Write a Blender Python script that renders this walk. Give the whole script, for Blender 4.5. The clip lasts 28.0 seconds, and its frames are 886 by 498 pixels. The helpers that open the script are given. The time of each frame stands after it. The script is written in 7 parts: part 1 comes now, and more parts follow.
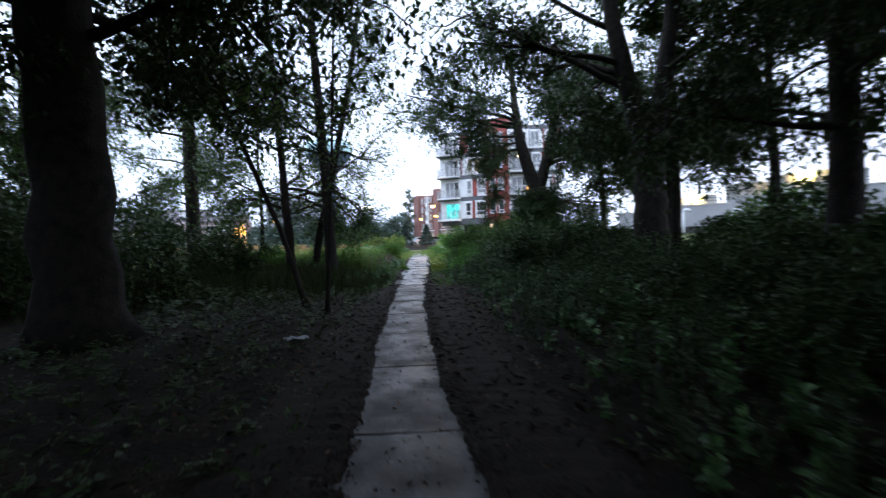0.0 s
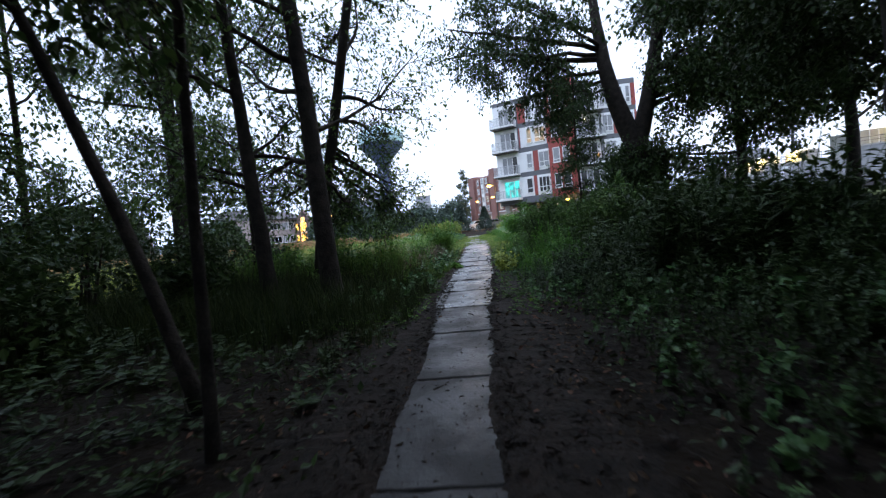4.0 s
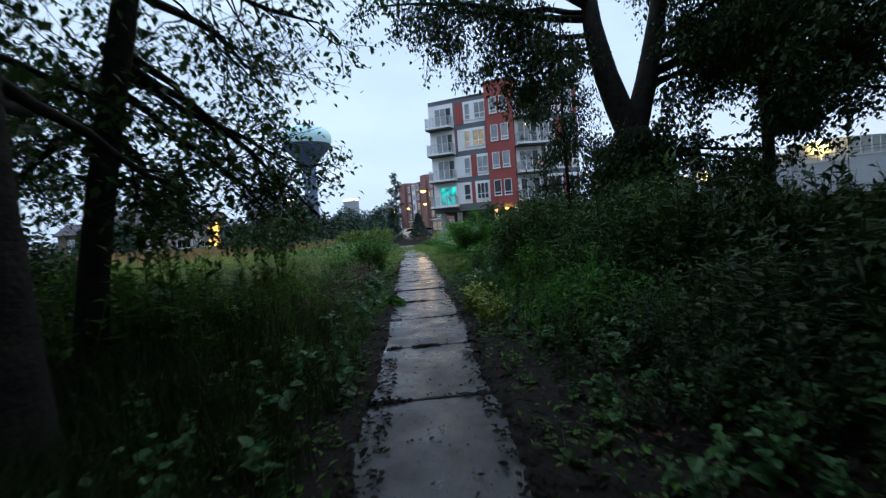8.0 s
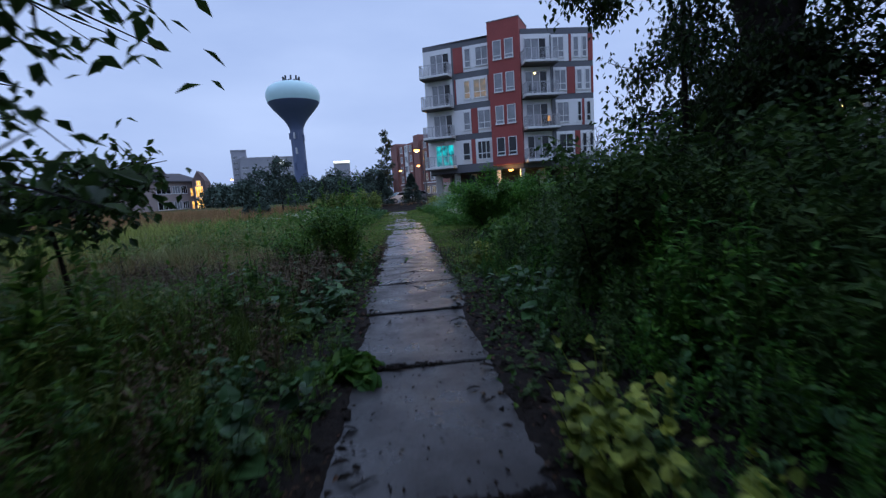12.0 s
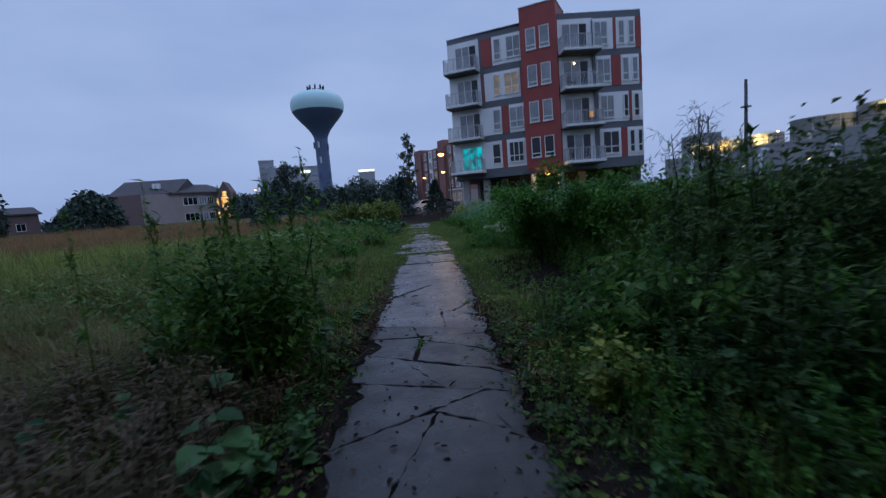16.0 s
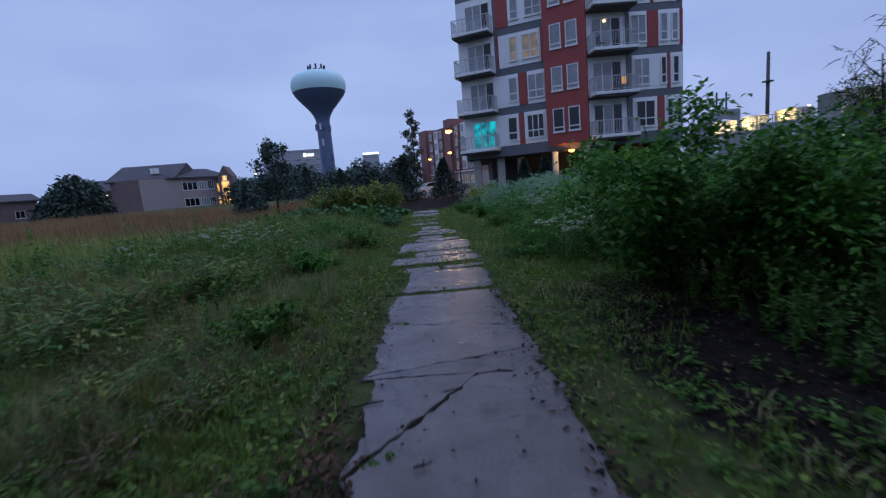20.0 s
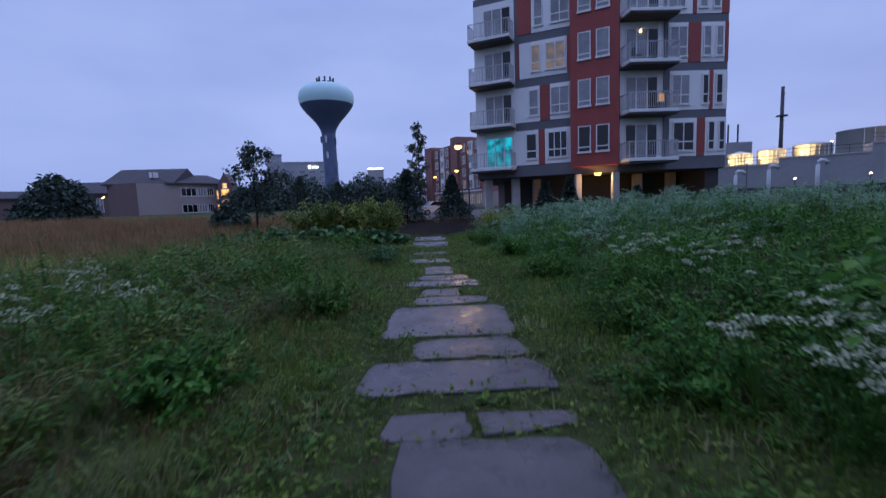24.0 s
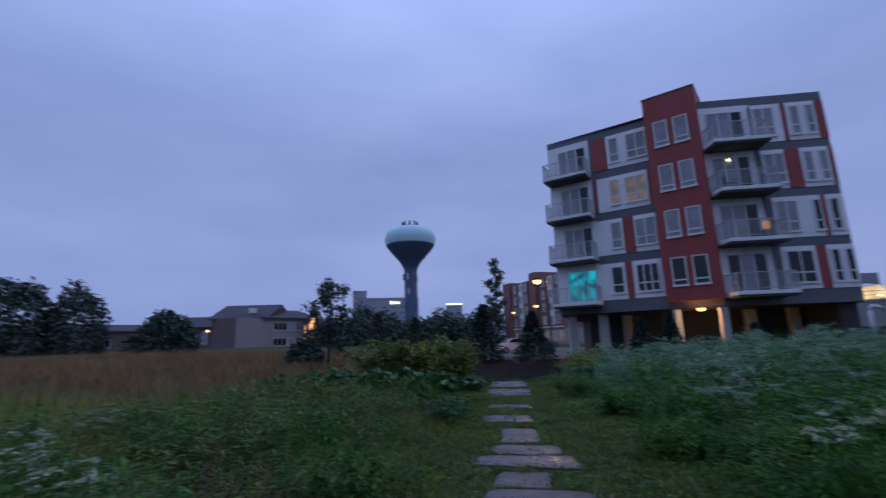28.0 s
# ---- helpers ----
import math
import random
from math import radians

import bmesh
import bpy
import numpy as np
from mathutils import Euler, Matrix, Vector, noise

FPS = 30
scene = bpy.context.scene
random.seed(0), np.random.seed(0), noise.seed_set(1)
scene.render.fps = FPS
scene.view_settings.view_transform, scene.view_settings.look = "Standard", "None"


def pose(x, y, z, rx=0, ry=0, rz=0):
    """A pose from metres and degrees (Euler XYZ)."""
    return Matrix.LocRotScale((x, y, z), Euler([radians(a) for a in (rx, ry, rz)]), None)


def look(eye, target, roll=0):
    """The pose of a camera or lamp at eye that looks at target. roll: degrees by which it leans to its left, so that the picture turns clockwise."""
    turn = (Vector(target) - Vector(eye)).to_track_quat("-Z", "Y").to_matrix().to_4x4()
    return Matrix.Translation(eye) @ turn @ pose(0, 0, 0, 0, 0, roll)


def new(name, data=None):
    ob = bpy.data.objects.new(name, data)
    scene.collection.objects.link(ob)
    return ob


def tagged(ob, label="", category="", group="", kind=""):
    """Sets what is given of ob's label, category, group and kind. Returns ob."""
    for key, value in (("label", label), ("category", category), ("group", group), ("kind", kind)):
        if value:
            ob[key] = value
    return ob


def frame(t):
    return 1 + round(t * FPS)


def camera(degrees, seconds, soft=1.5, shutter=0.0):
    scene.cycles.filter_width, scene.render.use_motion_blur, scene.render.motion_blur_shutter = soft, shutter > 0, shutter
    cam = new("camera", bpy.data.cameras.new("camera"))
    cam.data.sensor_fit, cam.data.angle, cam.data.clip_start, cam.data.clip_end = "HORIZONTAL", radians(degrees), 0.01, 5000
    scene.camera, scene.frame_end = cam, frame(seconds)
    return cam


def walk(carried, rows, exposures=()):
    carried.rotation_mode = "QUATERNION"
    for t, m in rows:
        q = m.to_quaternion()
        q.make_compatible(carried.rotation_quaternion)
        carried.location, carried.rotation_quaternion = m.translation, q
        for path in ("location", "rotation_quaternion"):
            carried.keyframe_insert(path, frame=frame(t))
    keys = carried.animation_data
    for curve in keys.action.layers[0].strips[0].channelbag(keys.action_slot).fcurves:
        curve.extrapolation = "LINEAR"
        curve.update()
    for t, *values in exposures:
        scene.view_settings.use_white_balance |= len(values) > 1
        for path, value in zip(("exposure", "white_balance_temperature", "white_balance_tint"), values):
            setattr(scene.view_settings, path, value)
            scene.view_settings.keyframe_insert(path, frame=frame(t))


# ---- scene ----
cam = camera(90.2, 28.0, soft=1.25, shutter=0.7)
METRES, EYE, TILT, LEAN, TURN = 32.0, 1.4, 0.0, 0.0, -2.4
ROWS = [
    (0.0, 0.0, 0.0, 0.0, -0.06, -1.56, 2.09),
    (0.5, -0.0011, 0.0238, -0.0001, 3.67, -0.74, 2.38),
    (1.0, -0.0005, 0.0484, -0.0002, 3.37, -4.56, 2.56),
    (1.5, -0.0008, 0.0719, 0.0004, 3.37, -6.0, 2.91),
    (2.0, -0.0028, 0.0967, -0.0004, 3.81, -5.66, 3.09),
    (2.5, -0.0034, 0.1218, 0.0, 2.54, -5.22, 3.96),
    (3.0, -0.0066, 0.1448, -0.0003, 4.25, -5.07, 5.71),
    (3.5, -0.0064, 0.1657, -0.0002, 5.64, -4.25, 5.92),
    (4.0, -0.0077, 0.1829, -0.0001, 7.45, -3.1, 5.89),
    (4.5, -0.0099, 0.2035, 0.0002, 7.39, -4.49, 5.42),
    (6.5, -0.0238, 0.2852, -0.0007, 7.16, -4.12, 6.03),
    (7.0, -0.0265, 0.3059, -0.0001, 2.97, -3.18, 6.29),
    (7.5, -0.0287, 0.3275, 0.001, -0.44, -2.12, 5.08),
    (8.0, -0.0302, 0.3466, 0.0015, -1.78, -2.93, 4.42),
    (8.5, -0.0298, 0.3661, 0.001, -2.61, -3.33, 4.67),
    (9.0, -0.032, 0.3863, 0.0007, -2.37, -4.23, 4.38),
    (9.5, -0.0313, 0.4069, 0.0005, -2.28, -5.36, 3.96),
    (10.0, -0.0336, 0.4273, 0.0005, -0.49, -5.59, 5.16),
    (10.5, -0.0342, 0.4468, 0.0007, -0.75, -5.15, 4.4),
    (11.0, -0.035, 0.4671, 0.0006, -1.54, -6.9, 4.46),
    (11.5, -0.0354, 0.4868, 0.001, -1.5, -8.02, 3.95),
    (12.0, -0.0349, 0.5073, 0.001, -2.71, -7.63, 3.8),
    (12.5, -0.0359, 0.5254, 0.0006, -1.86, -6.17, 3.41),
    (13.0, -0.0358, 0.5444, 0.0002, -0.76, -5.58, 3.19),
    (13.5, -0.0374, 0.564, 0.0003, 3.52, -5.37, 2.55),
    (15.5, -0.0335, 0.6402, 0.0026, 0.42, -3.88, 3.9),
    (16.0, -0.0362, 0.6605, 0.0025, 0.48, -6.49, 4.59),
    (16.5, -0.0355, 0.6797, 0.0019, 0.47, -7.74, 5.01),
    (17.0, -0.0369, 0.6974, 0.0017, 0.43, -8.42, 5.18),
    (17.5, -0.038, 0.7151, 0.0018, 0.39, -8.69, 5.18),
    (18.0, -0.039, 0.7338, 0.0019, 2.46, -7.15, 5.09),
    (18.5, -0.0409, 0.752, 0.0017, 2.24, -7.55, 4.99),
    (19.0, -0.042, 0.7702, 0.0012, 1.02, -8.2, 5.03),
    (19.5, -0.0454, 0.7881, 0.0008, 1.16, -8.45, 5.07),
    (20.0, -0.0469, 0.8057, 0.0004, 1.15, -8.6, 5.06),
    (20.5, -0.0501, 0.8242, 0.0003, 1.75, -8.62, 5.04),
    (21.0, -0.0519, 0.8418, 0.0001, 2.21, -9.05, 4.67),
    (21.5, -0.0527, 0.8607, 0.0001, 2.59, -9.43, 4.47),
    (23.5, -0.0577, 0.9264, 0.0021, 1.9, -7.14, 2.28),
    (24.0, -0.0586, 0.9419, 0.0037, 1.55, -6.2, 2.2),
    (24.5, -0.0601, 0.9546, 0.0054, 0.9, 0.16, 1.78),
    (25.0, -0.0588, 0.9657, 0.0061, 0.66, 3.68, 1.56),
    (25.5, -0.0583, 0.9744, 0.0058, -0.63, 6.51, 1.24),
    (26.0, -0.0583, 0.9819, 0.0063, -2.48, 8.74, 0.96),
    (26.5, -0.056, 0.9874, 0.0066, -4.11, 10.22, 0.74),
    (27.0, -0.0564, 0.9905, 0.0066, -2.66, 10.07, 0.67),
    (27.5, -0.0583, 0.992, 0.0069, 4.09, 10.58, 1.05),
    (28.0, -0.0602, 0.9916, 0.0072, 11.57, 11.55, 1.6),
]
EXPOSE = [(0.0, 2.42, 9600, -7), (2.5, 2.26, 9600, -7), (4.5, 2.12, 9600, -7), (7.0, 1.95, 9100, -7), (8.0, 1.35, 8800, -14), (9.5, 1.08, 8200, -13), (11.0, 0.93, 7600, -5), (13.0, 0.6, 7100, -3), (16.0, 0.36, 7000, -4), (20.0, 0.46, 6800, 2), (24.0, 0.42, 6500, 10), (25.2, 0.0, 6400, 11), (28.0, 0.04, 6400, 9)]
walk(cam, [(t, pose(0, 0, EYE, TILT, LEAN, TURN) @ pose(METRES * x, METRES * y, METRES * z, 90 + pitch, roll, yaw)) for t, x, y, z, yaw, pitch, roll in ROWS], EXPOSE)

# ---- dusk sky and one weak, very wide sun behind the overcast ----
world = bpy.data.worlds.new("dusk_sky")
scene.world = world
world.use_nodes = True
wn, wl = world.node_tree.nodes, world.node_tree.links
wn.clear()
w_out = wn.new("ShaderNodeOutputWorld")
w_bg = wn.new("ShaderNodeBackground")
w_sky = wn.new("ShaderNodeTexSky")
w_sky.sky_type, w_sky.sun_disc = "NISHITA", False
w_sky.sun_elevation, w_sky.sun_rotation = radians(1.0), radians(60)
w_dim = wn.new("ShaderNodeVectorMath"); w_dim.operation = "SCALE"; w_dim.inputs["Scale"].default_value = 0.04
w_co = wn.new("ShaderNodeTexCoord")
w_map = wn.new("ShaderNodeMapping"); w_map.inputs["Scale"].default_value = (1.2, 1.2, 3.5)
w_noise = wn.new("ShaderNodeTexNoise"); w_noise.inputs["Scale"].default_value = 1.6; w_noise.inputs["Detail"].default_value = 5
w_cloud = wn.new("ShaderNodeValToRGB")
w_cloud.color_ramp.elements[0].position, w_cloud.color_ramp.elements[1].position = 0.3, 0.72
w_cloud.color_ramp.elements[0].color = (0.225, 0.300, 0.600, 1)
w_cloud.color_ramp.elements[1].color = (0.300, 0.380, 0.700, 1)
w_mix = wn.new("ShaderNodeMix"); w_mix.data_type = "RGBA"; w_mix.inputs[0].default_value = 0.88
wl.new(w_co.outputs["Generated"], w_map.inputs["Vector"])
wl.new(w_map.outputs["Vector"], w_noise.inputs["Vector"])
wl.new(w_noise.outputs["Fac"], w_cloud.inputs["Fac"])
wl.new(w_sky.outputs["Color"], w_dim.inputs[0])
wl.new(w_dim.outputs["Vector"], w_mix.inputs[6])
wl.new(w_cloud.outputs["Color"], w_mix.inputs[7])
wl.new(w_mix.outputs[2], w_bg.inputs["Color"])
# an overcast sky is brightest overhead
w_sep = wn.new("ShaderNodeSeparateXYZ"); wl.new(w_co.outputs["Generated"], w_sep.inputs["Vector"])
w_up = wn.new("ShaderNodeMapRange"); w_up.interpolation_type = "SMOOTHSTEP"
w_up.inputs["From Min"].default_value, w_up.inputs["From Max"].default_value = 0.35, 1.0
w_up.inputs["To Min"].default_value, w_up.inputs["To Max"].default_value = 1.1, 2.2
wl.new(w_sep.outputs["Z"], w_up.inputs["Value"]); wl.new(w_up.outputs["Result"], w_bg.inputs["Strength"])
wl.new(w_bg.outputs["Background"], w_out.inputs["Surface"])
sun = new("sun", bpy.data.lights.new("sun", "SUN"))
sun.data.energy, sun.data.angle, sun.data.color = 0.12, radians(60), (1.0, 0.93, 0.88)
sun.matrix_world = look((0, 0, 50), (-35, -25, 0))


# ---- materials ----
def mat(name, a, b=None, rough=0.7, scale=4.0, bump=0.0, bscale=60.0, metal=0.0, island=0.0, per_object=0.0, spec=0.5, emit=None, estr=0.0, fine=0.35, trans=0.0):
    """Two colours mixed by noise at two scales, with bump; island / per_object: brightness change from piece to piece."""
    m = bpy.data.materials.new(name)
    m.use_nodes = True
    n, l = m.node_tree.nodes, m.node_tree.links
    p = n["Principled BSDF"]
    b = b or tuple(c * 0.75 for c in a)
    co = n.new("ShaderNodeTexCoord")
    n1 = n.new("ShaderNodeTexNoise"); n1.inputs["Scale"].default_value = scale; n1.inputs["Detail"].default_value = 6
    n2 = n.new("ShaderNodeTexNoise"); n2.inputs["Scale"].default_value = scale * 9; n2.inputs["Detail"].default_value = 4
    l.new(co.outputs["Object"], n1.inputs["Vector"]); l.new(co.outputs["Object"], n2.inputs["Vector"])
    mx = n.new("ShaderNodeMix"); mx.inputs[0].default_value = fine
    l.new(n1.outputs["Fac"], mx.inputs[2]); l.new(n2.outputs["Fac"], mx.inputs[3])
    r = n.new("ShaderNodeValToRGB")
    r.color_ramp.elements[0].position, r.color_ramp.elements[1].position = 0.36, 0.64
    r.color_ramp.elements[0].color, r.color_ramp.elements[1].color = (*b, 1), (*a, 1)
    l.new(mx.outputs[0], r.inputs["Fac"])
    col = r.outputs["Color"]
    for amount, node, out in ((island, "ShaderNodeNewGeometry", "Random Per Island"), (per_object, "ShaderNodeObjectInfo", "Random")):
        if amount:
            g = n.new(node)
            mr = n.new("ShaderNodeMapRange"); mr.inputs["To Min"].default_value = 1 - amount; mr.inputs["To Max"].default_value = 1 + amount
            l.new(g.outputs[out], mr.inputs["Value"])
            hs = n.new("ShaderNodeHueSaturation")
            l.new(mr.outputs["Result"], hs.inputs["Value"])
            mh = n.new("ShaderNodeMapRange"); mh.inputs["To Min"].default_value = 0.5 + amount * 0.05; mh.inputs["To Max"].default_value = 0.5 - amount * 0.05
            l.new(g.outputs[out], mh.inputs["Value"]); l.new(mh.outputs["Result"], hs.inputs["Hue"])
            l.new(col, hs.inputs["Color"])
            col = hs.outputs["Color"]
    l.new(col, p.inputs["Base Color"])
    p.inputs["Roughness"].default_value, p.inputs["Metallic"].default_value, p.inputs["Specular IOR Level"].default_value = rough, metal, min(spec, 0.2) if trans else spec
    if bump:
        n3 = n.new("ShaderNodeTexNoise"); n3.inputs["Scale"].default_value = bscale; n3.inputs["Detail"].default_value = 5
        l.new(co.outputs["Object"], n3.inputs["Vector"])
        bp = n.new("ShaderNodeBump"); bp.inputs["Strength"].default_value = bump; bp.inputs["Distance"].default_value = 0.02
        l.new(n3.outputs["Fac"], bp.inputs["Height"]); l.new(bp.outputs["Normal"], p.inputs["Normal"])
    if emit:
        p.inputs["Emission Color"].default_value, p.inputs["Emission Strength"].default_value = (*emit, 1), estr
    if trans:
        tr = n.new("ShaderNodeBsdfTranslucent"); l.new(col, tr.inputs["Color"])
        ms = n.new("ShaderNodeMixShader"); ms.inputs[0].default_value = trans
        l.new(p.outputs["BSDF"], ms.inputs[1]); l.new(tr.outputs["BSDF"], ms.inputs[2])
        l.new(ms.outputs["Shader"], n["Material Output"].inputs["Surface"])
    return m


def concrete(name, a, b, stain, gloss, dull, spec=0.5):
    """Worn concrete: blotches and fine grain, dark stains of their own shape, wet patches that shine more."""
    m = bpy.data.materials.new(name)
    m.use_nodes = True
    n, l = m.node_tree.nodes, m.node_tree.links
    p = n["Principled BSDF"]
    co = n.new("ShaderNodeTexCoord")

    def noise_node(scale, detail, rough=0.6):
        t = n.new("ShaderNodeTexNoise")
        t.inputs["Scale"].default_value, t.inputs["Detail"].default_value, t.inputs["Roughness"].default_value = scale, detail, rough
        l.new(co.outputs["Object"], t.inputs["Vector"])
        return t.outputs["Fac"]

    def ramp(fac, p0, p1, c0, c1):
        r = n.new("ShaderNodeValToRGB")
        r.color_ramp.elements[0].position, r.color_ramp.elements[1].position = p0, p1
        r.color_ramp.elements[0].color, r.color_ramp.elements[1].color = (*c0, 1), (*c1, 1)
        l.new(fac, r.inputs["Fac"])
        return r.outputs["Color"]

    base = ramp(noise_node(1.3, 8, 0.7), 0.34, 0.66, b, a)
    mask = ramp(noise_node(3.1, 7, 0.72), 0.52, 0.64, (0, 0, 0), (1, 1, 1))
    mx = n.new("ShaderNodeMix"); mx.data_type = "RGBA"
    dim = n.new("ShaderNodeMath"); dim.operation = "MULTIPLY"; dim.inputs[1].default_value = 0.7
    l.new(mask, dim.inputs[0]); l.new(dim.outputs[0], mx.inputs[0])
    l.new(base, mx.inputs[6]); mx.inputs[7].default_value = (*stain, 1)
    hs = n.new("ShaderNodeHueSaturation")
    info = n.new("ShaderNodeObjectInfo")
    mr = n.new("ShaderNodeMapRange"); mr.inputs["To Min"].default_value, mr.inputs["To Max"].default_value = 0.78, 1.16
    l.new(info.outputs["Random"], mr.inputs["Value"]); l.new(mr.outputs["Result"], hs.inputs["Value"])
    gr = n.new("ShaderNodeMix"); gr.data_type = "RGBA"; gr.blend_type = "MULTIPLY"; gr.inputs[0].default_value = 1.0
    l.new(mx.outputs[2], gr.inputs[6]); l.new(ramp(noise_node(70, 3), 0.3, 0.7, (0.72, 0.72, 0.72), (1, 1, 1)), gr.inputs[7])
    l.new(gr.outputs[2], hs.inputs["Color"]); l.new(hs.outputs["Color"], p.inputs["Base Color"])
    rr = n.new("ShaderNodeMapRange")
    rr.inputs["From Min"].default_value, rr.inputs["From Max"].default_value = 0.38, 0.62
    rr.inputs["To Min"].default_value, rr.inputs["To Max"].default_value = gloss, dull
    l.new(noise_node(1.9, 5), rr.inputs["Value"]); l.new(rr.outputs["Result"], p.inputs["Roughness"])
    p.inputs["Specular IOR Level"].default_value = spec
    bp = n.new("ShaderNodeBump"); bp.inputs["Strength"].default_value, bp.inputs["Distance"].default_value = 0.35, 0.015
    l.new(noise_node(38, 6, 0.65), bp.inputs["Height"]); l.new(bp.outputs["Normal"], p.inputs["Normal"])
    return m


def glow(name, a, b, strength, scale=1.2, hole=0.45, soft=0.16):
    """A lit room or lamp seen through its glass: emission that varies like furniture and curtains do."""
    m = bpy.data.materials.new(name)
    m.use_nodes = True
    n, l = m.node_tree.nodes, m.node_tree.links
    p = n["Principled BSDF"]
    p.inputs["Base Color"].default_value = (0.02, 0.02, 0.02, 1); p.inputs["Roughness"].default_value = 0.15
    co = n.new("ShaderNodeTexCoord")
    no = n.new("ShaderNodeTexNoise"); no.inputs["Scale"].default_value = scale; no.inputs["Detail"].default_value = 3
    r = n.new("ShaderNodeValToRGB")
    r.color_ramp.elements[0].position, r.color_ramp.elements[1].position = hole, hole + soft
    r.color_ramp.elements[0].color, r.color_ramp.elements[1].color = (*b, 1), (*a, 1)
    l.new(co.outputs["Object"], no.inputs["Vector"]); l.new(no.outputs["Fac"], r.inputs["Fac"])
    l.new(r.outputs["Color"], p.inputs["Emission Color"]); p.inputs["Emission Strength"].default_value = strength
    return m


M_SOIL = mat("ground_soil", (0.017, 0.012, 0.008), (0.007, 0.0055, 0.004), 0.95, 0.6, 0.9, 18, fine=0.5, spec=0.12)
M_TURF = mat("meadow_turf", (0.088, 0.098, 0.030), (0.050, 0.044, 0.020), 0.9, 0.9, 1.0, 22, fine=0.55)
# litter tone, lowered past its own brown for the canopy's shade
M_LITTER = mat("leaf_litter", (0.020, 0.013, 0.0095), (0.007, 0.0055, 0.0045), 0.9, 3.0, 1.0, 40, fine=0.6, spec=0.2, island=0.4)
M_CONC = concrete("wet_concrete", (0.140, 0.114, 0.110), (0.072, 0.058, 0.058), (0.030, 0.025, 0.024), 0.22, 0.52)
# slabs in the wood: mud, and the trees' shade, darken the base colour
M_WOODCONC = concrete("muddy_shaded_concrete", (0.024, 0.0215, 0.020), (0.012, 0.0105, 0.010), (0.006, 0.005, 0.0045), 0.40, 0.66, 0.3)
# a darker tone for the slabs from y 12.5 to about 26
M_DARKCONC = concrete("dark_concrete", (0.052, 0.046, 0.046), (0.026, 0.022, 0.022), (0.010, 0.008, 0.0075), 0.24, 0.55, 0.45)
M_BARK = mat("bark", (0.036, 0.029, 0.024), (0.011, 0.009, 0.008), 0.9, 6.0, 1.0, 25, spec=0.2)
M_LEAF = mat("tree_leaf", (0.062, 0.115, 0.030), (0.034, 0.068, 0.020), 0.42, 1.2, island=0.45, trans=0.3)
# dark leaf of the trees; on herbs and thicket it stands for shade
M_LEAFD = mat("dark_tree_and_shade_leaf", (0.034, 0.066, 0.018), (0.018, 0.038, 0.012), 0.5, 1.2, island=0.4, trans=0.22)
M_GRASS = mat("meadow_grass", (0.120, 0.180, 0.036), (0.062, 0.100, 0.022), 0.6, 0.5, island=0.4, trans=0.4)
M_SHRUB = mat("shrub_leaf", (0.066, 0.128, 0.030), (0.030, 0.064, 0.017), 0.55, 1.1, island=0.45, trans=0.35)
# meadow grass near the wood, darkened to carry the trees' shade
M_SHADEGRASS = mat("shaded_grass", (0.030, 0.046, 0.012), (0.016, 0.026, 0.007), 0.7, 0.6, island=0.4, trans=0.3)
M_PLUME = mat("pale_plume", (0.270, 0.420, 0.260), (0.170, 0.260, 0.160), 0.7, 0.8, island=0.3, trans=0.3)
M_VERGE = mat("short_green_grass", (0.168, 0.258, 0.044), (0.078, 0.124, 0.026), 0.55, 0.8, island=0.35, trans=0.4)
M_DRY = mat("dry_brown_grass", (0.320, 0.195, 0.090), (0.185, 0.112, 0.054), 0.8, 0.25, island=0.35, trans=0.2)
M_WEED = mat("weed_green", (0.108, 0.230, 0.040), (0.052, 0.122, 0.022), 0.5, 0.7, island=0.45, trans=0.4)
M_SILVER = mat("silver_green_weed", (0.205, 0.375, 0.190), (0.075, 0.165, 0.070), 0.6, 0.45, island=0.4, trans=0.4)
M_BUSH = mat("bush_leaf", (0.094, 0.250, 0.037), (0.048, 0.136, 0.023), 0.5, 1.0, island=0.45, trans=0.4)
M_YELLOW = mat("yellow_green_leaf", (0.330, 0.390, 0.070), (0.150, 0.200, 0.042), 0.5, 1.5, island=0.5, trans=0.3)
M_OLIVE = mat("olive_leaf", (0.195, 0.250, 0.050), (0.072, 0.112, 0.026), 0.5, 1.2, island=0.5, trans=0.35)
M_BROADL = mat("broad_leaf", (0.082, 0.185, 0.062), (0.042, 0.100, 0.034), 0.45, 2.0, island=0.4, trans=0.2)
M_REDSTEM = mat("rusty_dead_stem", (0.115, 0.076, 0.030), (0.062, 0.043, 0.019), 0.8, 1.0, island=0.4)
M_FLOWER = mat("white_umbel", (0.42, 0.46, 0.29), (0.25, 0.30, 0.17), 0.8, 6.0, island=0.2)
M_PANEL = mat("pale_grey_cladding", (0.76, 0.75, 0.74), (0.70, 0.69, 0.69), 0.65, 0.6, 0.05, 30)
M_RED = mat("brick_red_cladding", (0.310, 0.056, 0.046), (0.250, 0.044, 0.038), 0.65, 0.8, 0.1, 40)
M_BAND = mat("slate_grey_cladding", (0.120, 0.122, 0.135), (0.098, 0.100, 0.112), 0.6, 0.7, 0.05, 30)
# for undersides and recess walls this dark colour holds their shade
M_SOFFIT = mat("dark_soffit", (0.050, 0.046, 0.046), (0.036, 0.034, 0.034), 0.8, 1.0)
M_WHITE = mat("white_paint", (0.70, 0.69, 0.67), (0.62, 0.61, 0.60), 0.5, 3.0)
M_GLASS = mat("window_glass", (0.012, 0.013, 0.016), (0.006, 0.006, 0.008), 0.06, 0.7, spec=0.4)
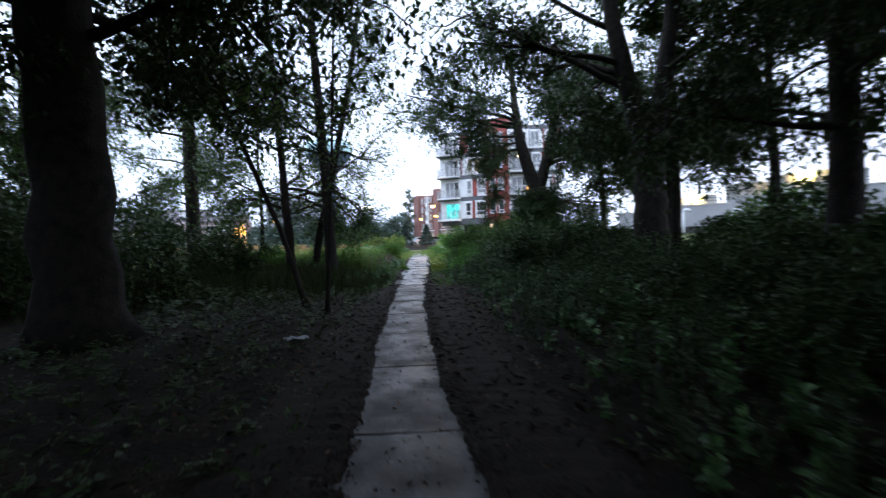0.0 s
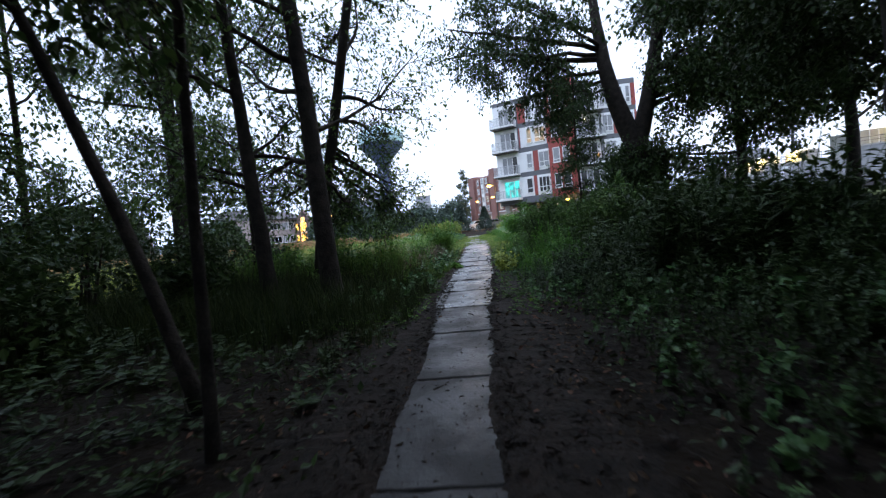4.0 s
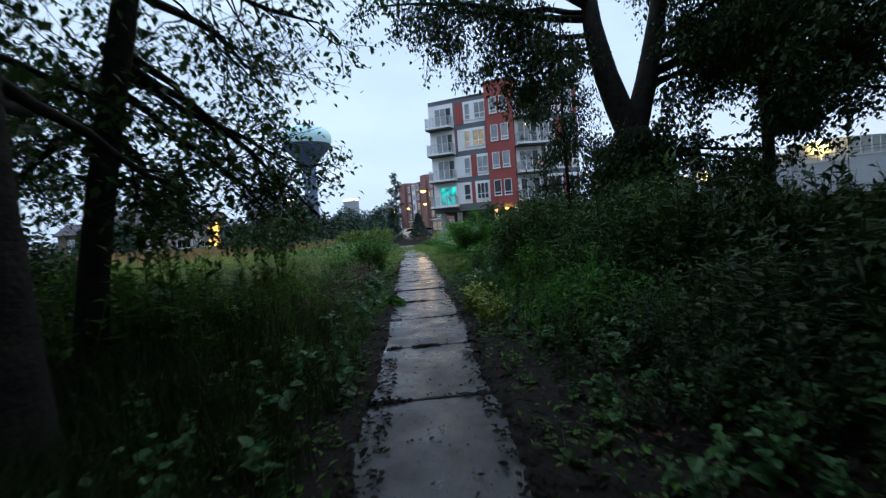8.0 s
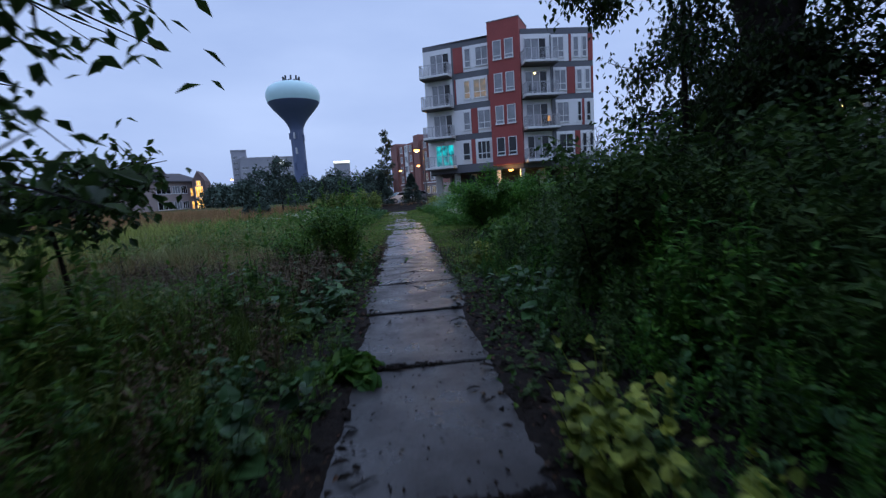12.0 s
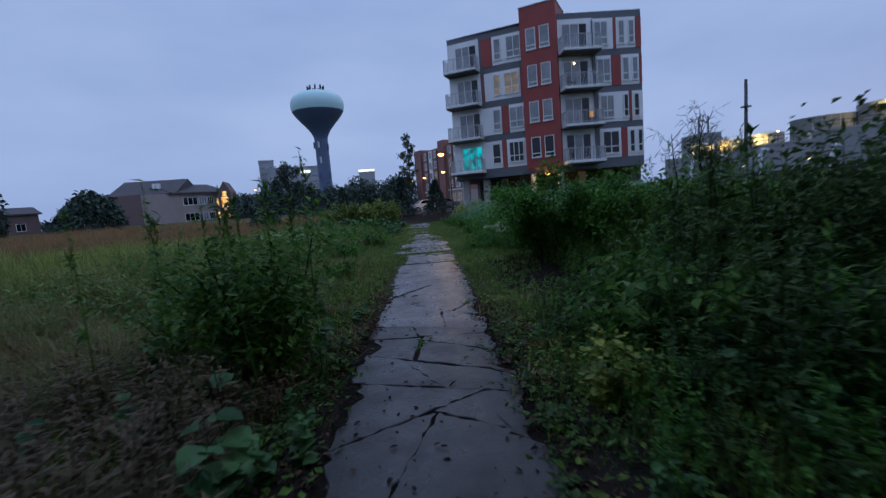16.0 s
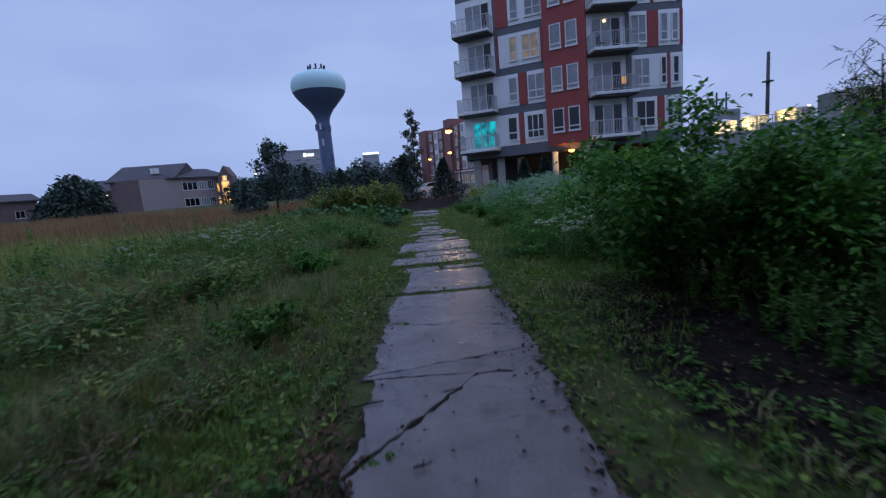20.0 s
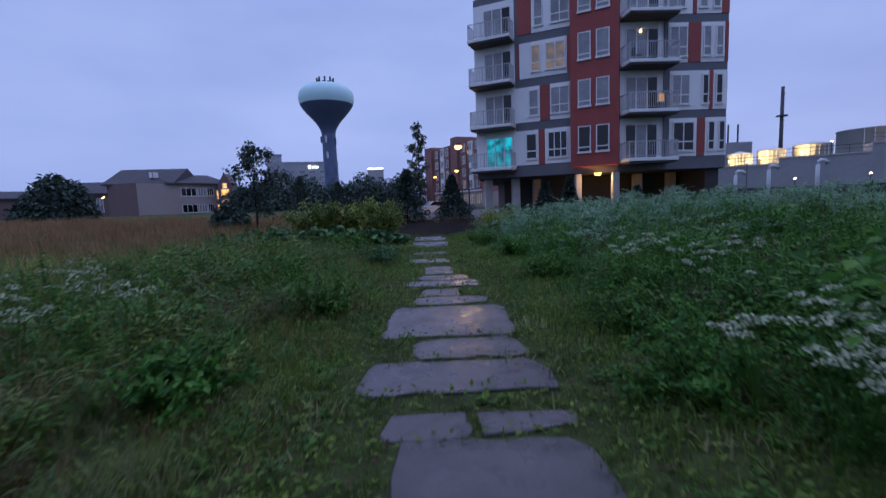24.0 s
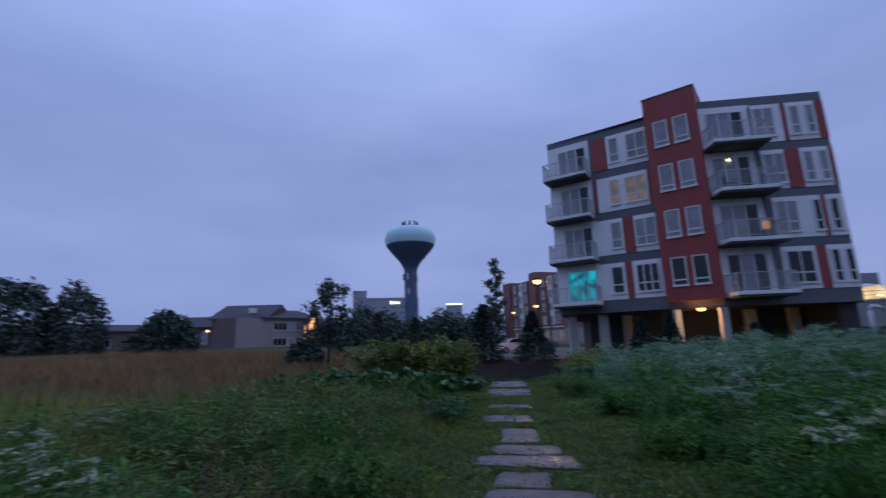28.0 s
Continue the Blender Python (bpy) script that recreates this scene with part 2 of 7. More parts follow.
# pale glass: the sky's reflection is put into the base colour
M_GLASSB = mat("pale_sky_glass", (0.270, 0.275, 0.290), (0.150, 0.152, 0.162), 0.12, 0.9, spec=0.6)
M_TEAL = glow("teal_lit_room", (0.0, 0.34, 0.44), (0.0, 0.030, 0.055), 1.2, 1.7, 0.40, 0.30)
M_RAIL = mat("grey_rail_paint", (0.40, 0.40, 0.41), (0.34, 0.34, 0.35), 0.5, 3.0)
M_DEADLEAF = mat("dead_leaf", (0.105, 0.058, 0.032), (0.045, 0.026, 0.016), 0.8, 2.0, island=0.5, spec=0.2)
M_GRASSL = mat("pale_meadow_grass", (0.285, 0.325, 0.084), (0.160, 0.190, 0.050), 0.6, 0.3, island=0.4, trans=0.4)
M_STRAW = mat("olive_straw_grass", (0.300, 0.290, 0.130), (0.170, 0.185, 0.075), 0.7, 0.5, island=0.4, trans=0.4)
M_PAPER = mat("wet_pale_paper", (0.20, 0.22, 0.24), (0.13, 0.15, 0.17), 0.5, 9.0, 0.3, 40)
M_AMBER = glow("amber_lit_room", (1.0, 0.50, 0.12), (0.35, 0.15, 0.03), 1.6, 1.0)
M_DIMAMB = glow("dim_amber_room", (0.30, 0.21, 0.17), (0.16, 0.15, 0.16), 0.42, 1.6)
M_LAMP = glow("street_lamp_light", (1.0, 0.42, 0.10), (1.0, 0.40, 0.09), 5.0)
M_WLAMP = glow("white_lamp_light", (1.0, 0.72, 0.38), (1.0, 0.7, 0.35), 9.0)
M_WHITESIGN = glow("white_sign_light", (0.9, 0.95, 1.0), (0.8, 0.9, 1.0), 1.6)
M_CONCCOL = mat("cast_concrete_column", (0.42, 0.40, 0.37), (0.34, 0.33, 0.31), 0.8, 2.0, 0.15, 40)
M_BRICK2 = mat("far_red_brick", (0.270, 0.125, 0.108), (0.215, 0.098, 0.086), 0.8, 0.6)
M_TAN = mat("tan_brick", (0.340, 0.270, 0.255), (0.290, 0.235, 0.222), 0.85, 0.4)
M_BROWNB = mat("brown_brick", (0.165, 0.108, 0.100), (0.135, 0.090, 0.086), 0.85, 0.5)
M_ROOF = mat("dark_shingle", (0.072, 0.062, 0.068), (0.055, 0.048, 0.055), 0.9, 0.8)
M_TANKW = mat("pale_tank_steel", (0.55, 0.56, 0.57), (0.48, 0.49, 0.50), 0.5, 0.3)
M_INDWALL = mat("industrial_concrete", (0.28, 0.28, 0.29), (0.23, 0.23, 0.24), 0.8, 0.25, 0.05, 8)
M_TOWERTOP = mat("pale_aqua_tank", (0.50, 0.72, 0.72), (0.45, 0.66, 0.66), 0.45, 0.05)
M_TOWER = mat("slate_blue_tower", (0.085, 0.115, 0.200), (0.072, 0.098, 0.172), 0.5, 0.1)
M_STEEL = mat("galvanised_steel", (0.30, 0.30, 0.31), (0.24, 0.24, 0.25), 0.4, 5.0, metal=0.6)
M_DARKMET = mat("dark_metal", (0.045, 0.045, 0.05), (0.03, 0.03, 0.034), 0.5, 3.0)
M_ASPHALT = mat("asphalt", (0.060, 0.060, 0.064), (0.042, 0.042, 0.046), 0.6, 0.8, 0.3, 60)
M_CARW = mat("white_car_paint", (0.62, 0.63, 0.66), (0.58, 0.59, 0.62), 0.25, 1.0)
M_CARG = mat("grey_car_paint", (0.16, 0.17, 0.19), (0.14, 0.15, 0.17), 0.25, 1.0)
M_TYRE = mat("tyre_rubber", (0.02, 0.02, 0.02), None, 0.8, 8.0)
# foliage colour lifted and blued to hold some distance haze
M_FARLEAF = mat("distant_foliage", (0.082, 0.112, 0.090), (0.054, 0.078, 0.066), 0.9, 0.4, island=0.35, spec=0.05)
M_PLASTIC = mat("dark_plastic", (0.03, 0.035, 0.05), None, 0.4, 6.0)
# far tones with the distance haze mixed into the base colours
M_MIST = mat("haze_tinted_foliage", (0.135, 0.165, 0.165), (0.095, 0.120, 0.122), 0.95, 0.3, island=0.3, spec=0.03)
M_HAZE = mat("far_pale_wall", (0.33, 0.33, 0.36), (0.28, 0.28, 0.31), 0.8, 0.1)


def ground_mat():
    """Bare soil and turf mixed by the mesh attribute "turf", broken up by noise."""
    m = bpy.data.materials.new("soil_and_turf")
    m.use_nodes = True
    n, l = m.node_tree.nodes, m.node_tree.links
    p = n["Principled BSDF"]
    p.inputs["Roughness"].default_value, p.inputs["Specular IOR Level"].default_value = 0.95, 0.12
    co = n.new("ShaderNodeTexCoord")
    cols = []
    # the soil's near-black tones also carry the canopy's shade
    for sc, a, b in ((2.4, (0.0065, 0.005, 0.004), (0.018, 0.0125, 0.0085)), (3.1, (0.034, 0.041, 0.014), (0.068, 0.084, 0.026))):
        no = n.new("ShaderNodeTexNoise"); no.inputs["Scale"].default_value = sc; no.inputs["Detail"].default_value = 9; no.inputs["Roughness"].default_value = 0.65
        r = n.new("ShaderNodeValToRGB")
        r.color_ramp.elements[0].position, r.color_ramp.elements[1].position = 0.36, 0.64
        r.color_ramp.elements[0].color, r.color_ramp.elements[1].color = (*a, 1), (*b, 1)
        l.new(co.outputs["Object"], no.inputs["Vector"]); l.new(no.outputs["Fac"], r.inputs["Fac"])
        cols.append(r.outputs["Color"])
    at = n.new("ShaderNodeAttribute"); at.attribute_name = "turf"
    nb = n.new("ShaderNodeTexNoise"); nb.inputs["Scale"].default_value = 2.2; nb.inputs["Detail"].default_value = 8
    l.new(co.outputs["Object"], nb.inputs["Vector"])
    ad = n.new("ShaderNodeMath"); l.new(at.outputs["Fac"], ad.inputs[0]); l.new(nb.outputs["Fac"], ad.inputs[1])
    mr = n.new("ShaderNodeMapRange"); mr.inputs["From Min"].default_value, mr.inputs["From Max"].default_value = 0.85, 1.15
    l.new(ad.outputs["Value"], mr.inputs["Value"])
    mx = n.new("ShaderNodeMix"); mx.data_type = "RGBA"
    l.new(mr.outputs["Result"], mx.inputs[0]); l.new(cols[0], mx.inputs[6]); l.new(cols[1], mx.inputs[7])
    l.new(mx.outputs[2], p.inputs["Base Color"])
    nh = n.new("ShaderNodeTexNoise"); nh.inputs["Scale"].default_value = 18; nh.inputs["Detail"].default_value = 7
    bp = n.new("ShaderNodeBump"); bp.inputs["Strength"].default_value = 1.0; bp.inputs["Distance"].default_value = 0.03
    l.new(co.outputs["Object"], nh.inputs["Vector"]); l.new(nh.outputs["Fac"], bp.inputs["Height"]); l.new(bp.outputs["Normal"], p.inputs["Normal"])
    return m


M_GROUND = ground_mat()


# ---- mesh helpers ----
def np_mesh(name, verts, tris, material, smooth=False):
    me = bpy.data.meshes.new(name)
    verts = np.ascontiguousarray(verts, dtype=np.float32).reshape(-1, 3)
    tris = np.ascontiguousarray(tris, dtype=np.int32).reshape(-1, 3)
    me.vertices.add(len(verts)); me.vertices.foreach_set("co", verts.ravel())
    me.loops.add(tris.size); me.loops.foreach_set("vertex_index", tris.ravel())
    me.polygons.add(len(tris)); me.polygons.foreach_set("loop_start", np.arange(0, tris.size, 3, dtype=np.int32))
    me.polygons.foreach_set("use_smooth", np.full(len(tris), smooth))
    me.update(calc_edges=True)
    me.materials.append(material)
    return me


def join(*chunks):
    """Chunks of (verts, tris) put into one."""
    vs, ts, k = [], [], 0
    for v, t in chunks:
        vs.append(np.asarray(v, float).reshape(-1, 3)); ts.append(np.asarray(t, int).reshape(-1, 3) + k); k += len(vs[-1])
    return np.concatenate(vs), np.concatenate(ts)


def box(x0, y0, z0, x1, y1, z1):
    v = [(x, y, z) for z in (z0, z1) for y in (y0, y1) for x in (x0, x1)]
    q = [(0, 2, 3, 1), (4, 5, 7, 6), (0, 1, 5, 4), (2, 6, 7, 3), (0, 4, 6, 2), (1, 3, 7, 5)]
    return np.array(v, float), np.array([t for a, b, c, d in q for t in ((a, b, c), (a, c, d))])


def bevel_box(x0, y0, z0, x1, y1, z1, w=0.02):
    bm = bmesh.new()
    bmesh.ops.create_cube(bm, size=1, matrix=Matrix.Translation(((x0 + x1) / 2, (y0 + y1) / 2, (z0 + z1) / 2)) @ Matrix.Diagonal((x1 - x0, y1 - y0, z1 - z0, 1)))
    bmesh.ops.bevel(bm, geom=bm.edges[:], offset=w, segments=1, affect="EDGES")
    bmesh.ops.triangulate(bm, faces=bm.faces[:])
    bm.verts.index_update()
    v = np.array([p.co[:] for p in bm.verts]); t = np.array([[p.index for p in f.verts] for f in bm.faces])
    bm.free()
    return v, t


def tube(points, radii, sides=7, cap=True):
    p = np.asarray(points, float); r = np.asarray(radii, float); k = len(p)
    d = np.gradient(p, axis=0); d /= np.linalg.norm(d, axis=1)[:, None] + 1e-9
    ref = np.where(np.abs(d[:, 2:3]) > 0.9, [[1.0, 0, 0]], [[0, 0, 1.0]])
    u = np.cross(d, ref); u /= np.linalg.norm(u, axis=1)[:, None] + 1e-9
    w = np.cross(d, u)
    a = np.linspace(0, 2 * math.pi, sides, endpoint=False)
    v = p[:, None] + r[:, None, None] * (np.cos(a)[None, :, None] * u[:, None] + np.sin(a)[None, :, None] * w[:, None])
    t = []
    for i in range(k - 1):
        for j in range(sides):
            a0, a1, b0, b1 = i * sides + j, i * sides + (j + 1) % sides, (i + 1) * sides + j, (i + 1) * sides + (j + 1) % sides
            t += [(a0, a1, b1), (a0, b1, b0)]
    v = v.reshape(-1, 3)
    if cap:
        n = len(v)
        v = np.concatenate([v, p[:1], p[-1:]])
        for j in range(sides):
            t += [(n, (j + 1) % sides, j), (n + 1, (k - 1) * sides + j, (k - 1) * sides + (j + 1) % sides)]
    return v, np.array(t)


def lathe(profile, sides=32):
    """Surface of revolution round z from (radius, z) pairs."""
    pr = np.asarray(profile, float); a = np.linspace(0, 2 * math.pi, sides, endpoint=False)
    v = np.stack([pr[:, None, 0] * np.cos(a), pr[:, None, 0] * np.sin(a), np.repeat(pr[:, 1:2], sides, 1)], -1).reshape(-1, 3)
    t = []
    for i in range(len(pr) - 1):
        for j in range(sides):
            a0, a1, b0, b1 = i * sides + j, i * sides + (j + 1) % sides, (i + 1) * sides + j, (i + 1) * sides + (j + 1) % sides
            t += [(a0, a1, b1), (a0, b1, b0)]
    return v, np.array(t)


def move(chunk, m):
    v, t = chunk
    m = np.array(m)
    return v @ m[:3, :3].T + m[:3, 3], t


def rots(yaw, pitch, roll):
    """Rotation matrices: roll round y, pitch round x, yaw round z."""
    cz, sz, cx, sx, cy, sy = np.cos(yaw), np.sin(yaw), np.cos(pitch), np.sin(pitch), np.cos(roll), np.sin(roll)
    o, z = np.ones_like(cz), np.zeros_like(cz)
    rz = np.array([[cz, -sz, z], [sz, cz, z], [z, z, o]]).transpose(2, 0, 1)
    rx = np.array([[o, z, z], [z, cx, -sx], [z, sx, cx]]).transpose(2, 0, 1)
    ry = np.array([[cy, z, sy], [z, o, z], [-sy, z, cy]]).transpose(2, 0, 1)
    return rz @ rx @ ry


def scatter(chunk, pos, rot, scale):
    """The chunk repeated: pos (n,3), rot (n,3,3), scale (n,) or (n,3)."""
    v, t = chunk
    scale = np.asarray(scale, float)
    if scale.ndim == 1:
        scale = np.repeat(scale[:, None], 3, 1)
    vv = np.einsum("nij,nkj->nki", rot, v[None] * scale[:, None]) + np.asarray(pos)[:, None]
    tt = t[None] + (np.arange(len(pos)) * len(v))[:, None, None]
    return vv.reshape(-1, 3), tt.reshape(-1, 3)


def part(name, chunk, material, parent=None, label="", smooth=False):
    """One mesh object from (verts, tris), under parent if given."""
    ob = new(name, np_mesh(name, chunk[0], chunk[1], material, smooth))
    if parent:
        ob.parent = parent
    if label:
        tagged(ob, label)
    return ob


def thing(name, label, category, m=None, group="", kind=""):
    ob = tagged(new(name), label, category, group, kind)
    if m is not None:
        ob.matrix_basis = m
    return ob


RNG = np.random.default_rng(7)
# leaf shapes: along +y, face up
LEAF = (np.array([(0, 0, 0), (-.28, .35, .07), (.28, .35, .07), (0, .5, -.02), (-.2, .72, .05), (.2, .72, .05), (0, 1.05, -.08)], float),
        np.array([(0, 3, 1), (0, 2, 3), (1, 3, 4), (2, 5, 3), (4, 3, 6), (3, 5, 6)]))
LANCE = (np.array([(0, 0, 0), (-.11, .4, .04), (.11, .4, .04), (0, 1, -.14)], float), np.array([(0, 2, 1), (1, 2, 3)]))
BROAD = (np.array([(0, 0, 0), (-.42, .12, .05), (.42, .12, .05), (-.5, .45, .1), (.5, .45, .1), (0, .4, -.04), (-.3, .8, .02), (.3, .8, .02), (0, 1.05, -.12)], float),
         np.array([(0, 5, 1), (0, 2, 5), (1, 5, 3), (2, 4, 5), (3, 5, 6), (4, 7, 5), (6, 5, 8), (5, 7, 8)]))
BLADE = (np.array([(-.5, 0, 0), (.5, 0, 0), (-.4, .14, .55), (.4, .14, .55), (0, .55, 1)], float), np.array([(0, 1, 3), (0, 3, 2), (2, 3, 4)]))
KITE = (np.array([(0, 0, 0), (-.30, .45, .09), (.30, .45, .09), (0, 1.05, -.06)], float), np.array([(0, 3, 1), (0, 2, 3)]))


def tuft(n, spread, width, lean, rng):
    """A tuft of grass, one unit tall."""
    pos = np.c_[rng.normal(0, spread, (n, 2)), np.zeros(n)]
    h = rng.uniform(0.55, 1.0, n)
    return scatter(BLADE, pos, rots(rng.uniform(0, 6.28, n), rng.normal(0, lean, n), np.zeros(n)), np.c_[np.full(n, width), h * rng.uniform(0.4, 1.1, n), h])


def herb(n, leaf, size, spread, rng, stem=0.006, shoots=3, up=0.35):
    """A leafy weed one unit tall: some stems with leaves all along."""
    out = []
    for s in range(shoots):
        a, l = rng.uniform(0, 6.28), rng.uniform(0.0, spread)
        h = rng.uniform(0.7, 1.0)
        pts = np.array([(math.cos(a) * l * f ** 1.3, math.sin(a) * l * f ** 1.3, h * f) for f in (0, .35, .7, 1)])
        out.append(tube(pts[[0, 2, 3]], [stem, stem * .7, stem * .25], 3, False))
        f = rng.uniform(0.08, 1.0, n)
        p = np.c_[np.interp(f, (0, .35, .7, 1), pts[:, 0]), np.interp(f, (0, .35, .7, 1), pts[:, 1]), f * h]
        out.append(scatter(leaf, p, rots(rng.uniform(0, 6.28, n), rng.normal(up, 0.35, n), rng.normal(0, 0.3, n)), size * rng.uniform(0.6, 1.2, n) * (1.15 - 0.6 * f)))
    return join(*out)


def smooth(a, b, x):
    f = np.clip((np.asarray(x, float) - a) / (b - a), 0, 1)
    return f * f * (3 - 2 * f)


def path_x(y):
    return np.interp(y, (-8, 0, 2.3, 4, 7, 15, 24, 30, 36, 45, 52), (0.3, 0.08, -0.10, -0.24, -0.37, -0.42, -0.38, -0.44, -0.50, -0.72, -0.9))


def ground_z(x, y):
    x, y = np.asarray(x, float), np.asarray(y, float)
    d = np.abs(x - path_x(y))
    bump = np.sin(x * 1.7 + y * 0.6) * np.sin(y * 1.3 - x * 0.5) * 0.03 + np.sin(x * 0.55 - 1) * np.cos(y * 0.43) * 0.05
    z = bump * smooth(0.9, 2.5, d) + 0.004 * smooth(0.9, 0.4, d)
    z = z + 0.55 * smooth(8, 40, -x) * smooth(10, 40, y) * smooth(400, 150, y)
    z = z + 0.45 * smooth(2.5, 9, x) * smooth(30, 38, y) * smooth(58, 50, y)
    z = z + 0.42 * np.exp(-((y - 57.0) / 3.6) ** 2) * smooth(9, 3, np.abs(x + 0.6))
    return z


# ---- ground: one sheet to the horizon ----
def build_ground():
    far = [14, 17, 21, 26, 32, 40, 50, 65, 85, 120, 180, 300, 600, 1200, 2600]
    xs = np.array([-v for v in far[::-1]] + list(np.arange(-12, 12.01, 0.3)) + far)
    ys = np.array([-2600, -1200, -500, -200, -90, -45, -25, -15] + list(np.arange(-9, 64.01, 0.3)) + [68, 74, 82, 92, 105, 125, 160, 220, 320, 600, 1200, 2600])
    gx, gy = np.meshgrid(xs, ys)
    v = np.stack([gx, gy, ground_z(gx, gy)], -1).reshape(-1, 3)
    k = len(xs)
    i = (np.arange(len(ys) - 1)[:, None] * k + np.arange(k - 1)).ravel()
    t = np.concatenate([np.c_[i, i + 1, i + k + 1], np.c_[i, i + k + 1, i + k]])
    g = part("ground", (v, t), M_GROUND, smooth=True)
    x, y = v[:, 0], v[:, 1]
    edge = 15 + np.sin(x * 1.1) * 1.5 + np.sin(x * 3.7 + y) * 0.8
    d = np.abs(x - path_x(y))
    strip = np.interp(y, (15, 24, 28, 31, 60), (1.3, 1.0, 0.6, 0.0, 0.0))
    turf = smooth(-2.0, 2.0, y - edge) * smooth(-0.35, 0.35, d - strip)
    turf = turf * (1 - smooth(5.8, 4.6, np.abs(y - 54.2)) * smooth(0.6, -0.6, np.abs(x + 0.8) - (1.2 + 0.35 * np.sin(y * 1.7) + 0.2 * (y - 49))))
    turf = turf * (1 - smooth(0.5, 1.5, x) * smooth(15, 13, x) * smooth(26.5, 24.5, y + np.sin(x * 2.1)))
    # bare brown soil by the large bush, also standing for its shade
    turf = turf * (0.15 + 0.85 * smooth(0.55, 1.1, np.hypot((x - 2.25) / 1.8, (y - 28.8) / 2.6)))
    g.data.attributes.new("turf", "FLOAT", "POINT").data.foreach_set("value", turf.astype(np.float32))
    tagged(g, "dark soil and meadow ground under weeds", "ground", kind="structure")


build_ground()


# ---- concrete path: broken slabs, each a piece of its own ----
def slab_chunk(poly, top, thick=0.09, edge=0.012):
    """A flat piece from a convex-ish outline, with a worn rim."""
    p = np.array(poly, float); c = p.mean(0); n = len(p)
    inn = c + (p - c) * (1 - edge / np.maximum(np.linalg.norm(p - c, axis=1), 0.05))[:, None]
    v = np.concatenate([np.c_[p, np.full(n, top - thick)], np.c_[p, np.full(n, top - edge * 0.8)], np.c_[inn, np.full(n, top)], [[*c, top]]])
    t = []
    for j in range(n):
        k = (j + 1) % n
        t += [(j, k, n + k), (j, n + k, n + j), (n + j, n + k, 2 * n + k), (n + j, 2 * n + k, 2 * n + j), (2 * n + j, 2 * n + k, 3 * n)]
    return v, np.array(t)


def clip_half(poly, nx, ny, d):
    """The part of a convex outline with nx*x + ny*y <= d."""
    out = []
    for i, a in enumerate(poly):
        b = poly[(i + 1) % len(poly)]
        da, db = nx * a[0] + ny * a[1] - d, nx * b[0] + ny * b[1] - d
        if da <= 0:
            out.append(a)
        if da * db < 0:
            f = da / (da - db)
            out.append((a[0] + (b[0] - a[0]) * f, a[1] + (b[1] - a[1]) * f))
    return out


def rough_outline(poly, rng, step=0.16, amp=0.014):
    out = []
    for i, a in enumerate(poly):
        b = poly[(i + 1) % len(poly)]
        l = math.hypot(b[0] - a[0], b[1] - a[1])
        k = max(1, int(l / step))
        for j in range(k):
            f = j / k
            out.append((a[0] + (b[0] - a[0]) * f + rng.normal(0, amp), a[1] + (b[1] - a[1]) * f + rng.normal(0, amp)))
    return out


def crumble(poly, amount):
    """Eats the long edges of the path inwards, unevenly but alike for pieces side by side."""
    out = []
    for x, y in poly:
        d = x - float(path_x(y))
        if abs(d) > 0.55:
            side = 1 if d > 0 else -1
            e = noise.noise((y * 1.7, side * 5.0, 1)) * 0.6 + noise.noise((y * 5.3, side * 3.0, 7)) * 0.5 + noise.noise((y * 17.0, side, 3)) * 0.3
            x -= side * amount * max(0.0, e + 0.25)
        out.append((x, y))
    return out


# worn stones past the sound slabs: near edge, far edge, left, right
STONES = ((31.45, 32.82, -0.95, 0.26), (32.86, 33.18, -1.05, -0.42), (32.9, 33.2, -0.36, 0.28), (33.5, 34.18, -1.3, 0.34), (34.3, 34.85, -0.92, 0.24), (34.98, 36.36, -1.3, 0.24),
              (36.5, 37.02, -1.03, 0.1), (37.1, 37.65, -0.95, -0.28), (37.86, 38.4, -1.22, 0.13), (38.5, 39.05, -1.04, -0.06), (39.2, 40.28, -0.93, -0.3),
              (40.95, 41.65, -1.31, -0.33), (42.7, 43.2, -1.32, -0.3), (44.9, 46.5, -1.5, -0.26), (47.2, 49.0, -1.53, -0.33))


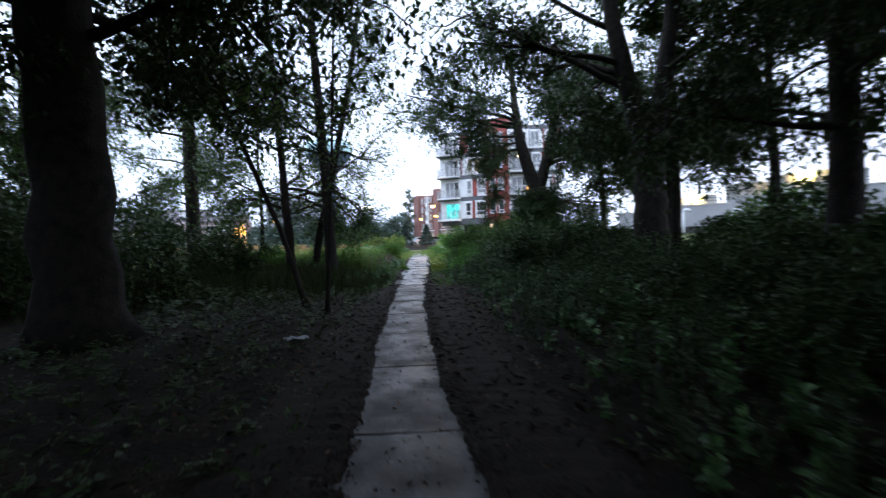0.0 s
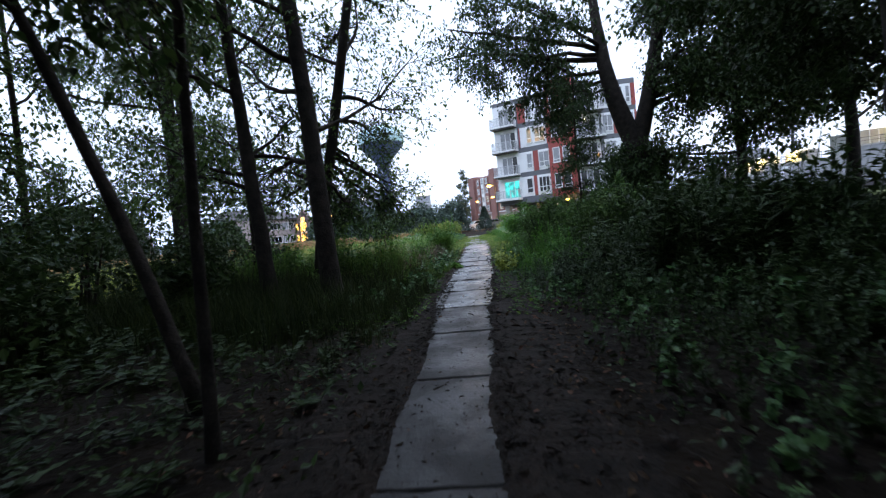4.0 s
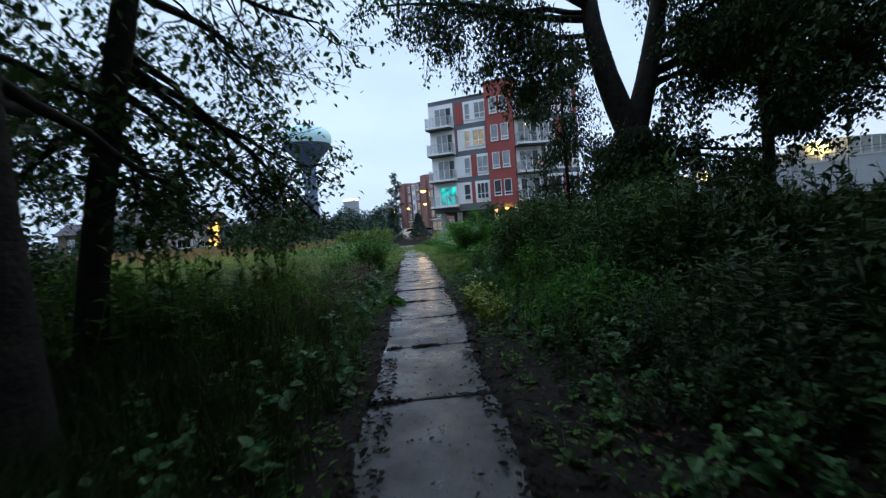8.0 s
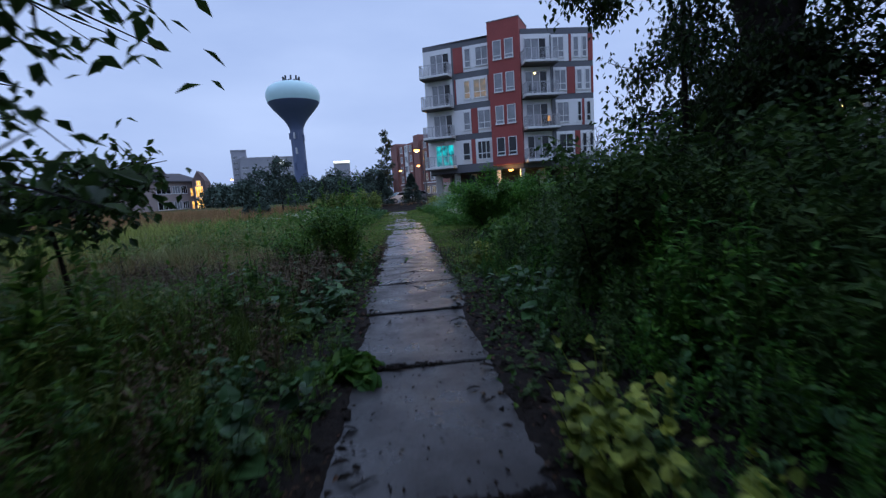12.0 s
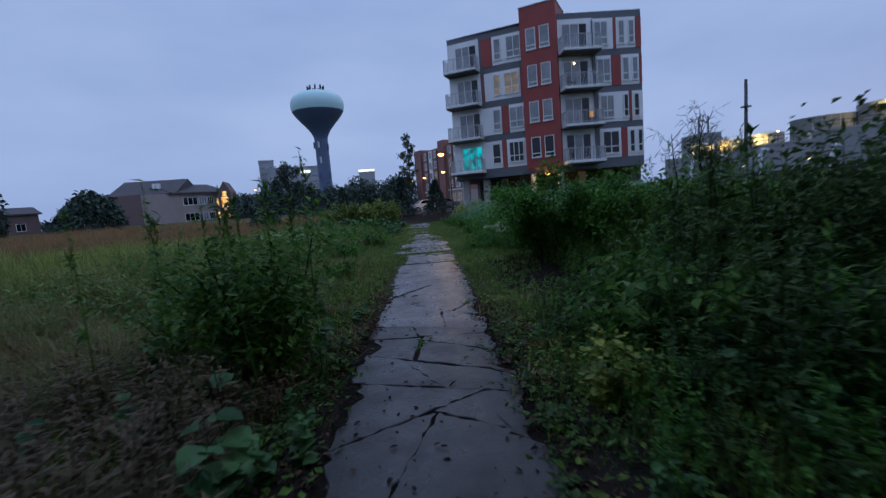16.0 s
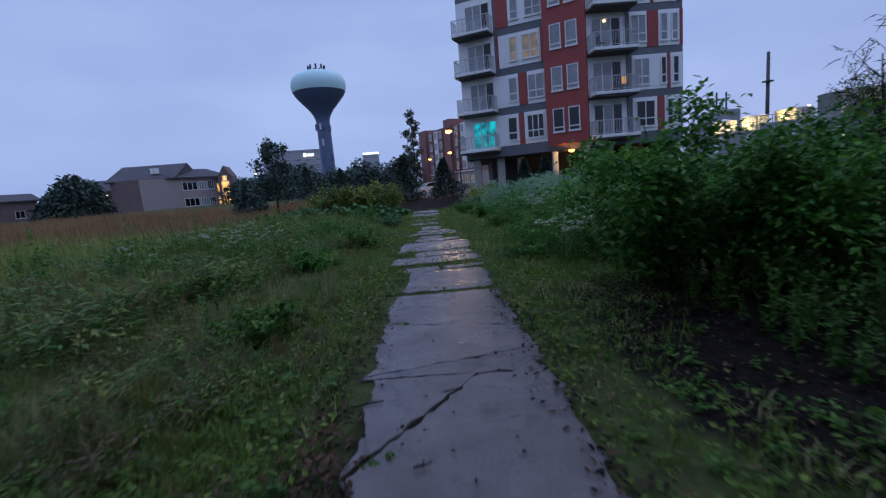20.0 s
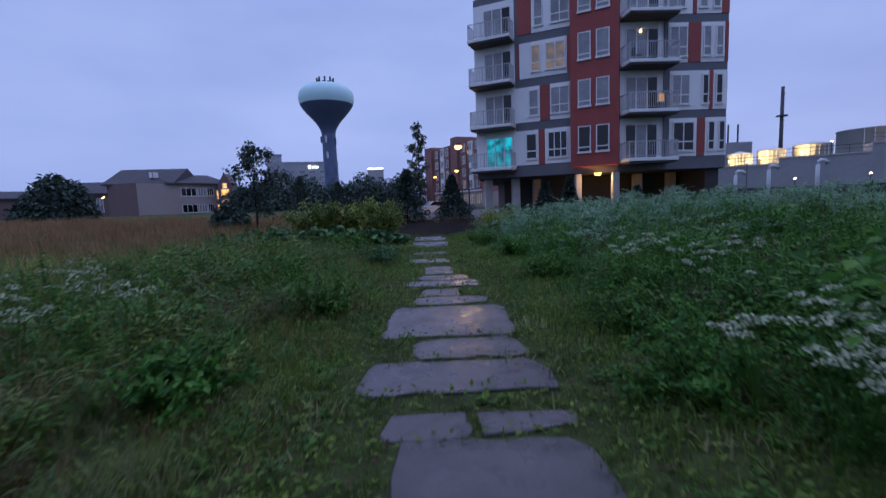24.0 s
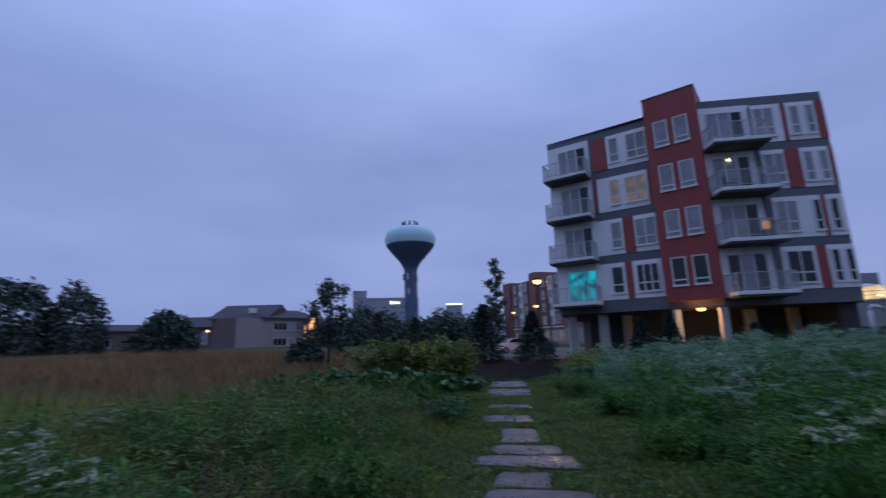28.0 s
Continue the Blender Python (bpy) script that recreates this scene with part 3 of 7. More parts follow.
def build_path():
    rng = np.random.default_rng(21)
    road = tagged(thing("pavement", "", ""), "cracked wet concrete footpath slabs with soil in the joints", "pavement", kind="structure")
    joints = [14.75 + 1.665 * k for k in range(-14, 11)]
    for a, b in zip(joints[:-1], joints[1:]):
        if a > 23.0:
            break
        w = 0.77
        gap = 0.006 if a < 9 else 0.02
        ca, cb = float(path_x(a)), float(path_x(b))
        shrink_l, shrink_r = rng.uniform(0, 0.05), rng.uniform(0, 0.05)
        base = [(ca - w + shrink_l, a + gap), (ca + w - shrink_r, a + gap), (cb + w - shrink_r, b - gap), (cb - w + shrink_l, b - gap)]
        n = 1 if a < 21 else 2
        if n == 1:
            cells = [base]
        else:
            seeds = np.c_[rng.uniform(ca - w, ca + w, n), rng.uniform(a, b, n)]
            cells = []
            crack = 0.003
            for i in range(n):
                poly = base
                for j in range(n):
                    if i != j:
                        dx, dy = seeds[j] - seeds[i]
                        l = math.hypot(dx, dy)
                        mid = (seeds[i] + seeds[j]) / 2
                        poly = clip_half(poly, dx / l, dy / l, (mid[0] * dx + mid[1] * dy) / l - crack * rng.uniform(0.6, 1.6))
                        if len(poly) < 3:
                            break
                if len(poly) >= 3:
                    cells.append(poly)
        for poly in cells:
            area = abs(sum(p[0] * q[1] - q[0] * p[1] for p, q in zip(poly, poly[1:] + poly[:1]))) / 2
            if area < 0.015:
                continue
            top = 0.022 + rng.uniform(-0.006, 0.008)
            ch = slab_chunk(crumble(rough_outline(poly, rng, 0.09, 0.006 if n == 1 else 0.009), 0.08), top)
            tilt = rng.normal(0, 0.004, 2)
            c = ch[0].mean(0)
            ch[0][:, 2] += (ch[0][:, 0] - c[0]) * tilt[0] + (ch[0][:, 1] - c[1]) * tilt[1]
            part("slab", ch, M_WOODCONC if a < 12.5 else M_DARKCONC, road)
    # broken stretch: cross joints by their y at the left and the right edge, then single cracks
    cross = [(23.10, 23.10), (24.75, 24.25), (25.45, 24.65), (25.85, 25.74), (26.40, 25.88), (27.50, 27.33), (28.92, 28.86), (30.25, 29.86), (31.35, 31.33)]
    cracks = {0: [((-1.0, 23.7), (0.1, 24.4), 0.002, (-0.3, 23.8)), ((-0.2, 24.0), (0.4, 23.6), 0.002, (0.0, 23.6)), ((-0.6, 23.2), (-0.3, 24.2), 0.002, (-0.6, 23.5))], 2: [((-0.44, 25.9), (-0.49, 25.4), 0.022, (-0.4, 25.4)), ((-0.54, 25.73), (-0.08, 25.43), 0.006, (0, 25.3))],
              3: [((-0.58, 26.3), (-0.50, 25.8), 0.004, (-0.5, 26.0))], 4: [((-0.65, 27.36), (0.2, 26.53), 0.004, (-0.3, 26.9)), ((-0.03, 26.88), (0.34, 27.45), 0.012, (0.1, 27.1)), ((-0.22, 26.9), (-0.2, 26.1), 0.002, (-0.5, 26.5))],
              1: [((-0.7, 25.3), (-0.35, 24.6), 0.003, (-0.6, 25.0)), ((0.0, 25.0), (0.4, 24.5), 0.004, (0.1, 24.7))], 5: [((-0.36, 28.68), (-0.94, 27.89), 0.006, (-0.3, 28.1)), ((-1.0, 28.5), (-0.5, 28.62), 0.006, (-0.9, 28.6))], 6: [((-0.9, 29.0), (0.3, 29.3), 0.003, (-0.3, 29.4))]}
    for i, ((l0, r0), (l1, r1)) in enumerate(zip(cross[:-1], cross[1:])):
        xl, xr = -1.08 + rng.uniform(0, 0.07), 0.34 + rng.uniform(-0.05, 0.04)
        ya, yb = (lambda x, l=l0, r=r0: l + (r - l) * (x + 1.2) / 1.6), (lambda x, l=l1, r=r1: l + (r - l) * (x + 1.2) / 1.6)
        pieces = [[(xl, ya(xl) + 0.006), (xr, ya(xr) + 0.006), (xr, yb(xr) - 0.006), (xl, yb(xl) - 0.006)]]
        for p, q, gap, at in cracks.get(i, []):
            k = min(range(len(pieces)), key=lambda j: math.dist(np.mean(pieces[j], axis=0), at))
            poly = pieces.pop(k)
            nx, ny = q[1] - p[1], p[0] - q[0]
            s = math.hypot(nx, ny)
            nx, ny = nx / s, ny / s
            d = nx * p[0] + ny * p[1]
            pieces += [c for c in (clip_half(poly, nx, ny, d - gap), clip_half(poly, -nx, -ny, -d - gap)) if len(c) > 2]
        for poly in pieces:
            ch = slab_chunk(crumble(rough_outline(poly, rng, 0.07, 0.010), 0.16), 0.022 + rng.uniform(-0.006, 0.007), 0.09, 0.008)
            tilt = rng.normal(0, 0.005, 2)
            c = ch[0].mean(0)
            ch[0][:, 2] += (ch[0][:, 0] - c[0]) * tilt[0] + (ch[0][:, 1] - c[1]) * tilt[1]
            part("slab", ch, M_DARKCONC if i < 4 else M_CONC, road)
    for a, b, l, r in STONES:
        s = min(0.13, (b - a) * 0.25, (r - l) * 0.16)
        poly = [(l + s * rng.uniform(0.2, 1), a + rng.normal(0, 0.03)), (r - s * rng.uniform(0.2, 1), a + rng.normal(0, 0.03)), (r, a + s), (r + rng.normal(0, 0.03), b - s), (r - s * rng.uniform(0.2, 1.2), b + rng.normal(0, 0.03)), (l + s * rng.uniform(0.2, 1.2), b + rng.normal(0, 0.03)), (l + rng.normal(0, 0.03), b - s), (l, a + s)]
        ch = slab_chunk(rough_outline(poly, rng, 0.2, 0.018), 0.024 + rng.uniform(-0.004, 0.008))
        part("slab", ch, M_CONC, road)
    return road


build_path()


def soil_edge(side, y0, y1, cover, name, label):
    """A low feathered bank of leaf litter that creeps over the slabs' edge."""
    rng = np.random.default_rng(5 + (side > 0))
    ys = np.arange(y0, y1, 0.06)
    wob = np.array([noise.noise((y * 0.6, side * 7.0, 0)) * 0.07 + noise.noise((y * 2.3, side * 3.0, 4)) * 0.03 + noise.noise((y * 11.0, side, 9)) * 0.018 for y in ys])
    inner = path_x(ys) + side * (0.77 - np.interp(ys, (-8, 6, 10, 13.5, 17, 21, 24, 27), cover) + wob)
    rows = []
    for f, h in ((0, 0.008), (0.12, 0.034), (0.45, 0.045), (1.0, 0.03), (2.2, -0.03)):
        x = inner + side * f * 0.55
        jit = rng.normal(0, 0.006, len(ys)) if 0 < f < 2 else 0
        rows.append(np.c_[x, ys, h + jit + ground_z(x, ys) * (f > 0.5) - 0.09 * smooth(y1 - 4.5, y1 - 0.5, ys + 0.8 * wob / 0.05)])
    v = np.concatenate(rows); k = len(ys); t = []
    for r in range(len(rows) - 1):
        i = np.arange(k - 1) + r * k
        t += [np.c_[i, i + 1, i + k + 1], np.c_[i, i + k + 1, i + k]]
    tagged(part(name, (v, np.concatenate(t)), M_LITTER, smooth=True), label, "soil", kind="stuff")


soil_edge(1, -8, 27, (0.42, 0.44, 0.46, 0.38, 0.26, 0.22, 0.10, 0.0), "soil_bank", "dark leaf litter creeping over the path edge")
soil_edge(-1, -8, 28, (0.44, 0.46, 0.46, 0.30, 0.28, 0.24, 0.10, 0.02), "soil_bank", "dark soil and litter along the path edge")


# ---- apartment building ----
class Wall:
    """A facade in local metres: u along it to the right as seen from outside, d outwards, z up; placed by its left end and its right end."""

    def __init__(self, left, right):
        a, b = Vector((*left, 0)), Vector((*right, 0))
        self.w = (b - a).length
        u = (b - a).normalized()
        self.m = Matrix(((u.x, u.y, 0, a.x), (u.y, -u.x, 0, a.y), (0, 0, 1, 0), (0, 0, 0, 1)))

    def box(self, u0, u1, z0, z1, d0, d1, bevel=0):
        c = bevel_box(u0, d0, z0, u1, d1, z1, bevel) if bevel else box(u0, d0, z0, u1, d1, z1)
        v, t = move(c, self.m)
        return v, t[:, ::-1]


def window(wall, parent, u0, u1, z0, z1, lights=2, glass=None, base=0.0, transom=0.32):
    """A framed window: white frame bars, mullions, a low transom, and a pane for each light."""
    w = tagged(new("window"), "white framed apartment window with a low transom")
    w.parent = parent
    f, bars = 0.07, []
    bars += [wall.box(u0, u0 + f, z0, z1, base, base + 0.09), wall.box(u1 - f, u1, z0, z1, base, base + 0.09)]
    bars += [wall.box(u0 + f, u1 - f, z1 - f, z1, base, base + 0.088), wall.box(u0 - 0.04, u1 + 0.04, z0 - 0.06, z0 + f, base, base + 0.12)]
    for k in range(1, lights):
        m = u0 + (u1 - u0) * k / lights
        bars.append(wall.box(m - f / 2, m + f / 2, z0 + f, z1 - f, base, base + 0.085))
    if transom:
        bars.append(wall.box(u0 + f, u1 - f, z0 + (z1 - z0) * transom - 0.04, z0 + (z1 - z0) * transom + 0.04, base, base + 0.086))
    part("window_frame", join(*bars), M_WHITE, w)
    for k in range(lights):
        a, b = u0 + (u1 - u0) * k / lights, u0 + (u1 - u0) * (k + 1) / lights
        part("pane", wall.box(a + f / 2, b - f / 2, z0 + f, z1 - f, base + 0.01, base + 0.05), (glass[k] if isinstance(glass, list) else glass) or M_GLASS, w)
    return w


def balcony(wall, parent, u0, u1, z, depth, recess=0.0):
    """Slab with a pale fascia, rails and thin balusters."""
    b = tagged(new("balcony"), "projecting balcony with white railing")
    b.parent = parent
    part("balcony_slab", wall.box(u0, u1, z - 0.22, z, -recess, depth, 0.02), M_WHITE, b)
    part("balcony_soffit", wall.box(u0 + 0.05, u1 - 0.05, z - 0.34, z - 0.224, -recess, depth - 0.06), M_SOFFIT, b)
    rail = [wall.box(u0 + 0.04, u1 - 0.04, z + 1.03, z + 1.08, depth - 0.1, depth - 0.05), wall.box(u0 + 0.04, u1 - 0.04, z + 0.1, z + 0.14, depth - 0.095, depth - 0.055)]
    for u in (u0 + 0.06, u1 - 0.06):
        rail += [wall.box(u - 0.025, u + 0.025, z + 1.03, z + 1.08, -recess, depth - 0.1), wall.box(u - 0.02, u + 0.02, z + 0.1, z + 0.14, -recess, depth - 0.1)]
    part("rail", join(*rail), M_RAIL, b)
    for u in np.linspace(u0 + 0.06, u1 - 0.06, 4):
        part("post", wall.box(u - 0.025, u + 0.025, z, z + 1.05, depth - 0.1, depth - 0.05), M_RAIL, b)
    bal = [wall.box(u - 0.011, u + 0.011, z + 0.12, z + 1.04, depth - 0.085, depth - 0.062) for u in np.arange(u0 + 0.15, u1 - 0.1, 0.12)]
    for u in (u0 + 0.06, u1 - 0.06):
        bal += [wall.box(u - 0.011, u + 0.011, z + 0.12, z + 1.04, d - 0.011, d + 0.011) for d in np.arange(0.1, depth - 0.1, 0.12)]
    tagged(part("railing_infill", join(*bal), M_RAIL, b), kind="stuff")
    return b


def panel(wall, parent, u0, u1, z0, z1, material, proud=0.05, name="panel"):
    return part(name, wall.box(u0, u1, z0, z1, 0.0, proud), material, parent)


P_L, P_RL, P_RR, P_R = (2.72, 65.2), (9.28, 62.05), (11.86, 60.62), (19.36, 60.82)
Z_BASE, Z_TOP = 3.1, 16.4
FLOORS = [3.84 + 3.1 * k for k in range(4)]


def build_apartments():
    b = thing("apartment_building", "five storey apartment block clad in grey and red panels", "building")
    # main volume above the open ground floor
    ring = [P_L, P_RL, P_RR, P_R, (21.2, 78.0), (6.0, 82.0)]
    def prism(pts, z0, z1):
        n = len(pts)
        v = [(*p, z0) for p in pts] + [(*p, z1) for p in pts]
        t = []
        for i in range(n):
            k = (i + 1) % n
            t += [(i, k, n + k), (i, n + k, n + i)]
        for i in range(1, n - 1):
            t += [(0, i + 1, i), (n, n + i, n + i + 1)]
        return np.array(v, float), np.array(t)
    part("wall", prism(ring, Z_BASE, Z_TOP - 0.12), M_BAND, b, "slate grey cladding bands")
    part("roof", prism(ring, Z_TOP - 0.116, Z_TOP), M_BAND, b)
    # undercroft faces: the recess's shade is put into their dark colour
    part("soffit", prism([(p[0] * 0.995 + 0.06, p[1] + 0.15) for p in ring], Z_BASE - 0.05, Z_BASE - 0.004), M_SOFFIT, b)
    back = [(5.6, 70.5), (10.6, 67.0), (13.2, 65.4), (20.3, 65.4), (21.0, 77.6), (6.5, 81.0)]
    part("ground_floor_wall", box(18.3, 61.3, 0.0, 19.25, 77.0, Z_BASE - 0.06), M_SOFFIT, b, "end wall in the recess's shade colour")
    part("ground_floor_wall", prism(back, 0.0, Z_BASE - 0.06), M_SOFFIT, b, "recessed ground floor, shade in its dark colour")
    lw, rw = Wall(P_L, P_RL), Wall(P_RR, P_R)
    red = Wall(P_RL, P_RR)
    W = lw.w
    # red stair tower, proud of the wings
    part("red_tower", red.box(-0.1, red.w + 0.12, 3.55, 17.42, -3.0, 0.45), M_RED, b, "brick red cladding tower")
    part("tower_coping", red.box(-0.14, red.w + 0.16, 17.424, 17.5, -3.04, 0.49), M_BAND, b)
    for k, z in enumerate(FLOORS):
        for u in (0.42, 1.62):
            window(red, b, u, u + 0.86, z + 0.65, z + 2.45, 1, M_GLASSB if k > 0 else M_GLASS, 0.45, 0.2)
    # left wing: balcony bay, then panels; fractions of the wing's width
    rows_l = [
        [(0.43, 0.66, M_PANEL), (0.665, 0.72, M_RED), (0.725, 1.0, M_PANEL)],
        [(0.43, 0.68, M_PANEL), (0.685, 0.775, M_RED), (0.78, 1.0, M_PANEL)],
        [(0.455, 0.475, M_RED), (0.48, 0.945, M_PANEL), (0.95, 1.0, M_RED)],
        [(0.46, 0.60, M_RED), (0.605, 1.0, M_PANEL)],
    ]
    wins_l = [
        [(0.535, 0.645, 1, M_GLASS), (0.755, 0.945, 3, M_GLASS)],
        [(0.57, 0.67, 1, M_GLASSB), (0.785, 0.965, 2, M_GLASSB)],
        [(0.60, 0.69, 1, M_DIMAMB), (0.74, 0.93, 2, M_DIMAMB)],
        [(0.63, 0.72, 1, M_GLASSB), (0.79, 0.97, 2, M_GLASSB)],
    ]
    for k, z in enumerate(FLOORS):
        for u0, u1, m in rows_l[k]:
            panel(lw, b, u0 * W, u1 * W, z + 0.1, z + 2.6, m)
        for u0, u1, n, g in wins_l[k]:
            window(lw, b, u0 * W, u1 * W, z + 0.5, z + 2.35, n, g, 0.05)
        panel(lw, b, 0.0, 0.43 * W, z, z + 2.75, M_PANEL, 0.02)
        door = window(lw, b, 0.11 * W, 0.40 * W, z + 0.05, z + 2.3, 3, M_TEAL if k == 0 else [M_GLASSB, M_GLASSB, M_GLASS], 0.02, 0)
        balcony(lw, b, -0.05, 0.43 * W, z, 1.35)
    # right wing
    V = rw.w
    rows_r = [
        [(0.47, 0.725, M_PANEL), (0.73, 0.80, M_RED), (0.805, 1.0, M_PANEL)],
        [(0.47, 0.83, M_PANEL), (0.835, 0.865, M_RED), (0.87, 1.0, M_PANEL)],
        [(0.45, 0.63, M_PANEL), (0.635, 0.745, M_RED), (0.75, 0.965, M_PANEL), (0.97, 1.0, M_RED)],
        [(0.42, 0.665, M_PANEL), (0.67, 0.70, M_RED), (0.705, 0.93, M_PANEL), (0.935, 1.0, M_RED)],
    ]
    wins_r = [
        [(0.50, 0.70, 2, M_GLASS), (0.825, 0.89, 1, M_GLASS), (0.925, 0.985, 1, M_GLASS)],
        [(0.485, 0.65, 2, M_GLASSB), (0.765, 0.825, 1, M_GLASS), (0.89, 0.955, 1, M_GLASS)],
        [(0.46, 0.62, 2, M_GLASSB), (0.765, 0.84, 1, M_GLASSB), (0.88, 0.95, 1, M_GLASSB)],
        [(0.44, 0.60, 2, M_GLASSB), (0.725, 0.80, 1, M_GLASSB), (0.845, 0.915, 1, M_GLASSB)],
    ]
    for k, z in enumerate(FLOORS):
        for u0, u1, m in rows_r[k]:
            panel(rw, b, u0 * V, u1 * V, z + 0.1, z + 2.65, m)
        for u0, u1, n, g in wins_r[k]:
            window(rw, b, u0 * V, u1 * V, z + 0.45, z + 2.4, n, g, 0.05)
        panel(rw, b, 0.12, 0.43 * V - 0.05 if k == 3 else 0.43 * V, z, z + 2.75, M_PANEL, 0.02)
        window(rw, b, 0.06 * V, 0.36 * V, z + 0.05, z + 2.35, 3, [M_GLASSB if k else M_GLASS, M_GLASSB, M_GLASS], 0.02, 0)
        balcony(rw, b, 0.1, 0.455 * V, z, 1.5)
    part("downpipe", rw.box(0.41 * V, 0.41 * V + 0.1, 3.9, 15.7, 0.055, 0.15), M_BAND, b)
    # columns of the open ground floor
    for x, y, s in ((9.55, 61.9, 0.2), (11.75, 60.75, 0.22), (3.6, 65.6, 0.3), (5.6, 64.8, 0.3), (15.0, 64.6, 0.3), (17.6, 64.6, 0.3), (4.2, 70.5, 0.3), (8.0, 68.2, 0.3)):
        part("column", bevel_box(x - s, y - s, 0.0, x + s, y + s, Z_BASE - 0.055, 0.03), M_CONCCOL, b, "square cast concrete column")
    # soffit lamp over the entrance
    lamp = part("soffit_lamp", (lambda c: (c[0] + np.array([10.6, 60.9, Z_BASE - 0.16]), c[1]))(lathe([(0, -0.08), (0.16, -0.07), (0.22, 0.0), (0.24, 0.1), (0, 0.1)], 14)), M_LAMP, b, "warm soffit lamp")
    light = new("entrance_light", bpy.data.lights.new("entrance_light", "POINT"))
    light.data.energy, light.data.color, light.data.shadow_soft_size = 110, (1.0, 0.55, 0.2), 0.15
    light.location = (10.6, 61.1, Z_BASE - 0.5)
    return b


build_apartments()


def balcony_things():
    """Small things on the balconies."""
    lw, rw = Wall(P_L, P_RL), Wall(P_RR, P_R)
    ch = [rw.box(0.75, 1.25, FLOORS[2] + 0.4, FLOORS[2] + 0.46, 0.3, 0.85), rw.box(0.72, 0.8, FLOORS[2] + 0.46, FLOORS[2] + 0.95, 0.3, 0.85)]
    c = tagged(part("balcony_chair_seat", join(*ch), M_DARKMET), "dark patio chair on a balcony", "chair")
    c.name = "patio_chair"
    legs = [rw.box(u, u + 0.04, FLOORS[2], FLOORS[2] + 0.4, d, d + 0.04) for u in (0.75, 1.2) for d in (0.32, 0.8)]
    for l in legs:
        part("leg", l, M_DARKMET, c)
    lan = thing("lantern", "small amber lantern glowing on a balcony", "lantern")
    part("lantern_glass", rw.box(2.25, 2.5, FLOORS[1] + 0.45, FLOORS[1] + 0.95, 1.05, 1.25, 0.03), M_AMBER, lan)
    part("lantern_table", rw.box(2.15, 2.6, FLOORS[1], FLOORS[1] + 0.445, 0.95, 1.3, 0.02), M_DARKMET, lan)
    lamp = thing("ceiling_light", "small warm lamp inside a balcony room", "lamp")
    part("bulb", rw.box(1.4, 1.52, FLOORS[2] + 2.1, FLOORS[2] + 2.2, 0.09, 0.16), M_WLAMP, lamp)


balcony_things()


# ---- water tower ----
def build_tower():
    t = thing("water_tower", "pale aqua water tower on a slate blue pedestal", "water tower", pose(-48.1, 235, 0))
    prof_top = [(11.6, 46.2), (12.0, 47.6), (12.15, 49.2), (11.9, 50.9), (11.0, 52.6), (9.2, 54.0), (6.4, 55.0), (3.4, 55.4), (0.0, 55.5)]
    part("tank_top", lathe(prof_top, 48), M_TOWERTOP, t, "pale aqua upper tank", True)
    prof_low = [(11.6, 46.2), (10.7, 44.7), (9.0, 42.6), (7.0, 40.4), (5.2, 38.3), (4.0, 36.4), (3.3, 34.8), (3.05, 33.5)]
    part("tank_bowl", lathe(prof_low[::-1], 48), M_TOWER, t, "slate blue tank bowl", True)
    part("pedestal", lathe([(5.0, -1.0), (4.9, 3), (4.5, 6), (3.5, 10), (3.1, 13), (3.05, 33.5)], 36), M_TOWER, t, "", True)
    for a in range(0, 360, 40):
        x, y = 3.6 * math.cos(radians(a)), 3.6 * math.sin(radians(a))
        part("antenna", join(tube([(x, y, 55.0), (x, y, 57.6)], [0.16, 0.16], 6), box(x - 0.35, y - 0.25, 56.0, x + 0.35, y + 0.25, 57.9)), M_DARKMET, t)
    part("antenna_ring", join(*[tube([(3.6 * math.cos(a), 3.6 * math.sin(a), 55.7), (3.6 * math.cos(a + 0.53), 3.6 * math.sin(a + 0.53), 55.7)], [0.1, 0.1], 5) for a in np.arange(0, 6.28, 0.5236)]), M_DARKMET, t)
    for a, z in ((-100, 31), (-75, 31), (-20, 30), (200, 31), (-120, 17), (-30, 17), (-95, 24)):
        x, y = 3.25 * math.cos(radians(a)), 3.25 * math.sin(radians(a))
        part("panel_antenna", box(x - 0.4, y - 0.4, z - 1.4, x + 0.4, y + 0.4, z + 1.4), M_TANKW if a in (-100, -95) else M_TOWER, t)


build_tower()


# ---- houses and far buildings ----
def wall_window(parent, wall, u0, u1, z0, z1, glass, n=2):
    return window(wall, parent, u0, u1, z0, z1, n, glass, 0.0, 0)


def az_point(az, d):
    a = radians(az)
    return (-0.5 + math.sin(a) * d, 31.0 + math.cos(a) * d)


def farther(ob, k):
    """Sets a thing k times as far from the meadow's middle, and as much larger."""
    o = Matrix.Translation((-0.5, 31.0, 1.55))
    ob.matrix_basis = o @ Matrix.Scale(k, 4) @ o.inverted() @ ob.matrix_basis
    return ob


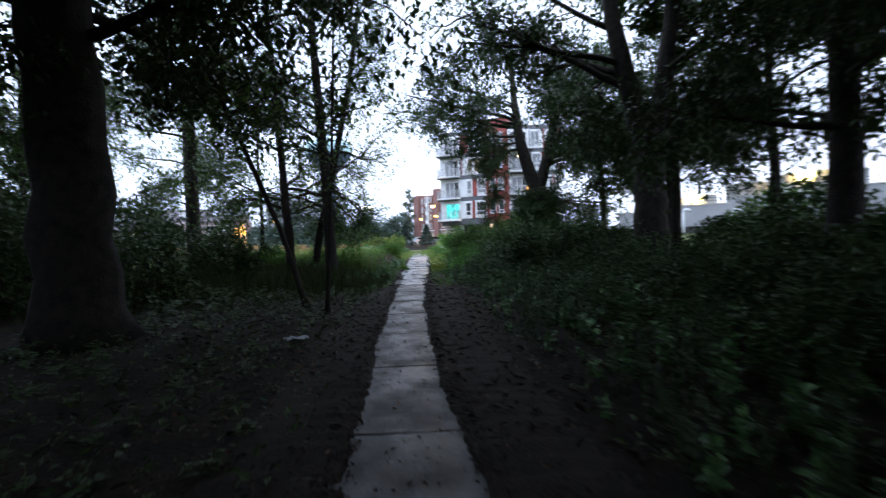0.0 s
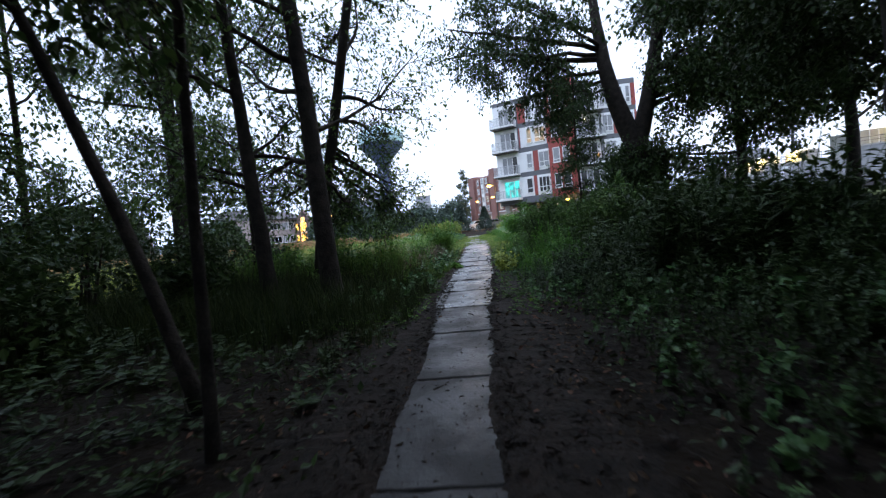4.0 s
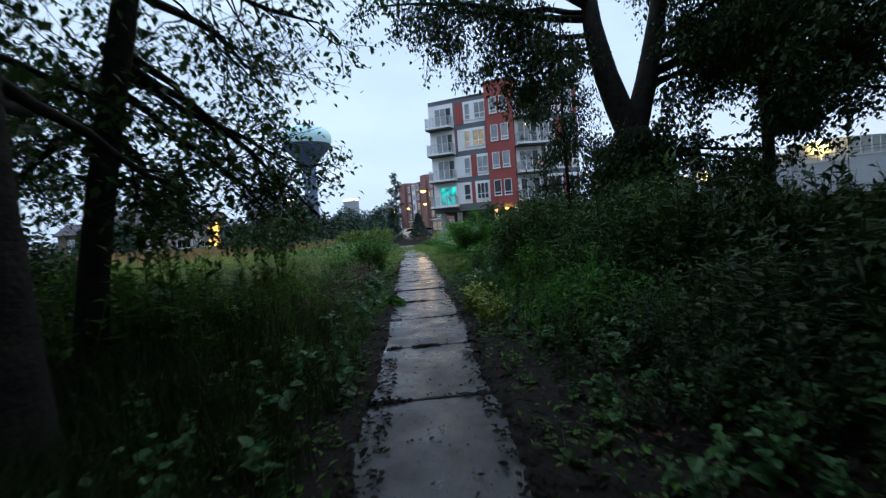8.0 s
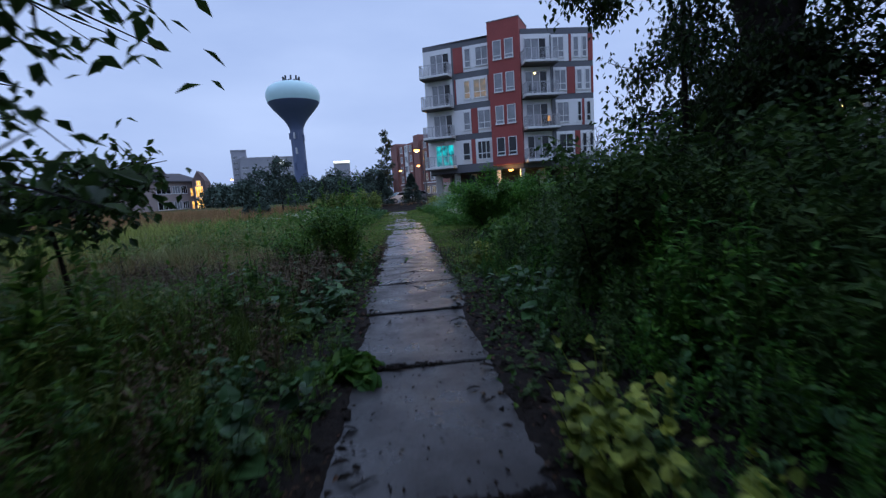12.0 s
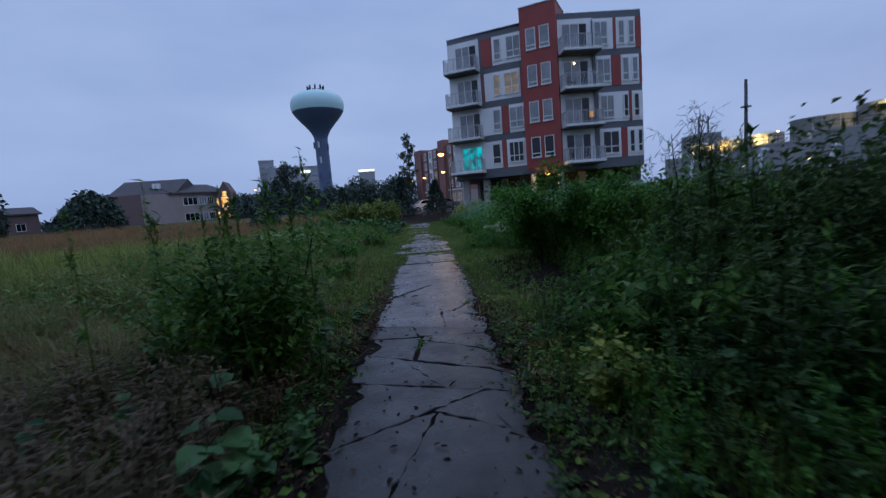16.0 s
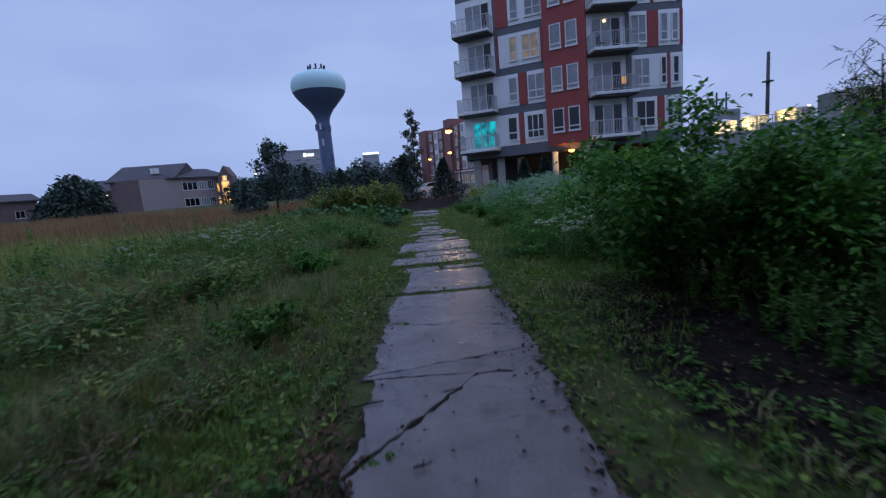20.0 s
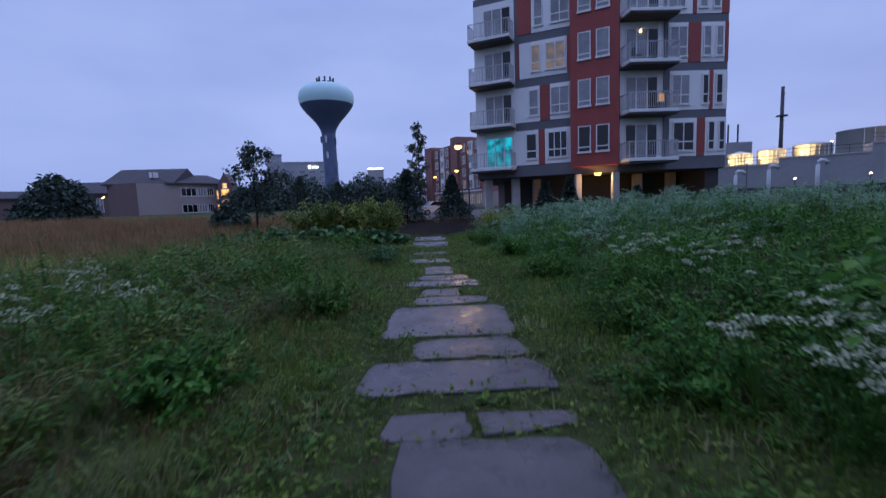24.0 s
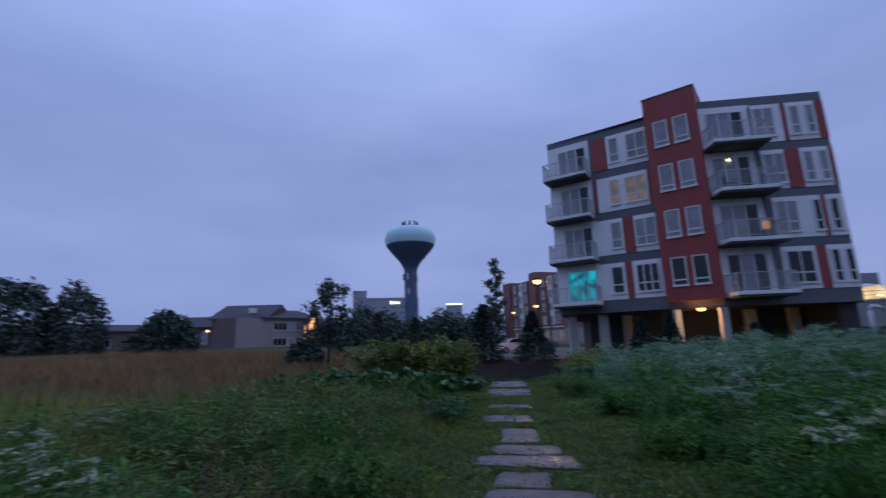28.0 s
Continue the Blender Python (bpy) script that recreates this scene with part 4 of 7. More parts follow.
def gable_roof(l, r, depth_v, z0, z1, over=0.6):
    """A gabled roof over a wall from l to r (ground points), ridge along the wall."""
    a, b = Vector((*l, 0)), Vector((*r, 0))
    u = (b - a).normalized(); n = Vector((u.y, -u.x, 0))
    a, b = a - u * over, b + u * over
    f, k, rd = n * over, n * -(depth_v + over), n * (-depth_v / 2)
    v = [a + f + Vector((0, 0, z0)), b + f + Vector((0, 0, z0)), b + rd + Vector((0, 0, z1)), a + rd + Vector((0, 0, z1)), b + k + Vector((0, 0, z0)), a + k + Vector((0, 0, z0))]
    v = np.array([p[:] for p in v]); w = v - np.array([0, 0, 0.25])
    t = [(0, 1, 2), (0, 2, 3), (3, 2, 4), (3, 4, 5), (0, 3, 5), (1, 4, 2), (6, 8, 7), (6, 9, 8), (9, 10, 8), (9, 11, 10), (0, 6, 7), (0, 7, 1), (5, 4, 10), (5, 10, 11), (1, 7, 10), (1, 10, 4), (0, 5, 11), (0, 11, 6)]
    return np.concatenate([v, w]), np.array(t)


def block(l, r, depth_v, z0, z1):
    w = Wall(l, r)
    return w.box(0, w.w, z0, z1, -depth_v, 0)


def build_lodge():
    """Two storey tan brick building with gabled roofs and tall lit windows."""
    h = thing("brick_lodge", "low tan brick building with dark gabled roofs and lit windows", "building")
    a, b, c, d, e = az_point(-36.3, 96), az_point(-33.8, 91), az_point(-30.6, 92), az_point(-25.2, 97), az_point(-26.6, 95)
    part("wall", block(a, b, 12, 0, 6.6), M_BROWNB, h, "brown brick end block")
    part("wall", block(b, c, 14, 0, 6.5), M_TAN, h)
    part("wall", block(c, d, 14, 0, 6.6), M_TAN, h)
    part("roof", gable_roof(a, c, 14, 6.6, 9.6), M_ROOF, h)
    part("roof", gable_roof(c, d, 14, 6.6, 8.6), M_ROOF, h)
    w = Wall(c, d)
    for z0, z1 in ((1.2, 2.7), (4.2, 5.7)):
        for f0, f1, g in ((0.15, 0.42, M_GLASS), (0.45, 0.6, M_GLASSB), (0.62, 0.74, M_GLASS)):
            wall_window(h, w, f0 * w.w, f1 * w.w, z0, z1, g, 3)
    for f, z1 in ((0.80, 2.6), (0.80, 5.2)):
        wall_window(h, w, f * w.w, (f + 0.07) * w.w, z1 - 1.6, z1, M_AMBER, 2)
    # tall arched window in the gabled end
    g = Wall(az_point(-26.0, 94.0), az_point(-24.6, 93.5))
    part("gable_end", join(g.box(0, g.w, 0, 6.4, -6, 0), move((np.array([(0, 0, 6.4), (g.w, 0, 6.4), (g.w / 2, 0, 8.4), (0, -6, 6.4), (g.w, -6, 6.4), (g.w / 2, -6, 8.4)], float), np.array([(0, 2, 1), (0, 3, 5), (0, 5, 2), (1, 2, 5), (1, 5, 4)])), g.m)), M_BROWNB, h)
    wall_window(h, g, 0.2 * g.w, 0.8 * g.w, 1.0, 3.0, M_AMBER, 3)
    wall_window(h, g, 0.2 * g.w, 0.8 * g.w, 3.1, 5.4, M_AMBER, 3)
    wall_window(h, g, 0.32 * g.w, 0.68 * g.w, 5.5, 6.5, M_AMBER, 2)
    v = Wall(a, c)
    for f in (0.62, 0.68):
        part("dormer_vent", v.box(f * v.w, f * v.w + 0.5, 7.6, 8.6, -2.2, -1.2), M_WHITE, h)
    farther(h, 2.0)
    # second house behind, partly hidden
    k = thing("brick_house", "brown brick house with gabled roof behind a dark bush", "house")
    p, q = az_point(-40.0, 112), az_point(-36.0, 108)
    part("wall", block(p, q, 10, 0, 5.6), M_BROWNB, k)
    part("roof", gable_roof(p, q, 10, 5.6, 8.0), M_ROOF, k)
    w = Wall(p, q)
    for f in (0.2, 0.45, 0.7):
        wall_window(k, w, f * w.w, (f + 0.13) * w.w, 2.0, 4.6, M_GLASSB, 2)
    part("porch_lamp", w.box(0.82 * w.w, 0.82 * w.w + 0.3, 4.6, 4.8, 0, 0.2), M_WLAMP, k)
    farther(k, 2.0)
    # long low brick buildings further left
    for i, (l, r, z) in enumerate(((az_point(-60, 125), az_point(-42, 128), 5.5), (az_point(-24.3, 120), az_point(-21.5, 122), 4.8))):
        s = thing("low_building", "long low brick building at the edge of the meadow", "building")
        part("wall", block(l, r, 10, 0, z), M_BROWNB if i == 0 else M_TAN, s)
        part("roof", gable_roof(l, r, 10, z, z + 1.6), M_ROOF, s)
        w = Wall(l, r)
        for f in np.linspace(0.08, 0.9, 7):
            wall_window(s, w, f * w.w, f * w.w + min(1.6, w.w * 0.08), 1.8, 3.4, M_GLASS, 2)
        farther(s, 1.9)


build_lodge()


def build_second_block():
    b = thing("brick_apartment_row", "four storey red brick apartment row along the street", "building")
    l, r = (-2.6, 150.0), (9.2, 124.0)
    w = Wall(l, r)
    part("wall", w.box(0, w.w, 3.2, 14.6, -16, 0), M_BRICK2, b)
    part("ground_floor_wall", w.box(0, w.w, 0, 3.2, -15.8, -0.15), M_TAN, b)
    part("end_tower", w.box(-0.2, 4.0, 0, 15.3, -16.2, 0.6), M_BRICK2, b)
    part("stair_tower", w.box(15.5, 18.5, 0, 16.0, -10, 0.7), M_BRICK2, b)
    for k in range(4):
        part("panel", w.box(4.2, w.w - 0.2, 3.4 + 2.85 * k, 3.7 + 2.85 * k, 0, 0.1), M_PANEL if k == 0 else M_BAND, b)
    for u in (6.0, 9.0, 12.0, 20.5, 23.5, 26.5):
        part("bay_panel", w.box(u - 0.3, u + 1.7, 4.0, 14.2, 0, 0.3), M_PANEL if u in (9.0, 23.5) else M_BRICK2, b)
        for k in range(4):
            z = 4.2 + 2.7 * k
            window(w, b, u, u + 1.4, z, z + 1.7, 2, M_DIMAMB if (u, k) in ((12.0, 1), (20.5, 0)) else M_GLASSB, 0.3, 0)
    for u in (5.0, 8.0, 11.0, 20.0, 23.0, 26.0):
        window(w, b, u, u + 2.0, 0.8, 2.7, 2, M_DIMAMB, -0.15, 0)


build_second_block()


def build_industry():
    """Pale tanks, a long concrete wall with pipes, wall lamps and a slim chimney."""
    wl_ = [az_point(31.0, 80), az_point(38.0, 80), az_point(44.9, 81), az_point(54.0, 84), az_point(66, 90)]
    for i, (l, r) in enumerate(zip(wl_[:-1], wl_[1:])):
        s = thing("industrial_wall", "long pale concrete wall of a works with coping", "wall")
        w = Wall(l, r)
        h = (4.9, 5.7, 6.9, 7.4)[i]
        part("wall", w.box(0, w.w, 0, h, -6, 0), M_INDWALL, s)
        part("coping", w.box(0, w.w, h + 0.002, h + 0.22, -6.1, 0.12), M_CONCCOL, s)
        part("base_band", w.box(0, w.w - 0.02, 0, 1.7, 0.002, 0.06), M_SOFFIT, s)
        for u in np.arange(1.5, w.w, 3.0):
            part("rail_post", w.box(u, u + 0.06, h + 0.22, h + 1.3, -0.3, -0.24), M_DARKMET, s)
        part("handrail", join(w.box(0, w.w, h + 1.25, h + 1.32, -0.3, -0.24), w.box(0, w.w, h + 0.75, h + 0.8, -0.29, -0.25)), M_DARKMET, s)
        farther(s, 1.4)
    for az, d, r, h in ((34.6, 90, 1.7, 7.4), (37.3, 91, 1.9, 7.75), (40.55, 92, 2.45, 8.2), (45.0, 104, 5.0, 10.7), (51.3, 104, 7.2, 11.7)):
        x, y = az_point(az, d)
        t = thing("storage_tank", "pale round storage tank lit by a lamp", "tank", pose(x, y, 0))
        part("shell", lathe([(r, 0), (r, h - 0.15), (r + 0.12, h - 0.15), (r + 0.12, h), (0, h + 0.5)], 40), M_TANKW, t, "", True)
        for a in np.arange(-150, -20, 14):
            px, py = (r + 0.06) * math.cos(radians(a)), (r + 0.06) * math.sin(radians(a))
            part("rib", tube([(px, py, 0), (px, py, h)], [0.07, 0.07], 5), M_TANKW, t)
        farther(t, 1.43)
        if h < 9 or az > 50:
            lx, ly = az_point(az - 0.9, d - r - 1.1)
            f = thing("flood_lamp", "warm flood lamp on a bracket by a tank", "lamp")
            part("lamp_head", box(lx - 0.1, ly - 0.1, h - 1.3, lx + 0.1, ly + 0.1, h - 1.18), M_WLAMP, f)
            part("lamp_bracket", tube([(lx, ly, 0), (lx, ly, h - 1.35)], [0.05, 0.05], 6), M_DARKMET, f)
            li = new("tank_light", bpy.data.lights.new("tank_light", "POINT"))
            li.data.energy, li.data.color, li.data.shadow_soft_size = (980 if h < 9 else 1640), (1.0, 0.66, 0.25), 0.3
            li.location = (lx, ly, h - 1.5)
            farther(f, 1.43)
            farther(li, 1.43)
    x, y = az_point(38.0, 84)
    c = thing("chimney", "slim dark steel chimney with a platform", "chimney", pose(x, y, 0))
    part("chimney_shaft", tube([(0, 0, 0), (0, 0, 16.4)], [0.3, 0.22], 12), M_DARKMET, c, "", True)
    part("platform", lathe([(0.25, 12.1), (0.75, 12.1), (0.75, 12.25), (0.25, 12.25)], 16), M_DARKMET, c)
    for k in range(16):
        part("rung", box(-0.1, -0.40, 1 + 0.95 * k, 0.1, -0.24, 1.06 + 0.95 * k), M_DARKMET, c)
    farther(c, 2.2)
    x, y = az_point(35.4, 86)
    p = thing("plant_room", "pale flat roofed plant room with two vents", "building", pose(x, y, 0))
    part("wall", box(-3, 0, 0, 0.4, 6, 9.0), M_INDWALL, p)
    for u in (-2.2, -0.6):
        part("vent_pipe", tube([(u, 2, 9.0), (u, 2, 12.0)], [0.13, 0.13], 8), M_DARKMET, p)
    farther(p, 2.3)
    for az, d, ph in ((34.36, 72, 4.0), (37.25, 72, 4.5), (41.14, 72, 4.8), (47.17, 72, 4.4)):
        x, y = az_point(az, d)
        g = thing("goose_neck_pipe", "pale goose neck vent pipe by the works wall", "pipe", pose(x, y, 0, 0, 0, 20))
        part("pipe", tube([(0, 0, 0), (0, 0, ph - 0.6), (0.12, 0, ph - 0.2), (0.5, 0, ph), (1.3, 0, ph - 0.06), (1.7, 0, ph - 0.25)], [0.22] * 6, 10), M_TANKW, g, "", True)
        part("flange", tube([(1.66, 0, ph - 0.23), (1.8, 0, ph - 0.31)], [0.3, 0.3], 10), M_STEEL, g)
        farther(g, 1.3)
    for az, d, z in ((39.4, 72, 2.6), (44.92, 78, 2.9), (42.03, 84, 7.8), (35.33, 76, 5.3)):
        x, y = az_point(az, d)
        q = thing("wall_lamp", "small white lamp on the works wall", "lamp", pose(x, y, 0))
        part("lamp_pole", tube([(0, 0, 0), (0, 0, z)], [0.06, 0.05], 6), M_DARKMET, q)
        part("lamp_head", box(-0.1, -0.1, z, 0.1, 0.1, z + 0.14), M_WLAMP, q)
        farther(q, 1.35)


build_industry()


def street_lamp(x, y, h, arm=0.9):
    s = thing("street_lamp", "dark street lamp post with a glowing sodium head", "street lamp", pose(x, y, 0), "street lamps")
    part("base", lathe([(0.16, 0), (0.16, 0.5), (0.1, 0.6), (0, 0.6)], 10), M_DARKMET, s)
    part("pole", tube([(0, 0, 0.5), (0, 0, h - 0.2)], [0.075, 0.05], 8), M_DARKMET, s)
    part("arm", tube([(0, 0, h - 0.3), (-arm * 0.5, 0, h), (-arm, 0, h)], [0.04] * 3, 6), M_DARKMET, s)
    part("lamp_head", bevel_box(-arm - 0.28, -0.2, h - 0.08, -arm + 0.28, 0.2, h + 0.12, 0.04), M_DARKMET, s)
    part("lens", (lambda c: (c[0] * [1, 1, 0.75] + [-arm, 0, h - 0.12], c[1]))(lathe([(0, -0.42), (0.25, -0.34), (0.38, -0.14), (0.3, 0.0), (0, 0.03)], 14)), M_LAMP, s)
    return s


for lx_, ly_, lh_ in ((2.5, 72.2, 6.7), (3.8, 104.0, 6.6), (0.2, 128.0, 7.0), (-55.0, 168.0, 9.5), (-3.5, 140, 7)):
    street_lamp(lx_, ly_, lh_)
lamp_l = new("street_light", bpy.data.lights.new("street_light", "POINT"))
lamp_l.data.energy, lamp_l.data.color, lamp_l.data.shadow_soft_size = 520, (1.0, 0.55, 0.2), 0.25
lamp_l.location = (1.6, 72.2, 6.2)


def car(x, y, turn, paint, label, lit=False):
    c = thing("car", label, "car", pose(x, y, 0.02, 0, 0, turn), "parked cars")
    side = np.array([(-2.2, .35), (-2.25, .75), (-2.1, 1.0), (-1.5, 1.05), (-0.9, 1.5), (0.7, 1.52), (1.35, 1.0), (2.1, .88), (2.25, .6), (2.2, .35)])
    n = len(side)
    v = np.concatenate([np.c_[side[:, 0], np.full(n, s * 0.86), side[:, 1]] for s in (-1, 1)])
    v[[4, 5, n + 4, n + 5], 1] *= 0.78
    t = [(i, n + i, n + (i + 1) % n) for i in range(n)] + [(i, n + (i + 1) % n, (i + 1) % n) for i in range(n)]
    t += [(0, i + 1, i) for i in range(1, n - 1)] + [(n, n + i, n + i + 1) for i in range(1, n - 1)]
    part("body", (v, np.array(t)), paint, c)
    for s in (-1, 1):
        part("side_window", (np.array([(-1.35, s * .84, 1.07), (1.15, s * .84, 1.07), (0.62, s * .705, 1.45), (-0.85, s * .705, 1.45)]), np.array([(0, 1, 2), (0, 2, 3)])), M_GLASS, c)
    part("windscreen", (np.array([(0.75, -.62, 1.5), (0.75, .62, 1.5), (1.34, .76, 1.06), (1.34, -.76, 1.06)]), np.array([(0, 1, 2), (0, 2, 3)])), M_GLASS, c)
    for wx in (-1.35, 1.4):
        for s in (-1, 1):
            w = part("wheel", tube([(wx, s * 0.7, .33), (wx, s * 0.9, .33)], [.33, .33], 16), M_TYRE, c)
            part("rim", tube([(wx, s * 0.88, .33), (wx, s * 0.915, .33)], [.2, .2], 12), M_STEEL, w)
    for s in (-1, 1):
        part("headlight", box(2.12, s * .6 - .14, .66, 2.27, s * .6 + .14, .8), M_WLAMP if lit else M_GLASSB, c)
        part("tail_light", box(-2.28, s * .62 - .13, .72, -2.2, s * .62 + .13, .88), M_RED, c)


car(-0.6, 80.0, 200, M_CARW, "white car parked beyond the path end")
car(-4.6, 86.0, 175, M_CARG, "grey car parked at the street")
car(1.8, 84.0, 20, M_CARG, "grey hatchback parked beside the apartments")
car(2.6, 94.0, 260, M_CARW, "white car with lamps on in the street", True)
tagged(part("road", (lambda w: (w[0], w[1]))(box(-14, 62.5, -0.3, 12, 96, 0.045)), M_ASPHALT), "dark asphalt parking lot beyond the path", "road", kind="structure")


def far_block(az0, az1, d, z, m, name, label):
    s = thing(name, label, "building")
    w = Wall(az_point(az0, d), az_point(az1, d))
    part("wall", w.box(0, w.w, 0, z, -20, 0), m, s)
    part("parapet", w.box(-0.3, w.w + 0.3, z, z + 1.2, -20.3, 0.3), m, s)
    k = max(2, int(w.w / 9))
    for i in range(k):
        for zz in np.arange(6, z - 4, 5.0):
            window(w, s, (i + 0.2) * w.w / k, (i + 0.8) * w.w / k, zz, zz + 2.2, 2, M_GLASSB, 0, 0)
    return s, w


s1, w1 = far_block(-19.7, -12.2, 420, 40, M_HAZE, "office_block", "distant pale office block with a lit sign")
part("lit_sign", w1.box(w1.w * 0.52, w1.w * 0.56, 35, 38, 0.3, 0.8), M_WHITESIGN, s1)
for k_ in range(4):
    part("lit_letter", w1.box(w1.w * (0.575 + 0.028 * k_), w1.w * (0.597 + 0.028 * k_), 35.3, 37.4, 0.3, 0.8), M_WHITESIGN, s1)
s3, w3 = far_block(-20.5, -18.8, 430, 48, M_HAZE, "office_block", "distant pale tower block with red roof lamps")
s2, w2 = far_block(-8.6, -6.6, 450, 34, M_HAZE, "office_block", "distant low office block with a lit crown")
part("lit_crown", w2.box(0, w2.w, 35.3, 37, 0.3, 0.8), M_WHITESIGN, s2)


# ---- trees ----
def bent(p0, d, length, rng, k=5, wander=0.18, lift=0.0):
    """A wandering branch line from p0 in direction d."""
    pts, d = [np.array(p0, float)], np.array(d, float) / np.linalg.norm(d)
    for _ in range(k):
        d = d + rng.normal(0, wander, 3) + np.array([0, 0, lift])
        d /= np.linalg.norm(d)
        pts.append(pts[-1] + d * length / k)
    return np.array(pts)


def along(pts, f):
    s = np.linspace(0, 1, len(pts))
    return np.array([np.interp(f, s, pts[:, i]) for i in range(3)]).T


def direction(az, el):
    a, e = radians(az), radians(el)
    return np.array([math.sin(a) * math.cos(e), math.cos(a) * math.cos(e), math.sin(e)])


def leaves_on(lines, per, size, rng, leaf, droop, spread):
    """Leaves along the outer twigs, hanging by droop (0 level, 1 straight down)."""
    pos = []
    for ln in lines:
        f = rng.uniform(0.15, 1.05, per)
        pos.append(along(ln, np.clip(f, 0, 1)) + rng.normal(0, spread, (per, 3)))
    pos = np.concatenate(pos)
    n = len(pos)
    return scatter(leaf, pos, rots(rng.uniform(0, 6.28, n), -droop * rng.uniform(0.4, 1.3, n) * 1.4, rng.normal(0, 0.5, n)), size * rng.uniform(0.65, 1.25, n))


def tree(x, y, label, trunks, limbs, seed, leaf_mat=None, size=0.1, per=14, twigs=8, subs=4, leaf=KITE, droop=0.5, spread=0.09, sub_len=0.75, z0=0.0, name="tree", twig_len=0.36):
    """trunks: (dx, dy, base radius, top radius, [(x, y, z) offsets of its line]); limbs: (trunk, height fraction, azimuth, elevation, length, radius)."""
    rng = np.random.default_rng(seed)
    t = thing(name, label, "tree", pose(x, y, z0))
    lines, tr = [], []
    for dx, dy, r0, r1, pts in trunks:
        p = np.array([(dx, dy, -0.15)] + [(dx + a, dy + b, c) for a, b, c in pts], float)
        f = np.linspace(0, 1, 12)
        q = along(p, f) + np.c_[rng.normal(0, r0 * 0.05, (12, 2)), np.zeros(12)]
        rad = r0 + (r1 - r0) * f
        rad[0] *= 1.45; rad[1] *= 1.08
        tr.append(q)
        part("trunk", tube(q, rad, 12), M_BARK, t, "", True)
    for k, hf, az, el, length, r, *hang in limbs:
        bare, reach, hang_len = (hang[0], 0.2, 0.6) if hang else (0.22, twig_len, 1.0)
        p0 = along(tr[k], np.array([hf]))[0]
        main = bent(p0, direction(az, el), length, rng, 7, 0.13, 0.02)
        wood = [tube(main, np.linspace(r, r * 0.22, len(main)), 6)]
        for f in np.sort(rng.uniform(bare, 1.0, twigs)):
            b0 = along(main, np.array([f]))[0]
            fd = main[min(7, int(f * 7) + 1)] - main[int(f * 6.99)]
            d = fd / np.linalg.norm(fd) * 0.8 + rng.normal(0, 0.55, 3) + np.array([0, 0, -0.1 * droop])
            tw = bent(b0, d, length * reach * rng.uniform(0.7, 1.2), rng, 4, 0.2, -0.06 * droop)
            wood.append(tube(tw, np.linspace(r * 0.28, r * 0.07, len(tw)), 3, False))
            for g in rng.uniform(0.25, 1.0, subs):
                s0 = along(tw, np.array([g]))[0]
                sd = (tw[-1] - tw[0]) / np.linalg.norm(tw[-1] - tw[0]) * 0.6 + rng.normal(0, 0.6, 3) + np.array([0, 0, -0.35 * droop])
                sb = bent(s0, sd, sub_len * hang_len * rng.uniform(0.6, 1.3), rng, 3, 0.2, -0.1 * droop)
                if size < 0.25:
                    wood.append(tube(sb[[0, 1, 3]], [0.007, 0.006, 0.003], 3, False))
                lines.append(sb)
        if name in ("sapling", "dead_sapling", "feathery_shrub"):
            limb = part("limb", wood[0], M_BARK, t, "", True)
            for w in wood[1:]:
                part("shoot", w, M_BARK, limb)
        else:
            part("limb", join(*wood), M_BARK, t, "", True)
    part("crown", leaves_on(lines, per, size, rng, leaf, droop, spread), leaf_mat or M_LEAF, t, "dusk green foliage with gaps of sky")
    return t


def ring_limbs(k, n, h0, h1, el, length, r, rng, tr=0):
    return [(tr, rng.uniform(h0, h1), 360 * i / n + rng.uniform(-20, 20), rng.uniform(el - 18, el + 22), length * rng.uniform(0.75, 1.15), r) for i in range(n)]


g_ = np.random.default_rng(11)
# two stems by the meadow's edge, whose branches hang over the meadow
tree(-2.87, 13.8, "dark straight tree trunk with hanging leafy branches", [
    (0, 0, 0.20, 0.10, [(-0.05, 0, 1.5), (-0.15, 0.1, 4.0), (-0.3, 0.1, 7.0), (-0.4, 0.2, 10.0)])],
    [(0, 0.36, 2, -4, 3.6, 0.05, 0.45), (0, 0.34, -22, 4, 3.8, 0.06), (0, 0.38, -45, 8, 3.4, 0.06), (0, 0.44, -8, 14, 3.8, 0.06),
     (0, 0.5, -40, 20, 3.4, 0.06), (0, 0.55, -90, 25, 3.2, 0.06), (0, 0.62, -140, 30, 3.0, 0.05), (0, 0.66, 12, 28, 3.4, 0.05), (0, 0.75, -60, 40, 3.2, 0.05), (0, 0.8, 70, 45, 2.2, 0.05), (0, 0.88, 0, 50, 3.0, 0.05), (0, 0.95, -120, 60, 2.6, 0.04)],
    31, M_LEAF, 0.105, 12, 11, 5, KITE, 0.5, 0.12, 0.75)
